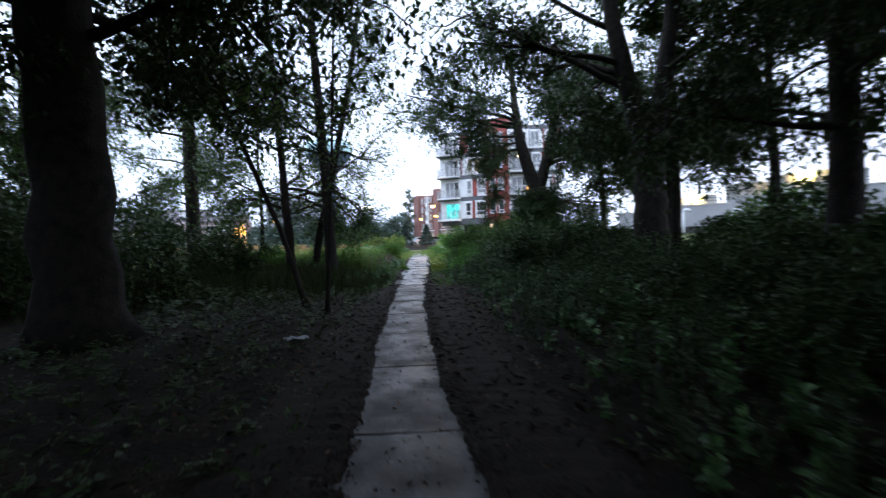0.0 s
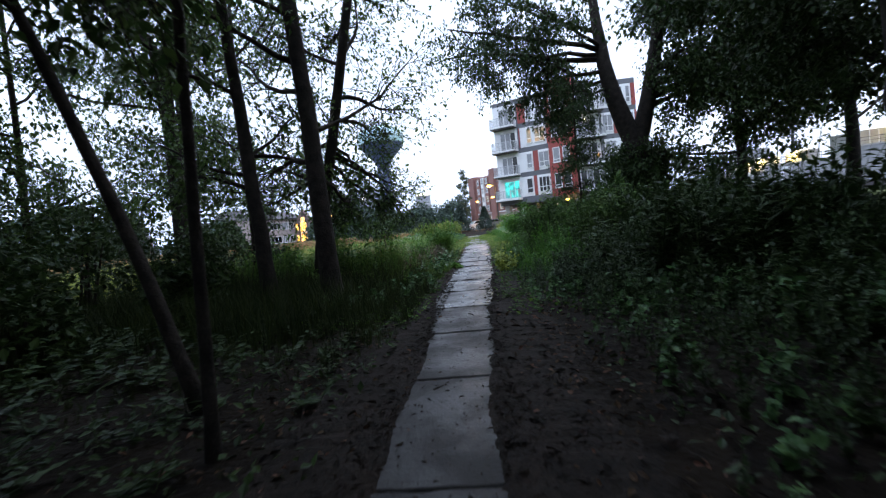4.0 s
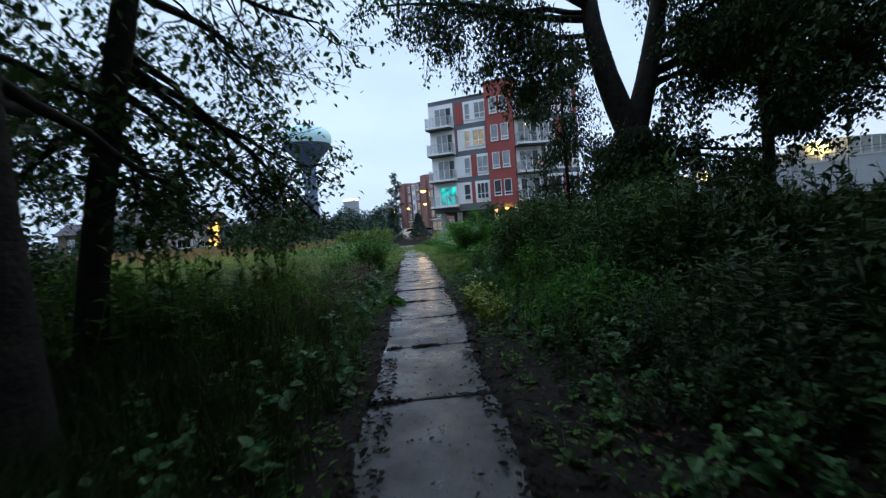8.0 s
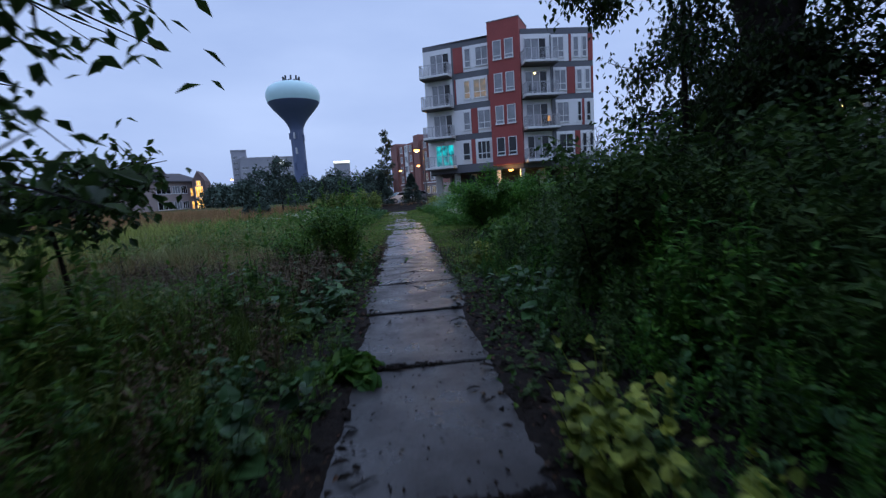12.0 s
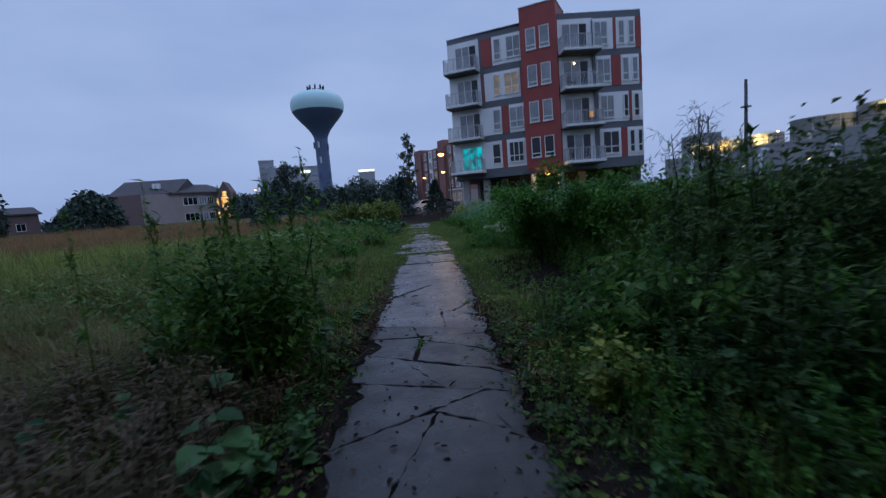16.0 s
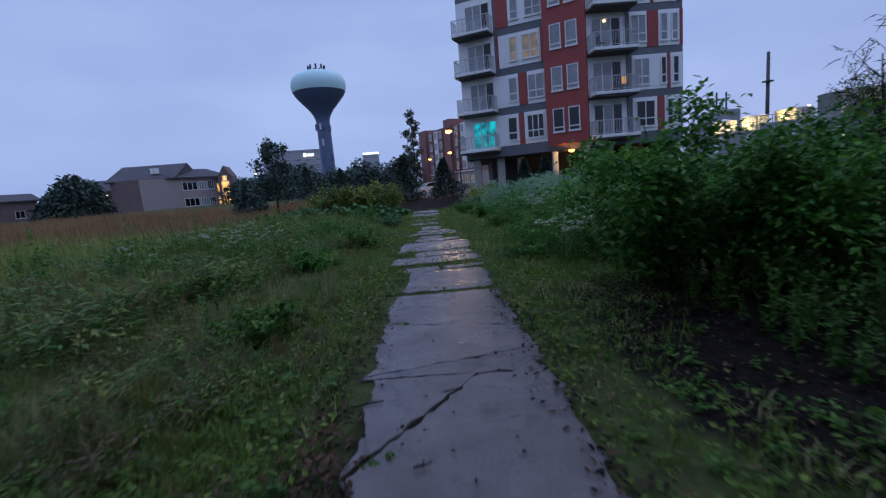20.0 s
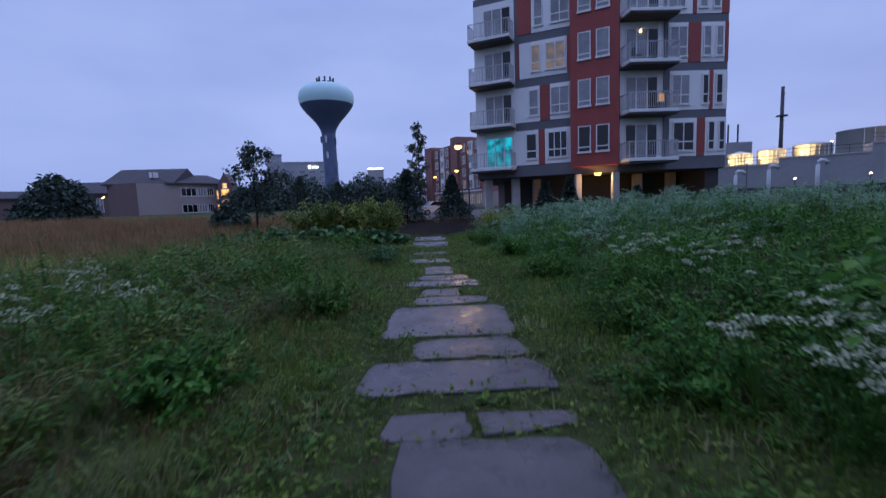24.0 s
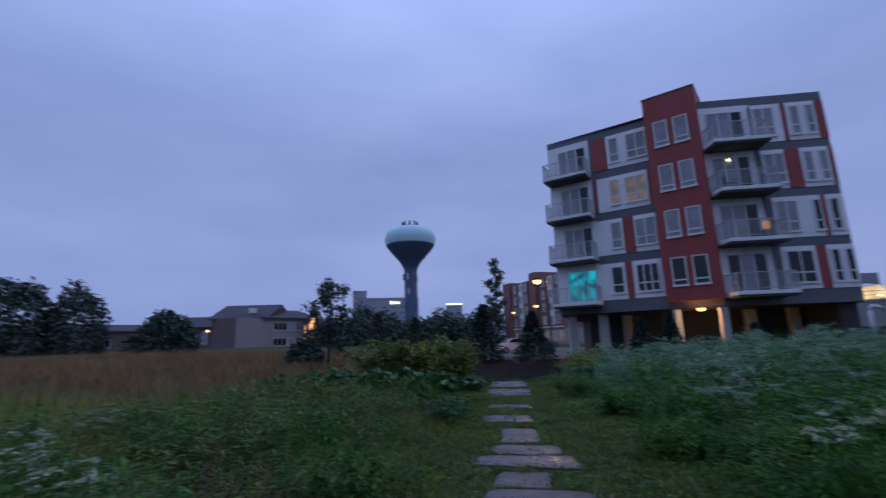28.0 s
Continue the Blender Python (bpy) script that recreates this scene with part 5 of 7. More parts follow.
tree(-4.0, 15.9, "dark leaning tree trunk with hanging leafy branches", [
    (0, 0, 0.15, 0.08, [(0.3, 0, 1.7), (0.9, -0.1, 4.0), (1.6, -0.1, 7.0), (2.0, -0.1, 9.5)])],
    [(0, 0.42, 16, -27, 3.1, 0.05, 0.4), (0, 0.40, 8, -26, 3.1, 0.05, 0.4), (0, 0.43, 23, -25, 3.0, 0.05, 0.4), (0, 0.44, 2, -18, 2.9, 0.05, 0.4), (0, 0.36, -8, -14, 2.7, 0.05, 0.4),
     (0, 0.33, -35, 0, 3.2, 0.05), (0, 0.36, -62, 4, 3.0, 0.05), (0, 0.45, -28, 10, 3.2, 0.06), (0, 0.50, -5, 12, 2.8, 0.06), (0, 0.54, 25, 14, 2.6, 0.06), (0, 0.62, 20, 34, 2.8, 0.06), (0, 0.6, -60, 20, 3.0, 0.05), (0, 0.68, -20, 26, 2.8, 0.05),
     (0, 0.75, 80, 40, 2.2, 0.05), (0, 0.82, -40, 40, 2.8, 0.05), (0, 0.88, 30, 55, 2.6, 0.05), (0, 0.95, 150, 50, 2.2, 0.04)],
    231, M_LEAF, 0.10, 11, 12, 5, KITE, 0.5, 0.12, 0.75)
tree(-4.1, 13.9, "slim dark tree with sparse leaves", [(0, 0, 0.16, 0.07, [(-0.1, 0, 2), (-0.3, 0.1, 5), (-0.5, 0.1, 9)])], ring_limbs(0, 11, 0.36, 0.98, 22, 2.8, 0.045, g_), 32, M_LEAF, 0.13, 12, 9, 4, KITE, 0.6, 0.13, 0.85)
tree(-10.3, 20.3, "dark tree with a high fork", [(0, 0, 0.30, 0.11, [(0, 0, 3), (0.05, 0, 7.8), (-0.9, 0, 9.6), (-1.6, 0, 11.5)]), (0.03, 0, 0.28, 0.10, [(0.0, 0, 3), (0.05, 0, 7.8), (0.9, 0, 9.6), (1.5, 0, 11.5)])],
     ring_limbs(0, 10, 0.36, 0.98, 22, 3.4, 0.06, g_) + ring_limbs(0, 8, 0.55, 0.98, 30, 3.2, 0.06, g_, 1), 33, M_LEAF, 0.14, 13, 10, 5, KITE, 0.6, 0.13, 0.85)
tree(-12.6, 24.2, "dark straight tree in the meadow edge", [(0, 0, 0.2, 0.08, [(0.1, 0, 3), (0, 0.1, 6), (0.1, 0, 10)])], ring_limbs(0, 12, 0.3, 0.98, 22, 3.4, 0.05, g_), 34, M_LEAF, 0.14, 18, 12, 5, KITE, 0.6, 0.13, 0.85)
tree(-13.2, 17.6, "slim dark tree with thin branches", [(0, 0, 0.13, 0.06, [(0.05, 0, 2), (0.1, 0.1, 5), (0.2, 0.1, 9)])], ring_limbs(0, 11, 0.3, 0.98, 20, 3.0, 0.045, g_), 35, M_LEAF, 0.14, 18, 11, 5, KITE, 0.6, 0.13, 0.85)
tree(-1.92, 8.55, "thin sapling stem beside the path", [(0, 0, 0.045, 0.02, [(0.12, -0.05, 1.5), (0.25, -0.1, 3.2), (0.35, 0, 5.4)])], ring_limbs(0, 6, 0.5, 0.98, 35, 1.4, 0.02, g_), 36, M_LEAF, 0.09, 10, 5, 3, sub_len=0.5)
tree(-5.4, 7.1, "large dark trunk beside the path", [(0, 0, 0.58, 0.42, [(0, 0, 2), (-0.1, 0, 5), (-0.2, 0, 10)])], ring_limbs(0, 9, 0.6, 0.98, 22, 4.4, 0.1, g_), 37, M_LEAFD, 0.17, 26, 14, 6, KITE, 0.6, 0.16, 0.9)
tree(-9.5, 7.0, "dark woodland tree with dense leaves", [(0, 0, 0.26, 0.12, [(0.1, 0, 3), (0, 0.1, 6), (0.1, 0, 10)])], ring_limbs(0, 13, 0.22, 0.98, 18, 4.2, 0.07, g_), 38, M_LEAFD, 0.15, 20, 11, 5, KITE, 0.6, 0.13, 0.85)
# unseen tree, kept dense with large leaves to shade the start
tree(-6.6, 1.0, "dark woodland tree with dense leaves", [(0, 0, 0.26, 0.12, [(0.1, 0, 3), (0, 0.1, 6), (0.1, 0, 10)])], ring_limbs(0, 13, 0.5, 0.98, 18, 4.6, 0.07, g_), 39, M_LEAFD, 0.26, 18, 13, 6, KITE, 0.5, 0.2, 0.9)
# right side: the thick trunk, and the ivy-dark tree at the meadow's edge
tree(7.1, 13.5, "thick dark trunk with wide leafy limbs", [
    (0, 0, 0.56, 0.42, [(0, 0, 2), (-0.1, 0, 4.5)]), (0, 0, 0.44, 0.16, [(0, 0, 3.4), (-0.6, 0, 5.8), (-1.1, 0, 8), (-1.3, 0, 11)]), (0, 0, 0.40, 0.16, [(0, 0, 3.4), (0.5, 0.1, 5.8), (0.9, 0.2, 8), (1.1, 0.2, 11)])],
    [(1, 0.5, -80, 18, 5.6, 0.13), (1, 0.54, -50, 22, 5.4, 0.11), (1, 0.58, -110, 20, 5.2, 0.11), (1, 0.7, -75, 30, 5.0, 0.1), (1, 0.85, -30, 40, 4.4, 0.08), (1, 0.92, -120, 45, 4.2, 0.08),
     (2, 0.44, 70, 12, 4.6, 0.1), (2, 0.5, 20, 15, 4.6, 0.1), (2, 0.55, 120, 20, 4.4, 0.09), (2, 0.7, 60, 30, 4.2, 0.08), (2, 0.85, 0, 40, 4.0, 0.08), (2, 0.92, 140, 45, 4.0, 0.08), (1, 0.55, 0, 14, 4.4, 0.09), (2, 0.56, 170, 16, 4.4, 0.09)],
    41, M_LEAFD, 0.15, 17, 15, 6, KITE, 0.6, 0.14, 0.9)
tree(6.3, 24.0, "thick dark tree with a forked trunk and drooping foliage", [
    (0, 0, 0.58, 0.46, [(0, 0, 1.5), (0, 0, 3.9)]), (0, 0, 0.50, 0.14, [(0, 0, 3.5), (-0.75, 0.2, 6.0), (-1.0, 0.3, 8.0), (-1.2, 0.3, 10.5)]), (0, 0, 0.44, 0.14, [(0.0, 0, 3.5), (0.7, 0, 5.8), (1.1, 0, 8.0), (1.4, 0, 10.5)])],
    [(1, 0.56, -80, -14, 2.5, 0.07), (1, 0.52, -62, -20, 2.3, 0.06), (1, 0.6, -88, 4, 4.0, 0.09), (1, 0.66, -92, 13, 6.8, 0.12), (1, 0.7, -108, 15, 6.2, 0.11), (1, 0.68, -72, 10, 4.6, 0.1), (1, 0.72, -130, 16, 4.2, 0.09), (1, 0.78, -90, 30, 4.8, 0.08), (1, 0.92, -40, 45, 3.6, 0.07),
     (2, 0.5, 130, 10, 3.2, 0.08), (2, 0.44, 100, 16, 4.2, 0.08),
     *[(0, 0.12 + 0.06 * k, k * 137, -35 + 5 * (k % 4), 0.75, 0.03) for k in range(15)],
     (0, 0.85, 90, 6, 3.2, 0.09), (2, 0.42, 95, 10, 3.4, 0.09), (2, 0.46, 105, 8, 3.6, 0.09), (2, 0.48, 150, 12, 3.2, 0.09), (2, 0.52, 90, 20, 3.8, 0.09), (2, 0.55, 175, 22, 3.6, 0.09), (2, 0.66, 40, 40, 3.0, 0.08), (2, 0.7, 165, 28, 4.0, 0.08), (2, 0.85, 110, 40, 3.6, 0.07), (2, 0.94, 0, 60, 3.0, 0.06)],
    42, M_LEAFD, 0.14, 22, 15, 6, KITE, 0.7, 0.12, 0.95)
tree(3.65, 22.5, "slim tree hung with drooping leaves", [(0, 0, 0.06, 0.02, [(0.05, 0, 2), (0.0, 0, 4), (0.1, 0, 6.6)])],
     [(0, 0.3 + 0.042 * k, k * 137, -5 - 1.2 * k, 0.75, 0.02) for k in range(17)], 142, M_LEAFD, 0.085, 16, 6, 4, KITE, 0.9, 0.1, 0.45)
tree(10.8, 13.2, "dark woodland tree with dense leaves", [(0, 0, 0.18, 0.08, [(0.1, 0, 3), (0, 0.1, 6), (0.1, 0, 10)])], ring_limbs(0, 13, 0.32, 0.98, 16, 3.4, 0.06, g_), 143, M_LEAFD, 0.15, 14, 12, 6, KITE, 0.6, 0.13, 0.85)
tree(9.6, 16.5, "dark woodland tree behind the thick trunk", [(0, 0, 0.2, 0.1, [(0.1, 0, 3), (0, 0.1, 6), (0.1, 0, 10)])], ring_limbs(0, 13, 0.28, 0.98, 18, 3.8, 0.06, g_), 43, M_LEAFD, 0.16, 22, 12, 6, KITE, 0.6, 0.13, 0.85)
tree(12.5, 22.0, "dark woodland tree at the wood's edge", [(0, 0, 0.22, 0.1, [(0.1, 0, 3), (0, 0.1, 6), (0.1, 0, 9)])], ring_limbs(0, 13, 0.38, 0.98, 18, 3.8, 0.06, g_), 44, M_LEAFD, 0.16, 17, 12, 6, KITE, 0.6, 0.13, 0.85)
tree(9.3, 22.6, "dark leafy tree beside the thicket", [(0, 0, 0.18, 0.08, [(0.1, 0, 3), (0, 0.1, 6), (0.1, 0, 9)])], ring_limbs(0, 13, 0.3, 0.98, 15, 3.2, 0.06, g_), 52, M_LEAFD, 0.16, 22, 11, 6, KITE, 0.6, 0.13, 0.85)
tree(6.8, 6.9, "dark woodland tree with dense leaves", [(0, 0, 0.28, 0.1, [(0.1, 0, 3), (0, 0.1, 6), (0.1, 0, 10)])], ring_limbs(0, 13, 0.3, 0.98, 16, 3.0, 0.07, g_), 45, M_LEAFD, 0.14, 20, 12, 6, KITE, 0.6, 0.13, 0.85)
# another unseen tree, its large leaves there to shade the start
tree(4.6, 1.5, "dark woodland tree with dense leaves", [(0, 0, 0.25, 0.1, [(0.1, 0, 3), (0, 0.1, 6), (0.1, 0, 10)])], ring_limbs(0, 13, 0.55, 0.98, 18, 4.4, 0.07, g_), 46, M_LEAFD, 0.26, 18, 13, 6, KITE, 0.5, 0.2, 0.9)
tree(-2.45, 9.3, "thin leaning dark stem with sparse leaves", [(0, 0, 0.062, 0.03, [(-0.45, 0, 1.5), (-1.3, 0.1, 3.6), (-2.3, 0.1, 6.0), (-3.0, 0.1, 8.0)])], ring_limbs(0, 7, 0.4, 0.98, 25, 1.8, 0.03, g_), 49, M_LEAF, 0.12, 12, 7, 4)
tree(-6.4, 17.6, "slim dark tree in the meadow edge", [(0, 0, 0.09, 0.04, [(0.1, 0, 2), (0.0, 0.1, 5), (0.2, 0.1, 8.5)])], ring_limbs(0, 9, 0.35, 0.98, 25, 2.2, 0.035, g_), 50, M_LEAF, 0.12, 12, 7, 4)
tree(-13.5, 15.5, "slim dark tree at the wood's edge", [(0, 0, 0.12, 0.05, [(0.1, 0, 2), (0.0, 0.1, 5), (0.2, 0.1, 9)])], ring_limbs(0, 11, 0.25, 0.98, 22, 2.8, 0.04, g_), 51, M_LEAF, 0.14, 18, 11, 5)
# two unseen trees added behind the start to keep sky light out
tree(1.5, -5.0, "unseen tree added behind the start to block light", [(0, 0, 0.25, 0.1, [(0.1, 0, 3), (0, 0.1, 6), (0.1, 0, 10)])], ring_limbs(0, 12, 0.35, 0.98, 18, 4.6, 0.07, g_), 47, M_LEAFD, 0.32, 20, 12, 6, KITE, 0.5, 0.2, 0.9)
tree(-4.0, -5.0, "unseen tree added behind the start to block light", [(0, 0, 0.25, 0.1, [(0.1, 0, 3), (0, 0.1, 6), (0.1, 0, 10)])], ring_limbs(0, 12, 0.35, 0.98, 18, 4.6, 0.07, g_), 48, M_LEAFD, 0.32, 20, 12, 6, KITE, 0.5, 0.2, 0.9)


# trees added mostly out of view; their canopy is there to shade the floor
for i, (tx, ty) in enumerate(((3.4, -2.2), (-3.2, -2.8), (7.2, 5.0), (-8.0, 5.6), (-12.5, 9.5), (13.0, 10.5), (0.4, -8.5), (9.0, -3.0), (-9.5, -3.5))):
    tree(tx, ty, "tall tree added mostly out of view to shade the wood floor", [(0, 0, 0.24, 0.1, [(0.1, 0, 4), (0, 0.1, 8), (0.1, 0, 12)])], ring_limbs(0, 15, 0.68, 0.98, 12, 7.0 if i < 4 else 5.2, 0.07, g_), 600 + i, M_LEAFD, 0.62 if i < 4 else 0.42, 16, 11, 5, KITE, 0.3, 0.25, 0.9)


# ---- young trees and conifers before the apartments ----
def conifer(x, y, h, r, seed, label):
    rng = np.random.default_rng(seed)
    t = thing("conifer", label, "conifer", pose(x, y, float(ground_z(x, y))))
    part("trunk", tube([(0, 0, 0), (0, 0, h * 0.95)], [0.06, 0.015], 7), M_BARK, t)
    n = 3000
    z = rng.uniform(0.03, 1, n) ** 1.15
    a, rr = rng.uniform(0, 6.28, n), np.sqrt(rng.uniform(0.1, 1, n)) * r * (1.02 - z) * rng.uniform(0.75, 1.15, n)
    pos = np.c_[np.cos(a) * rr, np.sin(a) * rr, z * h]
    part("crown", scatter(KITE, pos, rots(a - math.pi / 2, rng.normal(0.0, 0.4, n), rng.normal(0, 0.4, n)), rng.uniform(0.12, 0.26, n)), M_FARLEAF, t)
    return t


conifer(0.35, 57.2, 2.6, 1.15, 61, "small dark conifer by the path end")
conifer(-2.35, 56.6, 3.0, 1.15, 62, "small dark conifer by the path end")
conifer(7.6, 57.5, 2.6, 0.9, 63, "small dark conifer before the apartments")
conifer(6.0, 57.0, 2.3, 0.8, 64, "small dark conifer before the apartments")
conifer(-14.5, 76, 4.4, 1.7, 65, "dark conifer at the meadow's edge")
conifer(-11.5, 80, 4.0, 1.5, 66, "dark conifer at the meadow's edge")
conifer(12.3, 58.6, 2.0, 0.8, 67, "small dark conifer before the apartments")
tree(-2.45, 81.0, "narrow young street tree", [(0, 0, 0.09, 0.03, [(0.02, 0, 4), (0, 0, 9.2)])], [(0, f, a, 58, 1.25, 0.02) for f, a in zip(np.linspace(0.32, 0.97, 12), range(0, 1500, 125))], 71, M_FARLEAF, 0.3, 10, 6, 3, sub_len=0.5, name="young_tree")
tree(-10.8, 55.4, "small open-crowned tree in the meadow", [(0, 0, 0.07, 0.02, [(0, 0, 2), (0.1, 0, 4.9)])], [(0, f, a, 12, 1.7 * (1.25 - f), 0.02) for f, a in zip(np.linspace(0.34, 0.98, 15), range(0, 1900, 125))], 72, M_FARLEAF, 0.2, 9, 6, 3, sub_len=0.5, name="young_tree", spread=0.08)


def far_bush(x, y, rx, h, seed, label, m=None, n=2600, size=0.45, name="bush", leaf=KITE):
    """Rounded but uneven crown of many leaf clumps."""
    rng = np.random.default_rng(seed)
    t = thing(name, label, name, pose(x, y, float(ground_z(x, y))))
    lob = rng.normal(0, 1, (9, 3)); lob /= np.linalg.norm(lob, axis=1)[:, None]; lob[:, 2] = np.abs(lob[:, 2])
    d = rng.normal(0, 1, (n, 3)); d /= np.linalg.norm(d, axis=1)[:, None]; d[:, 2] = np.abs(d[:, 2])
    bulge = 0.78 + 0.30 * np.max(np.maximum(d @ lob.T, 0) ** 6, axis=1)
    rad = bulge * rng.uniform(0.45, 1.0, n) ** 0.35
    pos = d * rad[:, None] * [rx, rx, h] * [1, 1, 1.0]
    part("crown", scatter(leaf, pos, rots(rng.uniform(0, 6.28, n), rng.normal(-0.2, 0.6, n), rng.normal(0, 0.6, n)), size * rng.uniform(0.6, 1.3, n)), m or M_FARLEAF, t)
    for k in range(4):
        part("stem", tube([(rng.normal(0, rx * 0.06), rng.normal(0, rx * 0.06), -0.1), (rng.normal(0, rx * 0.3), rng.normal(0, rx * 0.3), h * 0.7)], [0.03 + h * 0.008, 0.01], 6), M_BARK, t)
    return t


for bx, by, br, bh, bs, lab in ((-54.5, 93.5, 4.9, 6.6, 81, "dark round tree at the meadow's edge"), (-14.6, 60.3, 1.2, 1.7, 82, "dark bush in front of the lodge"), (-97, 117, 6.5, 16, 83, "dark trees at the meadow's far edge"),
                                (-105, 110, 8, 17, 84, "dark trees at the meadow's far edge"), (-111, 104, 7, 15, 85, "dark trees at the meadow's far edge")):
    far_bush(bx, by, br, bh, bs, lab, n=3200, size=0.13 * br + 0.15, name="dark_tree" if bh > 5 else "bush")
# shrubs behind the start and far aside are unseen, added to block sky light
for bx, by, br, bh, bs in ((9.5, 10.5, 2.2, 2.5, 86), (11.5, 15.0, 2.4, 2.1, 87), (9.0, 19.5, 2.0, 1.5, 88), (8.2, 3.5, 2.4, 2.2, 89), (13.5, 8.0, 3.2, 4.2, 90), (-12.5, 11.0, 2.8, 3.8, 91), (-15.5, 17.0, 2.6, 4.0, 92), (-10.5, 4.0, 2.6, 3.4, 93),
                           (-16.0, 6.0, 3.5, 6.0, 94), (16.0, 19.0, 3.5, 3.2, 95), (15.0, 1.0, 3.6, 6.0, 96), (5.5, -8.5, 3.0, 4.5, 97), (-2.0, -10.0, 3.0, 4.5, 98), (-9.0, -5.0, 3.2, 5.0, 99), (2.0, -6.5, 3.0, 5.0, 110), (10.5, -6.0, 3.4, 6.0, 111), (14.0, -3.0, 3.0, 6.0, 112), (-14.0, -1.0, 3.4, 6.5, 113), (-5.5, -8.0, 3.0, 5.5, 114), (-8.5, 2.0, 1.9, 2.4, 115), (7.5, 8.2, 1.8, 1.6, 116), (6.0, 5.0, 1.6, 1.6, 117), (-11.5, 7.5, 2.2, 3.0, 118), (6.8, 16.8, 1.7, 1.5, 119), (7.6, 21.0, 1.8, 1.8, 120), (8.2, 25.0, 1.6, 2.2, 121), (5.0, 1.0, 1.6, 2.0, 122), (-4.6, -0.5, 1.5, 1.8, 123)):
    far_bush(bx, by, br, bh, bs, "dark leafy understorey shrub, in the wood and its unseen light screen", M_SHRUB if by > 15 else M_LEAFD, 3600, 0.12 + 0.03 * br, "understorey_shrub", KITE)
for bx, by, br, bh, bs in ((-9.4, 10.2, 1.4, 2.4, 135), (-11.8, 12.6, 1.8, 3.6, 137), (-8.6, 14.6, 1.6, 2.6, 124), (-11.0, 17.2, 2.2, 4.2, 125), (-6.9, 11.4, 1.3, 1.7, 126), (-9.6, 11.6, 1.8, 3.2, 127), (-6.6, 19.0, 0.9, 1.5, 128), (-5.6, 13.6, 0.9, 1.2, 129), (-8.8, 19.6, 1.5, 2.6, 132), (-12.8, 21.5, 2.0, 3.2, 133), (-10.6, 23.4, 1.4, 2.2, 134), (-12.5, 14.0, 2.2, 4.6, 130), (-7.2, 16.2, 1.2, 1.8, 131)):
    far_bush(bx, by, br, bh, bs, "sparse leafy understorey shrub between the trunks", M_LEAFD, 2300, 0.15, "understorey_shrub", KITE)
for i in range(26):
    az_ = -24 + i * 0.95
    if az_ > -2.2 and az_ < 0.5:
        continue
    fx, fy = az_point(az_, 150 + 35 * math.sin(i * 2.3))
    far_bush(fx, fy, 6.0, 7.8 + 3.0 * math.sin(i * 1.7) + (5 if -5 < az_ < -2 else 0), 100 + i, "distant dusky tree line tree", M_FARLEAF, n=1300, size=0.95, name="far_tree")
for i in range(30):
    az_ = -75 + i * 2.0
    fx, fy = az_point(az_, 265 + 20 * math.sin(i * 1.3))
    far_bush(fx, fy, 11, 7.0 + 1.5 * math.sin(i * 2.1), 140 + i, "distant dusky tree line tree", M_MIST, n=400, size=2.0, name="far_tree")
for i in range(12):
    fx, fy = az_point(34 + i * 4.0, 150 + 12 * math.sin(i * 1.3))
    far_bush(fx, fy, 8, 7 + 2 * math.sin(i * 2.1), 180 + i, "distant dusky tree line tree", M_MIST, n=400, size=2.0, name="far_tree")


# ---- undergrowth (uncounted) ----
def field(n, x0, x1, y0, y1, rng, keep=None):
    """n random ground points with a clear strip along the path."""
    x, y = rng.uniform(x0, x1, n), rng.uniform(y0, y1, n)
    ok = np.ones(n, bool) if keep is None else keep(x, y)
    x, y = x[ok], y[ok]
    return np.c_[x, y, ground_z(x, y)]


def strew(name, label, chunk_makers, pts, height, material, rng, category="weeds", tilt=0.08, wide=0.9):
    """Plants of some shapes spread over the points; height: (low, high) or a function of x, y."""
    chunks = []
    pick = rng.integers(0, len(chunk_makers), len(pts))
    for k, ch in enumerate(chunk_makers):
        p = pts[pick == k]
        if not len(p):
            continue
        n = len(p)
        h = height(p[:, 0], p[:, 1]) * rng.uniform(0.7, 1.2, n) if callable(height) else rng.uniform(*height, n)
        w = h * wide * rng.uniform(0.8, 1.2, n)
        chunks.append(scatter(ch, p, rots(rng.uniform(0, 6.28, n), rng.normal(0, tilt, n), rng.normal(0, tilt, n)), np.c_[w, w, h]))
    v, t = join(*chunks)
    tagged(part(name, (v, t), material), label, category, kind="stuff")


def clumpy(x, y):
    """Uneven growth: 0.5 to 1.3."""
    return 0.9 + 0.4 * np.sin(1.9 * x + 0.7 * y) * np.sin(1.3 * y - 0.8 * x) + 0.2 * np.sin(4.1 * x - 2.2 * y)


def clear(gap):
    return lambda x, y: np.abs(x - path_x(y)) > gap


R = np.random.default_rng(99)
T_MEADOW = [tuft(16, 0.10, 0.016, 0.22, R) for _ in range(5)]
T_SHORT = [tuft(14, 0.6, 0.10, 0.5, R) for _ in range(5)]
T_FAR = [tuft(30, 0.34, 0.024, 0.28, R) for _ in range(4)]
H_LANCE = [herb(22, LANCE, 0.20, 0.25, R) for _ in range(5)]
H_LEAFY = [herb(22, KITE, 0.13, 0.4, R) for _ in range(5)]
H_BROAD = [herb(7, BROAD, 0.34, 0.5, R, 0.01, 3, 0.1) for _ in range(4)]
H_VINE = [herb(10, BROAD, 0.19, 0.5, R, 0.008, 3, -0.1) for _ in range(4)]
H_SILV = [herb(22, LANCE, 0.17, 0.5, R, 0.006, 4, -0.05) for _ in range(5)]
H_LOW = [herb(7, KITE, 0.36, 0.9, R, 0.012, 3, 0.1) for _ in range(5)]

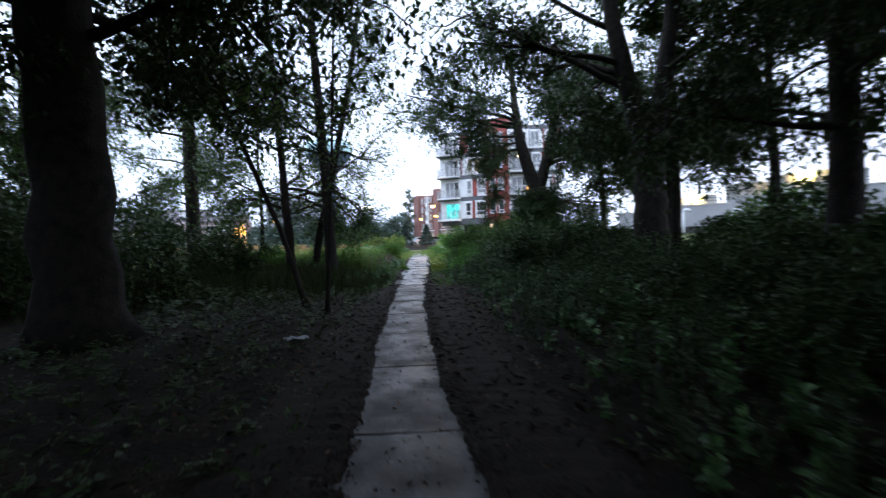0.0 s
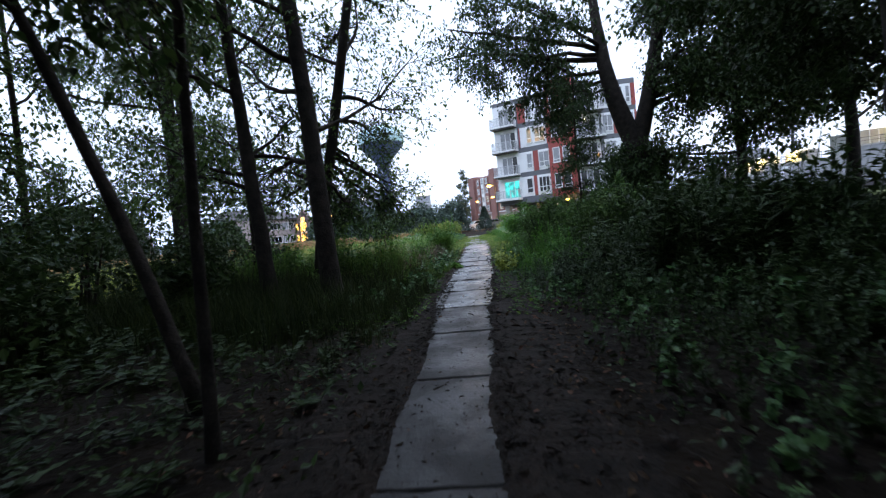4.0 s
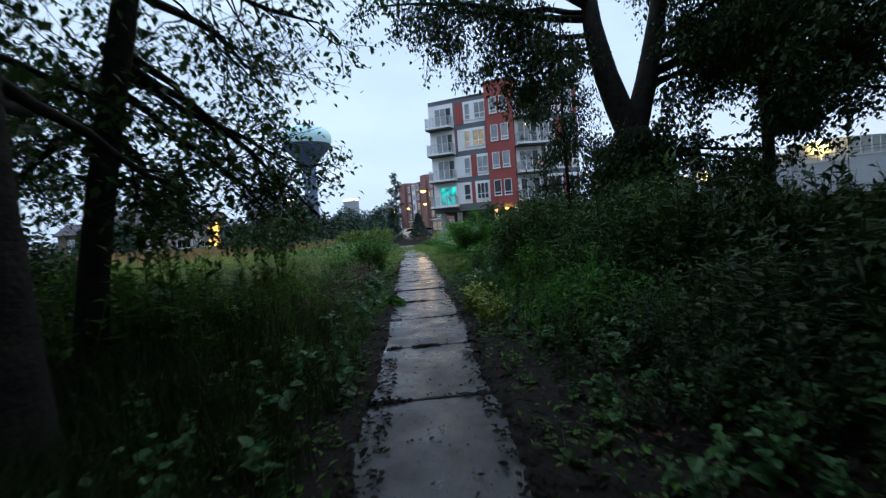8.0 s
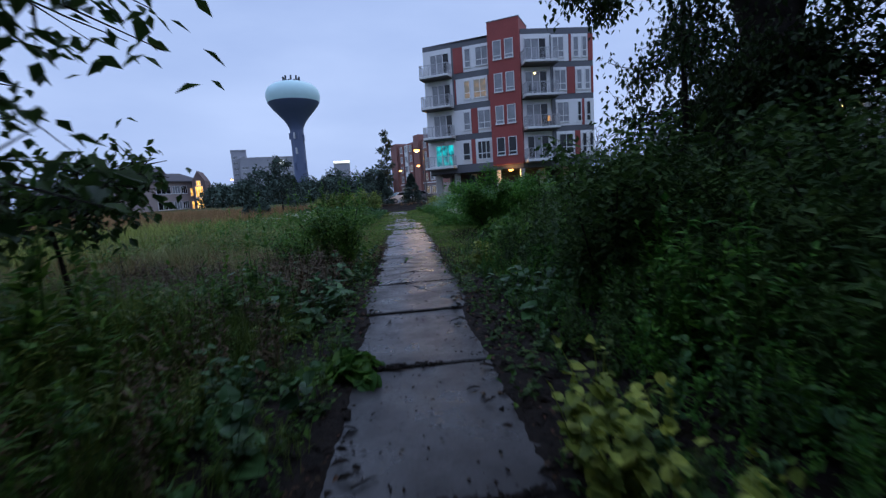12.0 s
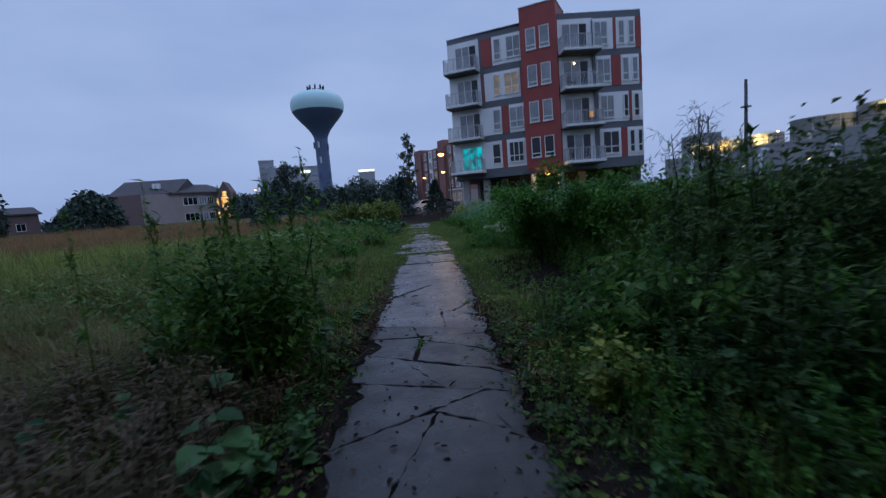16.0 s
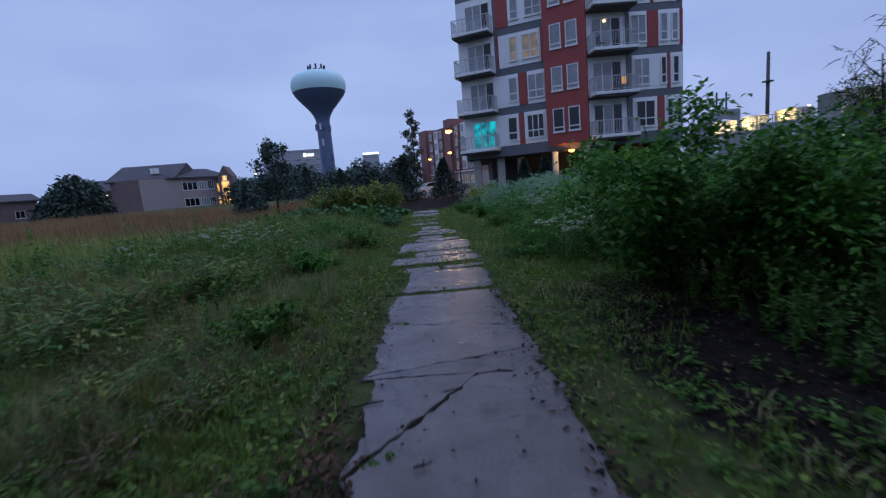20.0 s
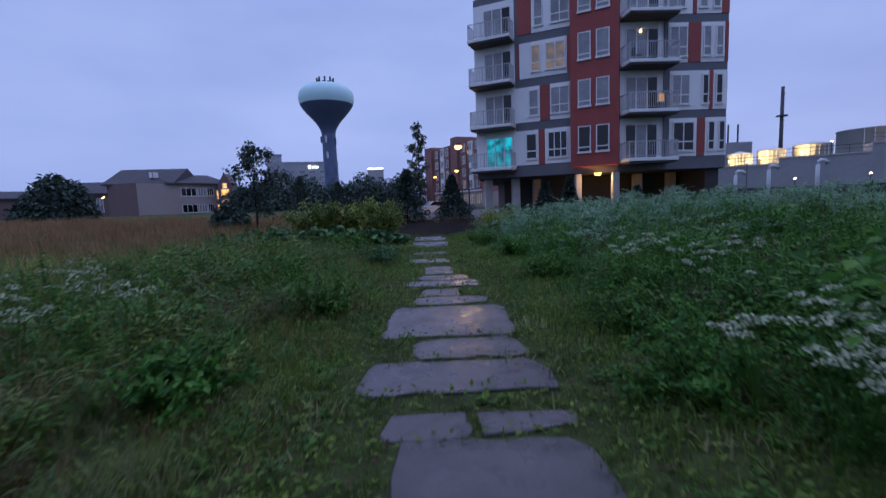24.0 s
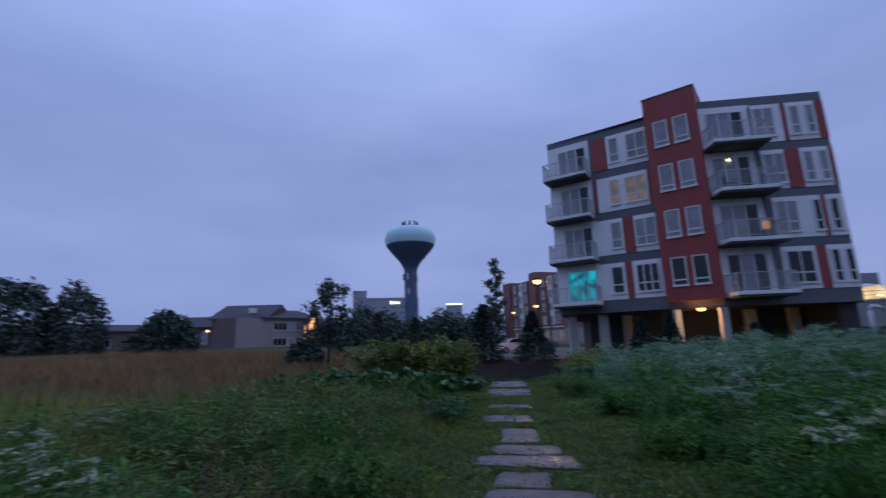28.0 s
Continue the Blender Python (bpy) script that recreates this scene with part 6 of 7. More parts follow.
H_BURDOCK = [herb(4, BROAD, 0.42, 0.7, R, 0.012, 3, -0.1) for _ in range(5)]
H_OLIVE = [herb(16, LANCE, 0.2, 0.5, R, 0.006, 4, 0.1) for _ in range(4)]
H_FINE = [herb(13, LANCE, 0.26, 0.75, R, 0.006, 5, 0.15) for _ in range(5)]
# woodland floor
# herbs in the wood take the darker leaf colour to stand for shade
strew("woodland_herbs", "low woodland herbs over leaf litter, darkened for the wood's shade", H_LOW, field(420, -6, 0.2, -1, 14, R, lambda x, y: x < path_x(y) - 0.85 - 0.5 * R.random(len(x))), lambda x, y: 0.14 + 0.04 * np.abs(x) * smooth(0, 12, y), M_LEAFD, R, wide=1.6)
strew("woodland_herbs", "knee-high herbs along the wood path, darkened for its shade", H_LEAFY, field(1000, 0.8, 6, -1, 14, R, lambda x, y: x > path_x(y) + 1.35 + 0.4 * R.random(len(x))), lambda x, y: np.clip(0.25 + 0.28 * (x - 0.9), 0.2, 1.25), M_LEAFD, R)
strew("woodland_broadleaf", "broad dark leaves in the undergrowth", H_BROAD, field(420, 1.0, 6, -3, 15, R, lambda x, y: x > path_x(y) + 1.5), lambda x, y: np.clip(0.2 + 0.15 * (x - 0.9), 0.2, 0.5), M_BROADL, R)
strew("woodland_grass", "sparse wood grass, darkened for the shade", T_MEADOW, field(2600, -10, -1.2, 6, 15.5, R, lambda x, y: R.random(len(x)) < smooth(5, 14, y + 1.5 * np.sin(x * 1.3) + np.sin(x * 3.1)) ** 1.5), lambda x, y: 0.08 + 0.42 * smooth(7, 16, y), M_SHADEGRASS, R, "grass")
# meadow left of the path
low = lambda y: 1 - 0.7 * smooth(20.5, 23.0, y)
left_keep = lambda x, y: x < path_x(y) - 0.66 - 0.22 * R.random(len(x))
# same tufts as the meadow, in the colour that holds the shade
strew("shaded_grass", "meadow grass by the trees, their shade darkened into it", T_MEADOW, field(2300, -8, -0.9, 11, 18.5, R, lambda x, y: left_keep(x, y) & (R.random(len(x)) < smooth(19, 16.5, y) * smooth(10.5, 14, y))), lambda x, y: np.clip(0.25 + 0.35 * (path_x(y) - 0.85 - x), 0.25, 0.8), M_SHADEGRASS, R, "grass")
strew("meadow_grass", "tall green meadow grass", T_MEADOW, field(3000, -8, -0.9, 15.5, 28, R, lambda x, y: left_keep(x, y) & (R.random(len(x)) < smooth(15.5, 18.5, y))), lambda x, y: low(y) * np.clip(0.25 + 0.35 * (path_x(y) - 0.85 - x), 0.25, 0.85), M_GRASS, R, "grass")
strew("meadow_weeds", "waist-high leafy meadow weeds", H_LEAFY + H_LANCE, field(1400, -7, -1.1, 15.5, 27, R, left_keep), lambda x, y: low(y) * clumpy(x, y) ** 1.5 * np.clip(0.25 + 0.42 * (path_x(y) - 0.85 - x), 0.25, 0.95), M_WEED, R)
strew("meadow_broadleaf", "broad burdock leaves by the path", H_BROAD, field(120, -3.0, -1.1, 13, 27, R, left_keep), (0.22, 0.5), M_BROADL, R)
strew("burdock_leaves", "large pale burdock leaves low beside the path", H_BURDOCK, field(42, -3.6, -1.35, 20.6, 24.0, R, left_keep), (0.28, 0.5), M_BROADL, R, wide=1.3)
strew("burdock_leaves", "large pale burdock leaves low in the thicket", H_BURDOCK, field(18, 0.75, 2.6, 20.5, 22.6, R), (0.28, 0.5), M_BROADL, R, wide=1.3)
strew("meadow_olive", "olive and brownish weeds in the shaded meadow", H_OLIVE, field(420, -7, -1.3, 18.5, 27, R, left_keep), lambda x, y: low(y) * clumpy(x, y) * np.clip(0.25 + 0.3 * (path_x(y) - 0.85 - x), 0.25, 0.8), M_OLIVE, R, wide=1.2)
strew("rusty_stems", "rusty dead dock stems in the meadow", H_LANCE, field(420, -6.5, -1.5, 17.5, 25, R, left_keep), (0.3, 0.75), M_REDSTEM, R)
strew("dead_weeds", "low brown dead weeds beside the ragweed", H_FINE + H_LANCE, field(700, -6.5, -1.5, 22.3, 25.6, R, left_keep), (0.16, 0.42), M_REDSTEM, R, wide=1.3)
strew("pale_meadow_grass", "pale olive meadow grass and straw", T_MEADOW, field(3400, -9, -1.2, 24.5, 33.5, R, lambda x, y: x < path_x(y) - 1.2 - 0.7 * R.random(len(x))), lambda x, y: clumpy(x, y) * np.clip(0.14 + 0.12 * (path_x(y) - 0.85 - x), 0.14, 0.5), M_STRAW, R, "grass", wide=1.3)
strew("meadow_grass", "tall green meadow grass", T_MEADOW, field(3600, -9, -1.0, 28, 50, R, lambda x, y: x < path_x(y) - 0.9 - 0.5 * R.random(len(x))), lambda x, y: clumpy(x, y) * np.clip(0.12 + 0.14 * (path_x(y) - 0.85 - x), 0.12, 0.6), M_GRASSL, R, "grass")
strew("meadow_weeds", "low leafy meadow weeds", H_LEAFY + H_LANCE, field(650, -8, -1.2, 27, 49, R, lambda x, y: x < path_x(y) - 1.0 - 0.9 * R.random(len(x))), lambda x, y: clumpy(x, y) ** 1.5 * np.clip(0.18 + 0.14 * (path_x(y) - 0.85 - x), 0.18, 0.75), M_WEED, R)
strew("dry_tufts", "dry brown grass tufts in the meadow", T_MEADOW, field(1700, -9, -1.6, 25, 46, R, left_keep), lambda x, y: np.clip(0.15 + 0.12 * (path_x(y) - 0.85 - x), 0.15, 0.6), M_DRY, R, "grass")
strew("far_meadow", "pale meadow grass", T_FAR, field(1500, -26, -7, 19, 42, R), (0.5, 0.95), M_GRASSL, R, "grass")
strew("dry_grass", "brown dry grass field", T_FAR, field(2300, -46, -3, 41, 80, R, lambda x, y: x < -2.9 - 0.24 * np.maximum(0, 54 - y)), (0.5, 1.0), M_DRY, R, "grass")
hummock = lambda x, y: (0.25 + 0.75 * np.clip(clumpy(x * 1.3, y * 1.3) - 0.35, 0, 1)) * np.clip(0.16 + 0.24 * (path_x(y) - 1.0 - x), 0.14, 0.75)
strew("meadow_hummocks", "soft olive green weeds in uneven clumps", H_FINE, field(1700, -8, -1.3, 26.5, 46, R, lambda x, y: (x < path_x(y) - 0.95 - 0.5 * R.random(len(x))) & (clumpy(x * 1.3, y * 1.3) > 0.65 + 0.4 * R.random(len(x)))), hummock, M_OLIVE, R, wide=1.3)
strew("meadow_hummocks", "leafy green weeds in uneven clumps", H_FINE, field(1300, -8, -1.3, 26.5, 46, R, lambda x, y: (x < path_x(y) - 0.95 - 0.5 * R.random(len(x))) & (clumpy(x * 1.3, y * 1.3) > 0.65 + 0.4 * R.random(len(x)))), hummock, M_WEED, R, wide=1.3)
strew("dead_weeds", "brown dead weed patch in the meadow", H_FINE, field(420, -9.5, -2.8, 31, 41, R, lambda x, y: clumpy(x * 0.7, y * 0.9 + 2) > 1.0), lambda x, y: 0.25 + 0.04 * np.abs(x), M_REDSTEM, R, wide=1.2)
strew("mound_grass", "dry tufts on the soil mound at the path end", T_MEADOW, field(260, -5, 3.5, 54.5, 60, R), (0.15, 0.4), M_DRY, R, "grass")
# verge
def off_stone(x, y, pad=0.0):
    """True where no sound slab and no worn stone lies."""
    hit = (np.abs(x - path_x(y)) < 0.70 + pad) & (y < 31.4)
    for a, b, l, rr in STONES:
        hit |= (y > a + 0.03 - pad) & (y < b - 0.03 + pad) & (x > l + 0.03 - pad) & (x < rr - 0.03 + pad)
    return ~hit


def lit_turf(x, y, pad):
    """Off the stones and off the bare soil that also stands for the large bush's shade."""
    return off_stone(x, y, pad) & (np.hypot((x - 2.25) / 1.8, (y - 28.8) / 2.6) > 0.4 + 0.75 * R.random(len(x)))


strew("verge_grass", "short green grass along the path", T_SHORT, field(9000, -2.8, 2.4, 23, 50, R, lambda x, y: lit_turf(x, y, 0.03)), lambda x, y: 0.065 + 0.05 * clumpy(x * 1.4, y * 1.1) * smooth(0.5, 1.6, np.abs(x - path_x(y))), M_VERGE, R, "grass", wide=1.0)
# creeping low leaves in the turf and along the path
def carpet(name, label, n, x0, x1, y0, y1, size, m, keep):
    q = field(n, x0, x1, y0, y1, R, keep)
    k = len(q)
    q[:, 2] += R.uniform(0.01, 0.09, k)
    tagged(part(name, scatter(KITE, q, rots(R.uniform(0, 6.28, k), R.normal(0.25, 0.35, k), R.normal(0, 0.4, k)), R.uniform(*size, k)), m), label, "weeds", kind="stuff")


carpet("clover", "low clover and plantain in the verge", 40000, -3.6, 3.2, 23, 46, (0.026, 0.07), M_VERGE, lambda x, y: lit_turf(x, y, 0.02))
strew("turf_herbs", "leafy low herbs in the turf beside the stones", H_LOW, field(2600, -4.2, 3.0, 23.5, 46, R, lambda x, y: lit_turf(x, y, 0.08) & (clumpy(x * 1.7, y * 1.5) > 0.75 + 0.3 * R.random(len(x)))), (0.06, 0.16), M_WEED, R, wide=1.5)
strew("turf_straw", "bent straw in the turf", T_SHORT, field(1500, -4.2, 3.0, 23.5, 46, R, lambda x, y: lit_turf(x, y, 0.05) & (clumpy(x * 1.1 + 3, y) > 0.8)), (0.07, 0.15), M_STRAW, R, "grass", wide=1.3)
carpet("straw", "brown straw and dead leaves in the turf along the stones", 4200, -2.6, 1.8, 24, 46, (0.02, 0.06), M_DEADLEAF, lambda x, y: off_stone(x, y, 0.0) & (R.random(len(x)) < smooth(1.9, 0.7, np.abs(x - path_x(y)))))
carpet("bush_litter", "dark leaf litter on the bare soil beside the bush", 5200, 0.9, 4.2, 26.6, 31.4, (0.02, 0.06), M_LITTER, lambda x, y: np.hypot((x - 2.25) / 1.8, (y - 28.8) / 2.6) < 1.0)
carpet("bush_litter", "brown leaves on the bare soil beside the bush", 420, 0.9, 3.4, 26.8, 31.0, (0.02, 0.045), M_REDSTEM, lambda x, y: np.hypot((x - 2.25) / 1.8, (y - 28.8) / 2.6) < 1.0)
strew("bush_seedlings", "sparse low herbs on the bare soil", H_LOW, field(420, 0.9, 4.0, 26.6, 30.0, R, lambda x, y: lit_turf(x, y, 0.1) | (R.random(len(x)) < 0.3)), (0.05, 0.12), M_WEED, R, wide=1.5)
strew("dead_weeds", "brown dead weeds among the turf", H_FINE, field(420, -6.5, -1.3, 25.8, 30, R, lambda x, y: (x < path_x(y) - 1.1) & (clumpy(x * 0.9 + 1, y * 1.2) > 0.92)), (0.14, 0.34), M_REDSTEM, R, wide=1.3)
carpet("creeper", "low creeping weeds along the path edge", 9000, -3.2, 2.0, 12, 25, (0.035, 0.09), M_WEED, lambda x, y: (np.abs(x - path_x(y)) > 0.5 + 0.25 * R.random(len(x))) & (R.random(len(x)) < np.where(x > path_x(y), 0.45, 1.0)))
carpet("wood_creeper", "creeping leaves on the woodland floor, darkened for shade", 7000, -6, 4, -2, 13, (0.04, 0.1), M_LEAFD, lambda x, y: (x < path_x(y) - 0.7) | (x > path_x(y) + 1.3))
# thicket right of the path
right_h = lambda x, y: np.clip(0.25 + 0.62 * (x - path_x(y) - 0.95), 0.2, 2.0) * (0.75 + 0.25 * np.sin(y * 1.3 + x))
strew("thicket", "dense dark green thicket under the trees", H_LEAFY + H_LANCE, field(1100, 0.6, 7, 17.5, 27, R, lambda x, y: x > path_x(y) + 0.85 + 0.3 * R.random(len(x))), right_h, M_SHRUB, R)
# deeper under the trees the thicket's shade comes from a darker leaf colour
strew("thicket", "dense thicket under the trees with shade in its leaf colour", H_LEAFY + H_LANCE, field(600, 0.6, 7, 12, 17.5, R, lambda x, y: x > path_x(y) + 1.0 + 0.3 * R.random(len(x))), right_h, M_LEAFD, R)
strew("thicket_broadleaf", "broad vine leaves at the thicket's edge", H_BROAD, field(260, 0.6, 3.2, 13, 27, R, lambda x, y: x > path_x(y) + 1.05), lambda x, y: np.clip(0.2 + 0.15 * (x - path_x(y) - 0.95), 0.2, 0.45), M_BROADL, R)
strew("yellow_vine", "yellow-green heart-shaped vine leaves beside the path", H_VINE, field(20, 0.28, 0.8, 17.0, 18.5, R), (0.4, 0.7), M_YELLOW, R)
strew("yellow_vine", "yellow-green vine leaves beside the path", H_VINE, field(12, 0.7, 1.2, 23.8, 24.5, R), (0.35, 0.62), M_YELLOW, R)
strew("thicket_edge", "bright green leafy weeds along the thicket's edge", H_LEAFY + H_LANCE, field(520, 0.5, 2.6, 15.5, 26, R, lambda x, y: x > path_x(y) + 0.95 + 0.3 * R.random(len(x))), lambda x, y: clumpy(x, y) * np.clip(0.2 + 0.5 * (x - path_x(y) - 0.95), 0.2, 0.95), M_BUSH, R)
strew("edge_herbs", "low herbs leaning over the path edge", H_LOW, field(900, -1.9, 0.9, 11, 26, R, lambda x, y: (np.abs(np.abs(x - path_x(y)) - 0.92) < 0.26) & (R.random(len(x)) < smooth(11, 15, y))), (0.08, 0.2), M_SHRUB, R, wide=1.4)
# right meadow
strew("right_weeds", "knee-high weeds beside the grass verge", H_LEAFY + H_LANCE, field(950, 1.0, 8, 26, 37, R, lambda x, y: x > path_x(y) + 1.5 + 0.8 * smooth(25, 30, y) + 0.3 * R.random(len(x))), lambda x, y: np.clip(0.2 + 0.35 * (x - path_x(y) - 1.6), 0.2, 1.5 - 0.9 * smooth(30.0, 33.0, y)), M_WEED, R)
silver_h = lambda x, y: (0.45 + 0.55 * clumpy(x * 0.8, y * 0.8)) * (np.clip(0.22 + 0.2 * (x - path_x(y) - 1.4), 0.2, 0.5) + 0.46 * smooth(37, 42, y) * smooth(1.6, 4.0, x - path_x(y)))
strew("silver_weeds", "silvery green goldenrod thicket", H_SILV, field(1650, 0.5, 14, 35, 54, R, lambda x, y: (x > path_x(y) + 1.5 + 0.4 * R.random(len(x))) & (R.random(len(x)) < 0.25 + 0.75 * smooth(39, 42.5, y))), silver_h, M_SILVER, R)
strew("green_weeds", "green leafy weeds among the goldenrod", H_LEAFY, field(1500, 0.5, 11, 32.5, 53, R, lambda x, y: (x > path_x(y) + 1.25 + 0.4 * R.random(len(x))) & (R.random(len(x)) < 1 - 0.6 * smooth(38, 42, y))), lambda x, y: clumpy(x, y) * np.clip(0.2 + 0.22 * (x - path_x(y) - 1.2), 0.15, 0.8), M_BUSH, R)


strew("weed_bank", "dense dark green weeds banked beside the path", H_FINE + H_LEAFY, field(2300, 0.6, 8.5, 32.2, 46, R, lambda x, y: x > path_x(y) + 1.55 + 0.35 * R.random(len(x))), lambda x, y: clumpy(x, y) * np.clip(0.22 + 0.26 * (x - path_x(y) - 1.5), 0.2, 0.72), M_BUSH, R, wide=1.1)
strew("brown_weeds", "brown seeding weeds in the bank", H_FINE, field(420, 0.8, 8.5, 32.5, 45, R, lambda x, y: (x > path_x(y) + 1.7) & (clumpy(x * 0.9, y * 0.8 + 1) > 0.95)), lambda x, y: np.clip(0.25 + 0.2 * (x - path_x(y) - 1.5), 0.2, 0.7), M_REDSTEM, R, wide=1.1)
strew("meadow_bank", "dense dark green weed lumps in the meadow", H_FINE + H_LEAFY, field(2300, -9, -1.4, 32.5, 46, R, lambda x, y: (x < path_x(y) - 1.3 - 0.5 * R.random(len(x))) & (clumpy(x, y * 1.1) > 0.7 + 0.3 * R.random(len(x)))), lambda x, y: clumpy(x, y) * np.clip(0.16 + 0.16 * (path_x(y) - 1.0 - x), 0.16, 0.6), M_BUSH, R, wide=1.1)


def plume(rng):
    """Arching feathery sprays at the top of a weed one unit tall."""
    out = []
    for k in range(5):
        a, l, f = rng.uniform(0, 6.28), rng.uniform(0.12, 0.3), np.linspace(0, 1, 7)
        pos = np.c_[math.cos(a) * l * f, math.sin(a) * l * f, 0.84 + 0.2 * f - 0.16 * f * f * rng.uniform(0.6, 1.3)]
        out.append(scatter(LANCE, np.repeat(pos, 2, 0), rots(a - 1.57 + rng.normal(0, 0.8, 14), rng.normal(0.1, 0.4, 14), rng.normal(0, 0.5, 14)), rng.uniform(0.06, 0.12, 14)))
    return join(*out)


H_PLUME = [plume(R) for _ in range(5)]
strew("goldenrod_plumes", "pale feathery tops of the goldenrod", H_PLUME, field(1150, 0.8, 14, 38.5, 54, R, lambda x, y: x > path_x(y) + 2.0 + 0.4 * R.random(len(x))), lambda x, y: 1.06 * silver_h(x, y), M_PLUME, R)


# ---- single bushes and tall weeds ----
def bush(x, y, rx, ry, h, n, seed, label, m, leaf=LEAF, size=0.11, name="bush"):
    rng = np.random.default_rng(seed)
    t = thing(name, label, name.replace("_", " "), pose(x, y, float(ground_z(x, y))))
    lines = []
    for k in range(16):
        a, rr = rng.uniform(0, 6.28), math.sqrt(rng.uniform(0.02, 1))
        top = np.array([math.cos(a) * rx * rr, math.sin(a) * ry * rr, h * (1.0 - 0.35 * rr * rr) * rng.uniform(0.85, 1.1)])
        ln = bent((rng.normal(0, rx * 0.12), rng.normal(0, ry * 0.12), -0.05), top, np.linalg.norm(top), rng, 5, 0.12, 0.03)
        part("stem", tube(ln, np.linspace(0.012, 0.004, 6) * min(1.5, h), 5, False), M_BARK, t)
        for f in rng.uniform(0.25, 1.0, 9):
            s = along(ln, np.array([f]))[0]
            lines.append(bent(s, direction(rng.uniform(0, 360), rng.uniform(-10, 60)), 0.25 * h * rng.uniform(0.5, 1.1), rng, 3, 0.2, 0))
    part("foliage", leaves_on(lines, max(3, n // len(lines)), size, rng, leaf, 0.35, min(0.07 * h, 0.1)), m, t)
    return t


bush(2.5, 30.6, 1.45, 1.7, 1.95, 19000, 201, "dense dark green bush beside the grass verge", M_BUSH, KITE, 0.085)
bush(4.6, 30.2, 1.5, 1.5, 1.7, 3000, 202, "tall dark leafy bush", M_WEED, LEAF, 0.13)
bush(-1.8, 24.95, 0.55, 0.6, 1.38, 4200, 203, "tall leafy ragweed clump beside the path", M_WEED, KITE, 0.075)
bush(-2.7, 25.7, 0.6, 0.6, 1.0, 1300, 204, "tall leafy ragweed clump in the meadow", M_WEED, KITE, 0.08)
bush(-5.6, 48.2, 2.0, 1.4, 1.6, 6000, 205, "olive green bush near the path end", M_OLIVE, KITE, 0.13)
bush(-2.9, 47.9, 1.5, 1.3, 1.6, 5000, 214, "yellowish green bush near the path end", M_OLIVE, KITE, 0.13)
bush(-4.0, 48.8, 1.6, 1.0, 1.75, 2600, 215, "yellow-topped bush near the path end", M_YELLOW, KITE, 0.12)
for i, (bx, by, br, bh) in enumerate(((-5.6, 44.4, 1.0, 0.8), (-4.3, 45.0, 1.1, 0.85), (-3.1, 45.4, 0.9, 0.7), (-6.9, 44.2, 0.9, 0.75), (-2.3, 45.9, 0.6, 0.5))):
    bush(bx, by, br, br * 0.6, bh, 750, 216 + i, "low pale broad-leaved plant clump by the path", M_BROADL, BROAD, 0.2, "burdock")
bush(2.0, 50.5, 1.1, 1.0, 1.1, 1500, 207, "yellowish leafy shrub near the path end", M_YELLOW, LEAF, 0.12)
bush(3.3, 19.5, 1.6, 2.2, 2.2, 5200, 208, "dense dark shrub under the trees", M_SHRUB, KITE, 0.09)
bush(1.95, 21.3, 0.8, 0.9, 2.15, 9000, 219, "dense dark shrub leaning towards the path", M_SHRUB, KITE, 0.085)
bush(4.1, 24.6, 0.8, 1.0, 2.2, 6000, 209, "dense dark shrub beside the path", M_SHRUB, KITE, 0.085)
bush(-1.0, 19.72, 0.28, 0.22, 0.2, 160, 210, "low dark leaf clump lying over the path edge", M_WEED, BROAD, 0.14)
bush(2.0, 27.2, 0.7, 0.9, 0.3, 1500, 212, "dark green herb clump beside the grass", M_WEED, KITE, 0.08)
bush(1.45, 33.4, 0.7, 0.6, 0.5, 1800, 251, "low dark green weed mound beside the grass", M_BUSH, KITE, 0.06)
bush(2.3, 33.0, 0.8, 0.7, 0.6, 1800, 252, "low dark green weed mound under white flowers", M_BUSH, KITE, 0.06)
bush(1.9, 34.4, 0.8, 0.7, 0.6, 1500, 253, "low dark green weed mound beside the grass", M_BUSH, KITE, 0.06)
bush(1.6, 25.0, 0.7, 1.2, 0.8, 1200, 213, "leafy herb clump beside the path", M_WEED, KITE, 0.11)


for i, (bx, by, br, bh, bm) in enumerate(((-2.3, 30.2, 0.6, 0.42, M_WEED), (-3.6, 31.6, 0.8, 0.55, M_WEED), (-2.6, 33.6, 0.7, 0.5, M_BUSH), (-4.9, 33.0, 0.8, 0.6, M_WEED), (-2.2, 36.2, 0.7, 0.6, M_WEED), (-3.4, 38.4, 0.9, 0.7, M_BUSH), (-5.4, 37.4, 0.9, 0.7, M_WEED),
                                              (-2.0, 41.0, 0.7, 0.55, M_BROADL), (-3.2, 43.2, 0.9, 0.75, M_WEED), (1.3, 38.4, 0.6, 0.5, M_WEED), (1.2, 41.5, 0.7, 0.6, M_BUSH), (0.9, 44.6, 0.7, 0.6, M_WEED), (1.5, 34.9, 0.6, 0.55, M_WEED), (2.2, 36.2, 0.7, 0.7, M_BUSH))):
    bush(bx, by, br, br * 0.9, bh, 1500, 230 + i, "leafy green weed clump in the meadow", bm, KITE, 0.07, "weed_clump")


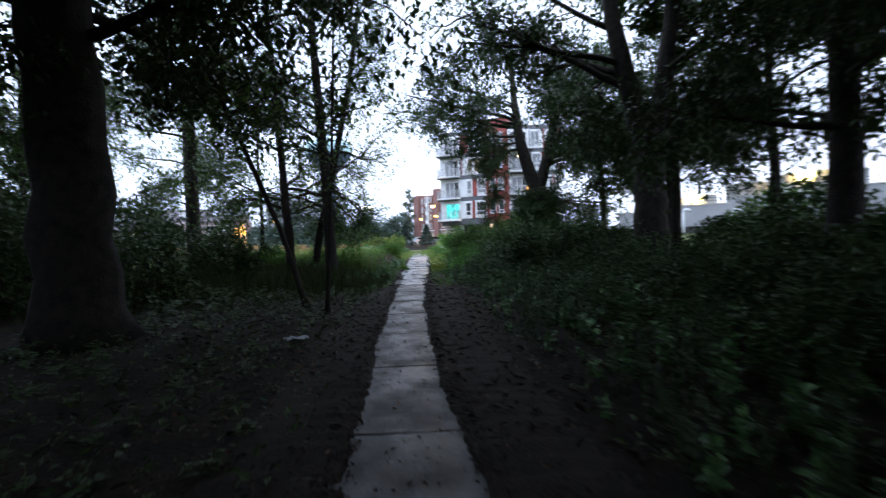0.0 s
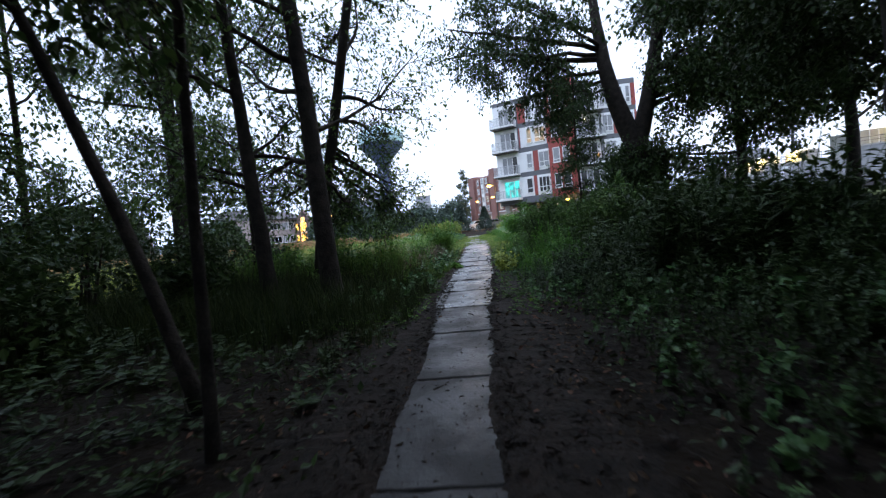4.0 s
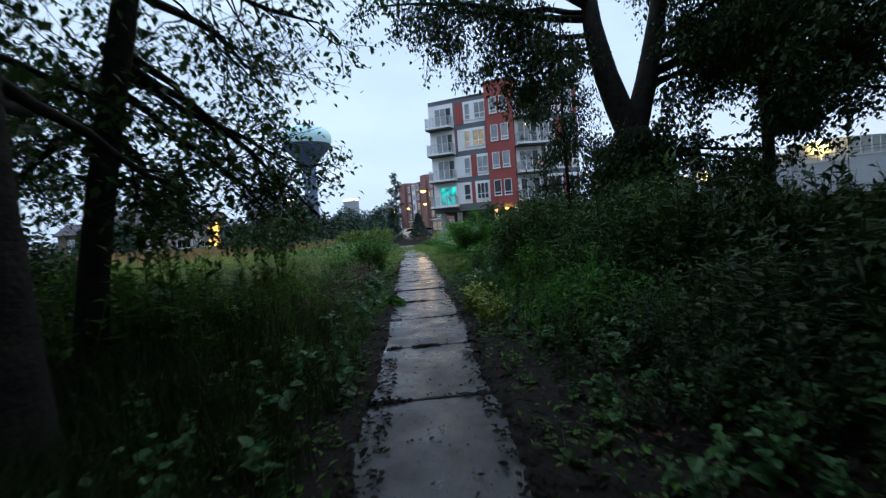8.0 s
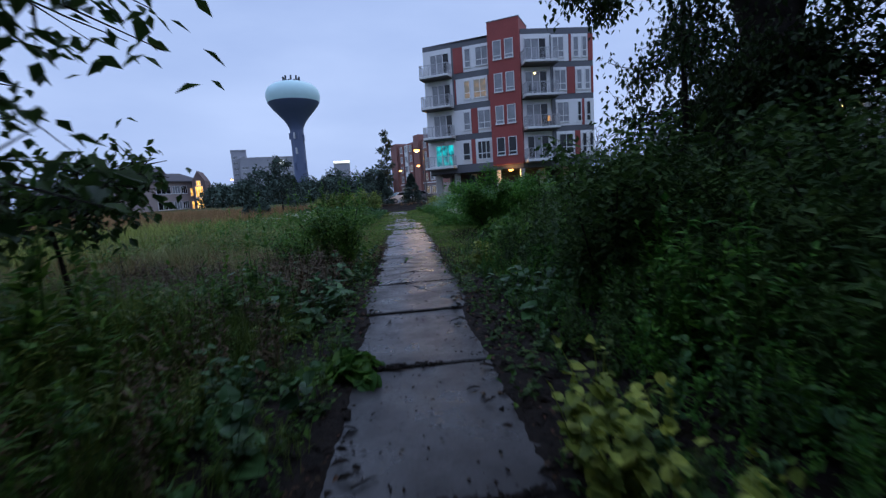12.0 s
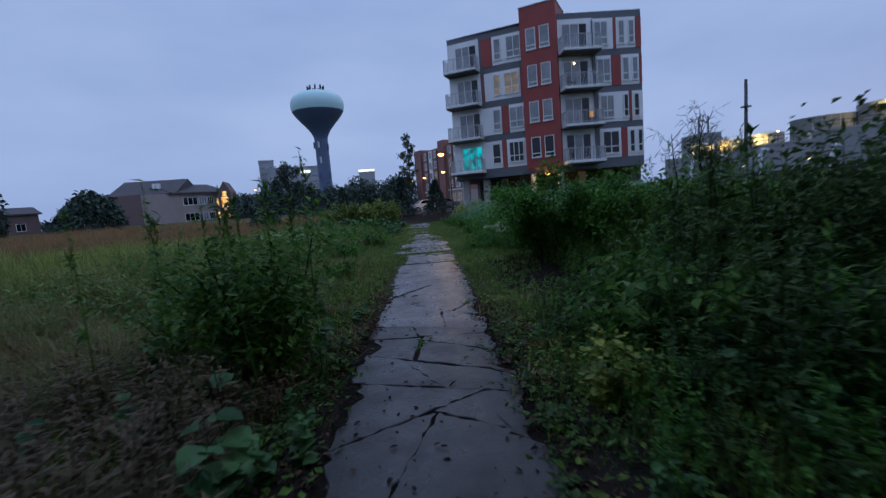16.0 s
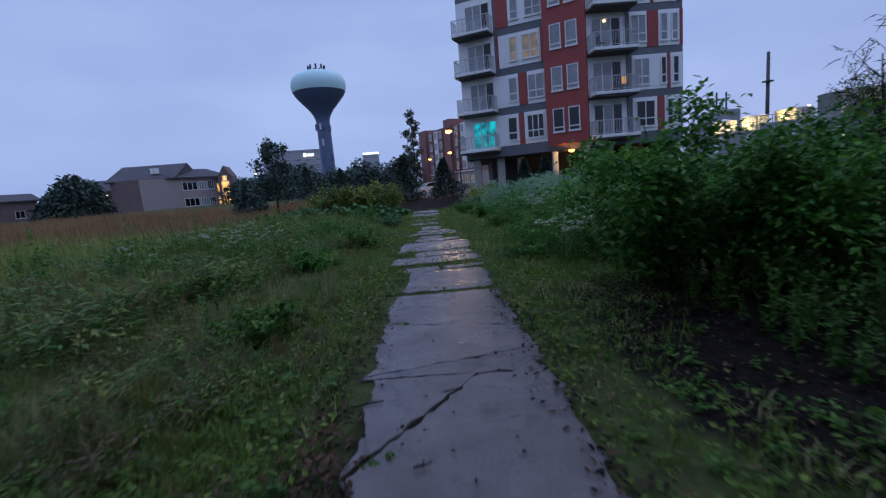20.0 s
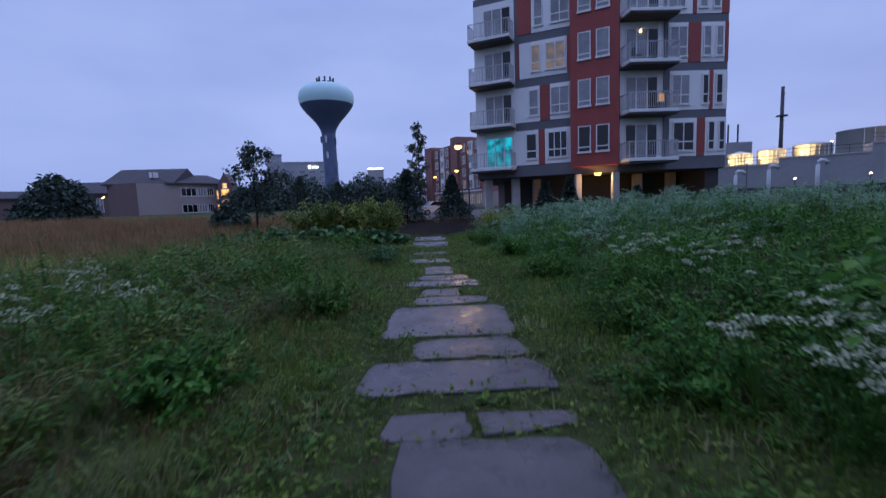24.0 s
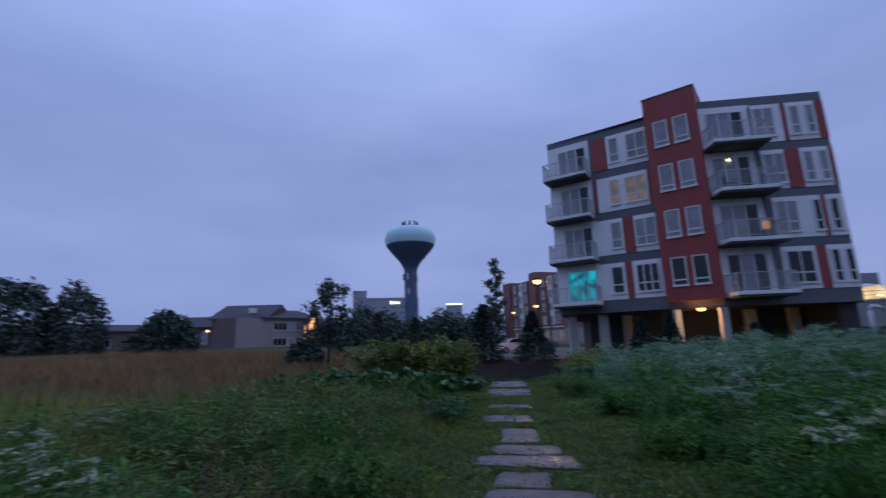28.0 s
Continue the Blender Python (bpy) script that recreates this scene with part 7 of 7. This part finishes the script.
def spike_weed(x, y, h, seed):
    rng = np.random.default_rng(seed)
    t = thing("spike_weed", "tall weed with narrow flower spikes", "weed", pose(x, y, float(ground_z(x, y)), rng.uniform(-5, 5), rng.uniform(-5, 5), rng.uniform(0, 360)), "tall spike weeds")
    part("stem", tube([(0, 0, 0), (0.02, 0, h * 0.5), (0.0, 0.03, h)], [0.009, 0.006, 0.002], 5), M_WEED, t)
    n = 60
    z = rng.uniform(0.2, 1.0, n) ** 0.7 * h
    part("foliage", scatter(LANCE, np.c_[np.zeros((n, 2)), z], rots(rng.uniform(0, 6.28, n), rng.normal(0.3, 0.4, n), rng.normal(0, 0.4, n)), rng.uniform(0.12, 0.2, n) * (1.15 - 0.6 * z / h)), M_WEED, t)
    for k in range(5):
        d = direction(rng.uniform(0, 360), rng.uniform(50, 85))
        b = np.array([0, 0, h * rng.uniform(0.72, 0.97)])
        part("flower_spike", tube([b, b + d * 0.06, b + d * 0.13 + np.array([0, 0, -0.01])], [0.004, 0.007, 0.002], 5), M_WEED, t)


for i, (wx, wy, wh) in enumerate(((-1.3, 24.85, 1.98), (-1.5, 24.6, 1.75), (-1.7, 25.0, 1.8), (-2.0, 24.7, 1.72), (-2.3, 24.5, 1.8), (-2.6, 24.9, 1.7), (-1.9, 25.2, 1.68), (-2.2, 25.1, 1.6), (-1.45, 25.1, 1.6), (-3.0, 24.6, 1.6), (-1.6, 24.3, 1.5), (4.4, 27.6, 2.0), (4.9, 28.4, 2.2), (5.4, 29.0, 2.1), (3.9, 29.2, 1.9), (5.0, 30.6, 2.3), (5.9, 31.0, 2.2))):
    spike_weed(wx, wy, wh, 300 + i)


def umbel(x, y, h, seed):
    rng = np.random.default_rng(seed)
    t = thing("white_umbel_flower", "wild carrot with flat white flower heads", "flower", pose(x, y, float(ground_z(x, y)), rng.uniform(-8, 8), rng.uniform(-8, 8), rng.uniform(0, 360)), "wild carrot flowers")
    for k in range(5):
        d = np.array([rng.normal(0, 0.12), rng.normal(0, 0.12), h * rng.uniform(0.75, 1.0)])
        part("stem", tube([(0, 0, 0), d * 0.6 + np.array([0, 0, 0.03]), d], [0.005, 0.004, 0.003], 4, False), M_WEED, t)
        n = 36
        a, r = rng.uniform(0, 6.28, n), np.sqrt(rng.uniform(0, 1, n)) * rng.uniform(0.045, 0.075)
        q = np.c_[np.cos(a) * r, np.sin(a) * r, 0.03 - r * r * 6 + rng.uniform(-0.012, 0.012, n)] + d
        part("flower_head", scatter((LEAF[0] * [1.6, 1, 1] - [0, 0.5, 0], LEAF[1]), q, rots(rng.uniform(0, 6.28, n), rng.normal(0, 0.7, n), rng.normal(0, 0.5, n)), rng.uniform(0.016, 0.03, n)), M_FLOWER, t)


fr = np.random.default_rng(55)
for i in range(14):
    umbel(fr.normal(1.78, 0.24), fr.normal(32.6, 0.26), fr.uniform(0.62, 0.84), 400 + i)
for i in range(10):
    umbel(fr.normal(2.6, 0.4), fr.normal(35.7, 0.5), fr.uniform(0.8, 1.0), 450 + i)
for i in range(11):
    umbel(fr.normal(-4.6, 0.5), fr.normal(34.6, 0.6), fr.uniform(0.75, 0.98), 480 + i)
for i in range(6):
    umbel(fr.normal(-7.2, 1.2), fr.normal(38.8, 1.2), fr.uniform(0.6, 0.8), 520 + i)

# leaning sapling in the meadow grass, with a few leaves at its top
tree(-3.1, 20.0, "short leaning sapling with a drooping leafy crown in the meadow grass", [(0, 0, 0.028, 0.014, [(-0.06, 0, 0.8), (-0.16, 0.02, 1.55)])],
     [(0, 0.9, -60, 15, 0.6, 0.012), (0, 0.85, 60, 8, 0.6, 0.012), (0, 0.92, 150, 10, 0.55, 0.012), (0, 0.97, -130, 20, 0.6, 0.01), (0, 0.99, 20, 35, 0.5, 0.01), (0, 0.95, 95, 12, 0.65, 0.012), (0, 0.88, 10, 10, 0.6, 0.01)],
     221, M_LEAF, 0.10, 9, 6, 3, KITE, 0.6, 0.07, 0.3, name="sapling")

# thin shrubs with bare tops standing over the weeds
tree(8.6, 34.6, "tall thin feathery shrub over the weeds", [(0.1 * k, 0.15 * (k % 2), 0.035, 0.01, [(0.15 * (k - 1), 0.05, 1.0), (0.4 * (k - 1), 0.1, 1.7), (0.6 * (k - 1), 0.1, 2.3 - 0.15 * k)]) for k in range(3)],
     [(k % 3, 0.4 + 0.045 * k, k * 137, 48, 0.75, 0.012) for k in range(13)], 241, M_SHRUB, 0.11, 9, 7, 4, LANCE, 0.4, 0.04, 0.35, name="feathery_shrub")
tree(6.9, 32.6, "leafless dead sapling with forked twigs", [(0, 0, 0.03, 0.01, [(0.05, 0, 1.2), (-0.05, 0.05, 2.2), (0.1, 0.05, 3.1)])],
     [(0, 0.45 + 0.06 * k, k * 137, 45, 0.75, 0.012) for k in range(9)], 242, M_BARK, 0.05, 1, 4, 2, LANCE, 0.2, 0.02, 0.25, name="dead_sapling")
tree(6.0, 31.9, "leafless dead sapling with forked twigs", [(0, 0, 0.025, 0.008, [(-0.05, 0, 1.0), (-0.2, 0.05, 1.9), (-0.25, 0.05, 2.6)])],
     [(0, 0.5 + 0.07 * k, k * 137, 40, 0.6, 0.01) for k in range(7)], 243, M_BARK, 0.05, 1, 4, 2, LANCE, 0.2, 0.02, 0.22, name="dead_sapling")

# fallen leaves and grit on the slabs
lf = np.random.default_rng(77)
n_ = 900
ly = lf.uniform(-4, 30, n_)
lx = path_x(ly) + lf.normal(0, 0.55, n_)
tagged(part("fallen_leaves", scatter(LEAF, np.c_[lx, ly, np.full(n_, 0.034)], rots(lf.uniform(0, 6.28, n_), lf.normal(0, 0.12, n_), lf.normal(0, 0.12, n_)), lf.uniform(0.018, 0.055, n_)), M_LITTER), "small dead leaves on the path", "leaves", kind="stuff")
n_ = 6500
ly = lf.uniform(-4, 22, n_)
lx = path_x(ly) + np.where(lf.random(n_) < 0.6, 1, -1) * lf.uniform(0.45, 3.0, n_)
tagged(part("leaf_litter", scatter(LEAF, np.c_[lx, ly, ground_z(lx, ly) + 0.045], rots(lf.uniform(0, 6.28, n_), lf.normal(0, 0.3, n_), lf.normal(0, 0.3, n_)), lf.uniform(0.04, 0.12, n_)), M_LITTER), "brown leaf litter along the wood path", "leaves", kind="stuff")

n_ = 1300
jc = np.c_[lf.uniform(-0.7, 0.7, 34), 14.75 + 1.665 * lf.integers(0, 6, 34), lf.uniform(0.03, 0.16, 34)][np.minimum(33, lf.geometric(0.07, n_) - 1)]
jy = jc[:, 1] + lf.normal(0, 0.02, n_)
jx = path_x(jy) + np.clip(jc[:, 0] + lf.normal(0, 1, n_) * jc[:, 2], -0.74, 0.74)
tagged(part("joint_dirt", scatter(LEAF, np.c_[jx, jy, np.full(n_, 0.031)], rots(lf.uniform(0, 6.28, n_), lf.normal(0, 0.1, n_), lf.normal(0, 0.1, n_)), lf.uniform(0.02, 0.06, n_)), M_LITTER), "crumbs of soil and leaves along the slab joints", "soil", kind="stuff")
for i, (wx, wy) in enumerate(((-0.46, 25.72), (-0.47, 25.6), (-0.48, 25.48), (0.12, 24.45), (-0.75, 26.9), (-0.62, 27.4), (0.12, 27.12), (0.22, 27.3), (-0.95, 21.5), (0.1, 25.25), (0.3, 25.1), (-0.86, 27.95), (0.22, 26.55), (-0.9, 30.2), (-0.3, 31.4), (0.1, 31.42), (-0.7, 31.42))):
    bush(wx, wy, 0.12, 0.07, 0.07, 150, 260 + i, "small weed growing in a path crack", M_WEED, KITE, 0.035, "crack_weed")


# crumbs and wet leaf scraps over the slabs, and brown leaves heaped along the edges
n_ = 3800
ly = lf.uniform(2, 21.5, n_)
lx = path_x(ly) + np.clip(lf.normal(0, 0.5, n_), -0.8, 0.8) + np.where(lf.random(n_) < 0.4, lf.choice([-0.35, 0.35], n_), 0)
tagged(part("path_crumbs", scatter(KITE, np.c_[lx, ly, np.full(n_, 0.034)], rots(lf.uniform(0, 6.28, n_), lf.normal(0, 0.15, n_), lf.normal(0, 0.15, n_)), 0.008 + 0.03 * lf.random(n_) ** 3), M_LITTER), "dark crumbs and wet leaf scraps on the path", "leaves", kind="stuff")
for hx, hy, sx, sy, hn in ((0.62, 25.4, 0.16, 0.55, 520), (-1.2, 26.3, 0.12, 0.6, 420), (0.42, 26.9, 0.10, 0.3, 220), (-1.15, 27.9, 0.10, 0.35, 200), (0.4, 21.5, 0.12, 1.2, 300), (-1.2, 22.3, 0.12, 1.2, 300), (0.75, 10.0, 0.3, 4.0, 700), (-1.6, 8.0, 0.5, 4.0, 700)):
    px_, py_ = lf.normal(hx, sx, hn), lf.normal(hy, sy, hn)
    tagged(part("dead_leaves", scatter(LEAF, np.c_[px_, py_, ground_z(px_, py_) + lf.uniform(0.02, 0.06, hn)], rots(lf.uniform(0, 6.28, hn), lf.normal(0, 0.35, hn), lf.normal(0, 0.35, hn)), lf.uniform(0.03, 0.075, hn)), M_DEADLEAF), "brown dead leaves heaped along the path edge", "leaves", kind="stuff")


n_ = 3400
ly = lf.uniform(15, 31.2, n_)
sd = lf.choice([-1.0, 1.0], n_)
lx = path_x(ly) + sd * (0.74 + lf.normal(0, 0.10, n_))
for m_, k_ in ((M_DEADLEAF, 0), (M_LITTER, 1)):
    tagged(part("edge_leaves", scatter(LEAF, np.c_[lx, ly, 0.03 + lf.uniform(0, 0.02, n_)][k_::2], rots(lf.uniform(0, 6.28, n_), lf.normal(0, 0.25, n_), lf.normal(0, 0.25, n_))[k_::2], lf.uniform(0.018, 0.055, n_)[k_::2]), m_), "dead leaves and soil crumbs along the broken path edge", "leaves", kind="stuff")


def twig(x, y, l, turn, seed):
    rng = np.random.default_rng(seed)
    t = thing("twig", "short dark broken twig lying on the path", "twig", pose(x, y, 0.036, 0, 0, turn), "twigs on the path")
    part("stick", tube([(-l / 2, 0, 0), (0, rng.normal(0, 0.012), 0.004), (l / 2, 0, 0)], [0.006, 0.007, 0.004], 6), M_BARK, t)
    part("side_shoot", tube([(0, 0, 0.002), (l * 0.2, 0.03, 0.006)], [0.004, 0.002], 5), M_BARK, t)


for i, (tx, ty, tl, ta) in enumerate(((-0.97, 28.52, 0.2, 15), (-0.6, 27.84, 0.1, 20), (-0.98, 26.25, 0.16, -5), (-0.2, 24.5, 0.1, 60), (0.1, 22.2, 0.12, -40), (-0.7, 21.0, 0.14, 80), (-0.05, 19.2, 0.1, 10), (-0.75, 18.3, 0.12, 35), (-0.3, 12.4, 0.15, 120), (-0.5, 9.5, 0.12, 50))):
    twig(tx, ty, tl, ta, 900 + i)

# a wet sheet of paper on the woodland floor
sheet = thing("paper_scrap", "pale crumpled wet paper lying on leaf litter", "litter", pose(-1.83, 6.2, float(ground_z(-1.83, 6.2)) + 0.03, 0, 0, -6))
gu, gv = np.meshgrid(np.linspace(-0.16, 0.16, 9), np.linspace(-0.09, 0.09, 7))
gz = 0.018 * np.sin(gu * 31 + gv * 17) * np.cos(gv * 40 - gu * 9) + 0.03
pv = np.stack([gu + 0.012 * np.sin(gv * 60), gv + 0.015 * np.sin(gu * 25), gz], -1).reshape(-1, 3)
pi_ = (np.arange(6)[:, None] * 9 + np.arange(8)).ravel()
pt = np.concatenate([np.c_[pi_, pi_ + 1, pi_ + 10], np.c_[pi_, pi_ + 10, pi_ + 9]])
part("sheet", (np.concatenate([pv, pv - [0, 0, 0.004]]), np.concatenate([pt, pt[:, ::-1] + len(pv)])), M_PAPER, sheet, "", True)

# litter over the slab edges in the wood
n_ = 3600
ly = lf.uniform(-2, 16, n_)
sd = lf.choice([-1.0, 1.0], n_)
lx = path_x(ly) + sd * (0.36 + np.abs(lf.normal(0, 0.16, n_)))
tagged(part("edge_litter", scatter(LEAF, np.c_[lx, ly, np.full(n_, 0.04) + lf.uniform(0, 0.012, n_)], rots(lf.uniform(0, 6.28, n_), lf.normal(0, 0.2, n_), lf.normal(0, 0.2, n_)), lf.uniform(0.025, 0.075, n_)), M_LITTER), "wet dark leaf litter over the slab edges", "leaves", kind="stuff")
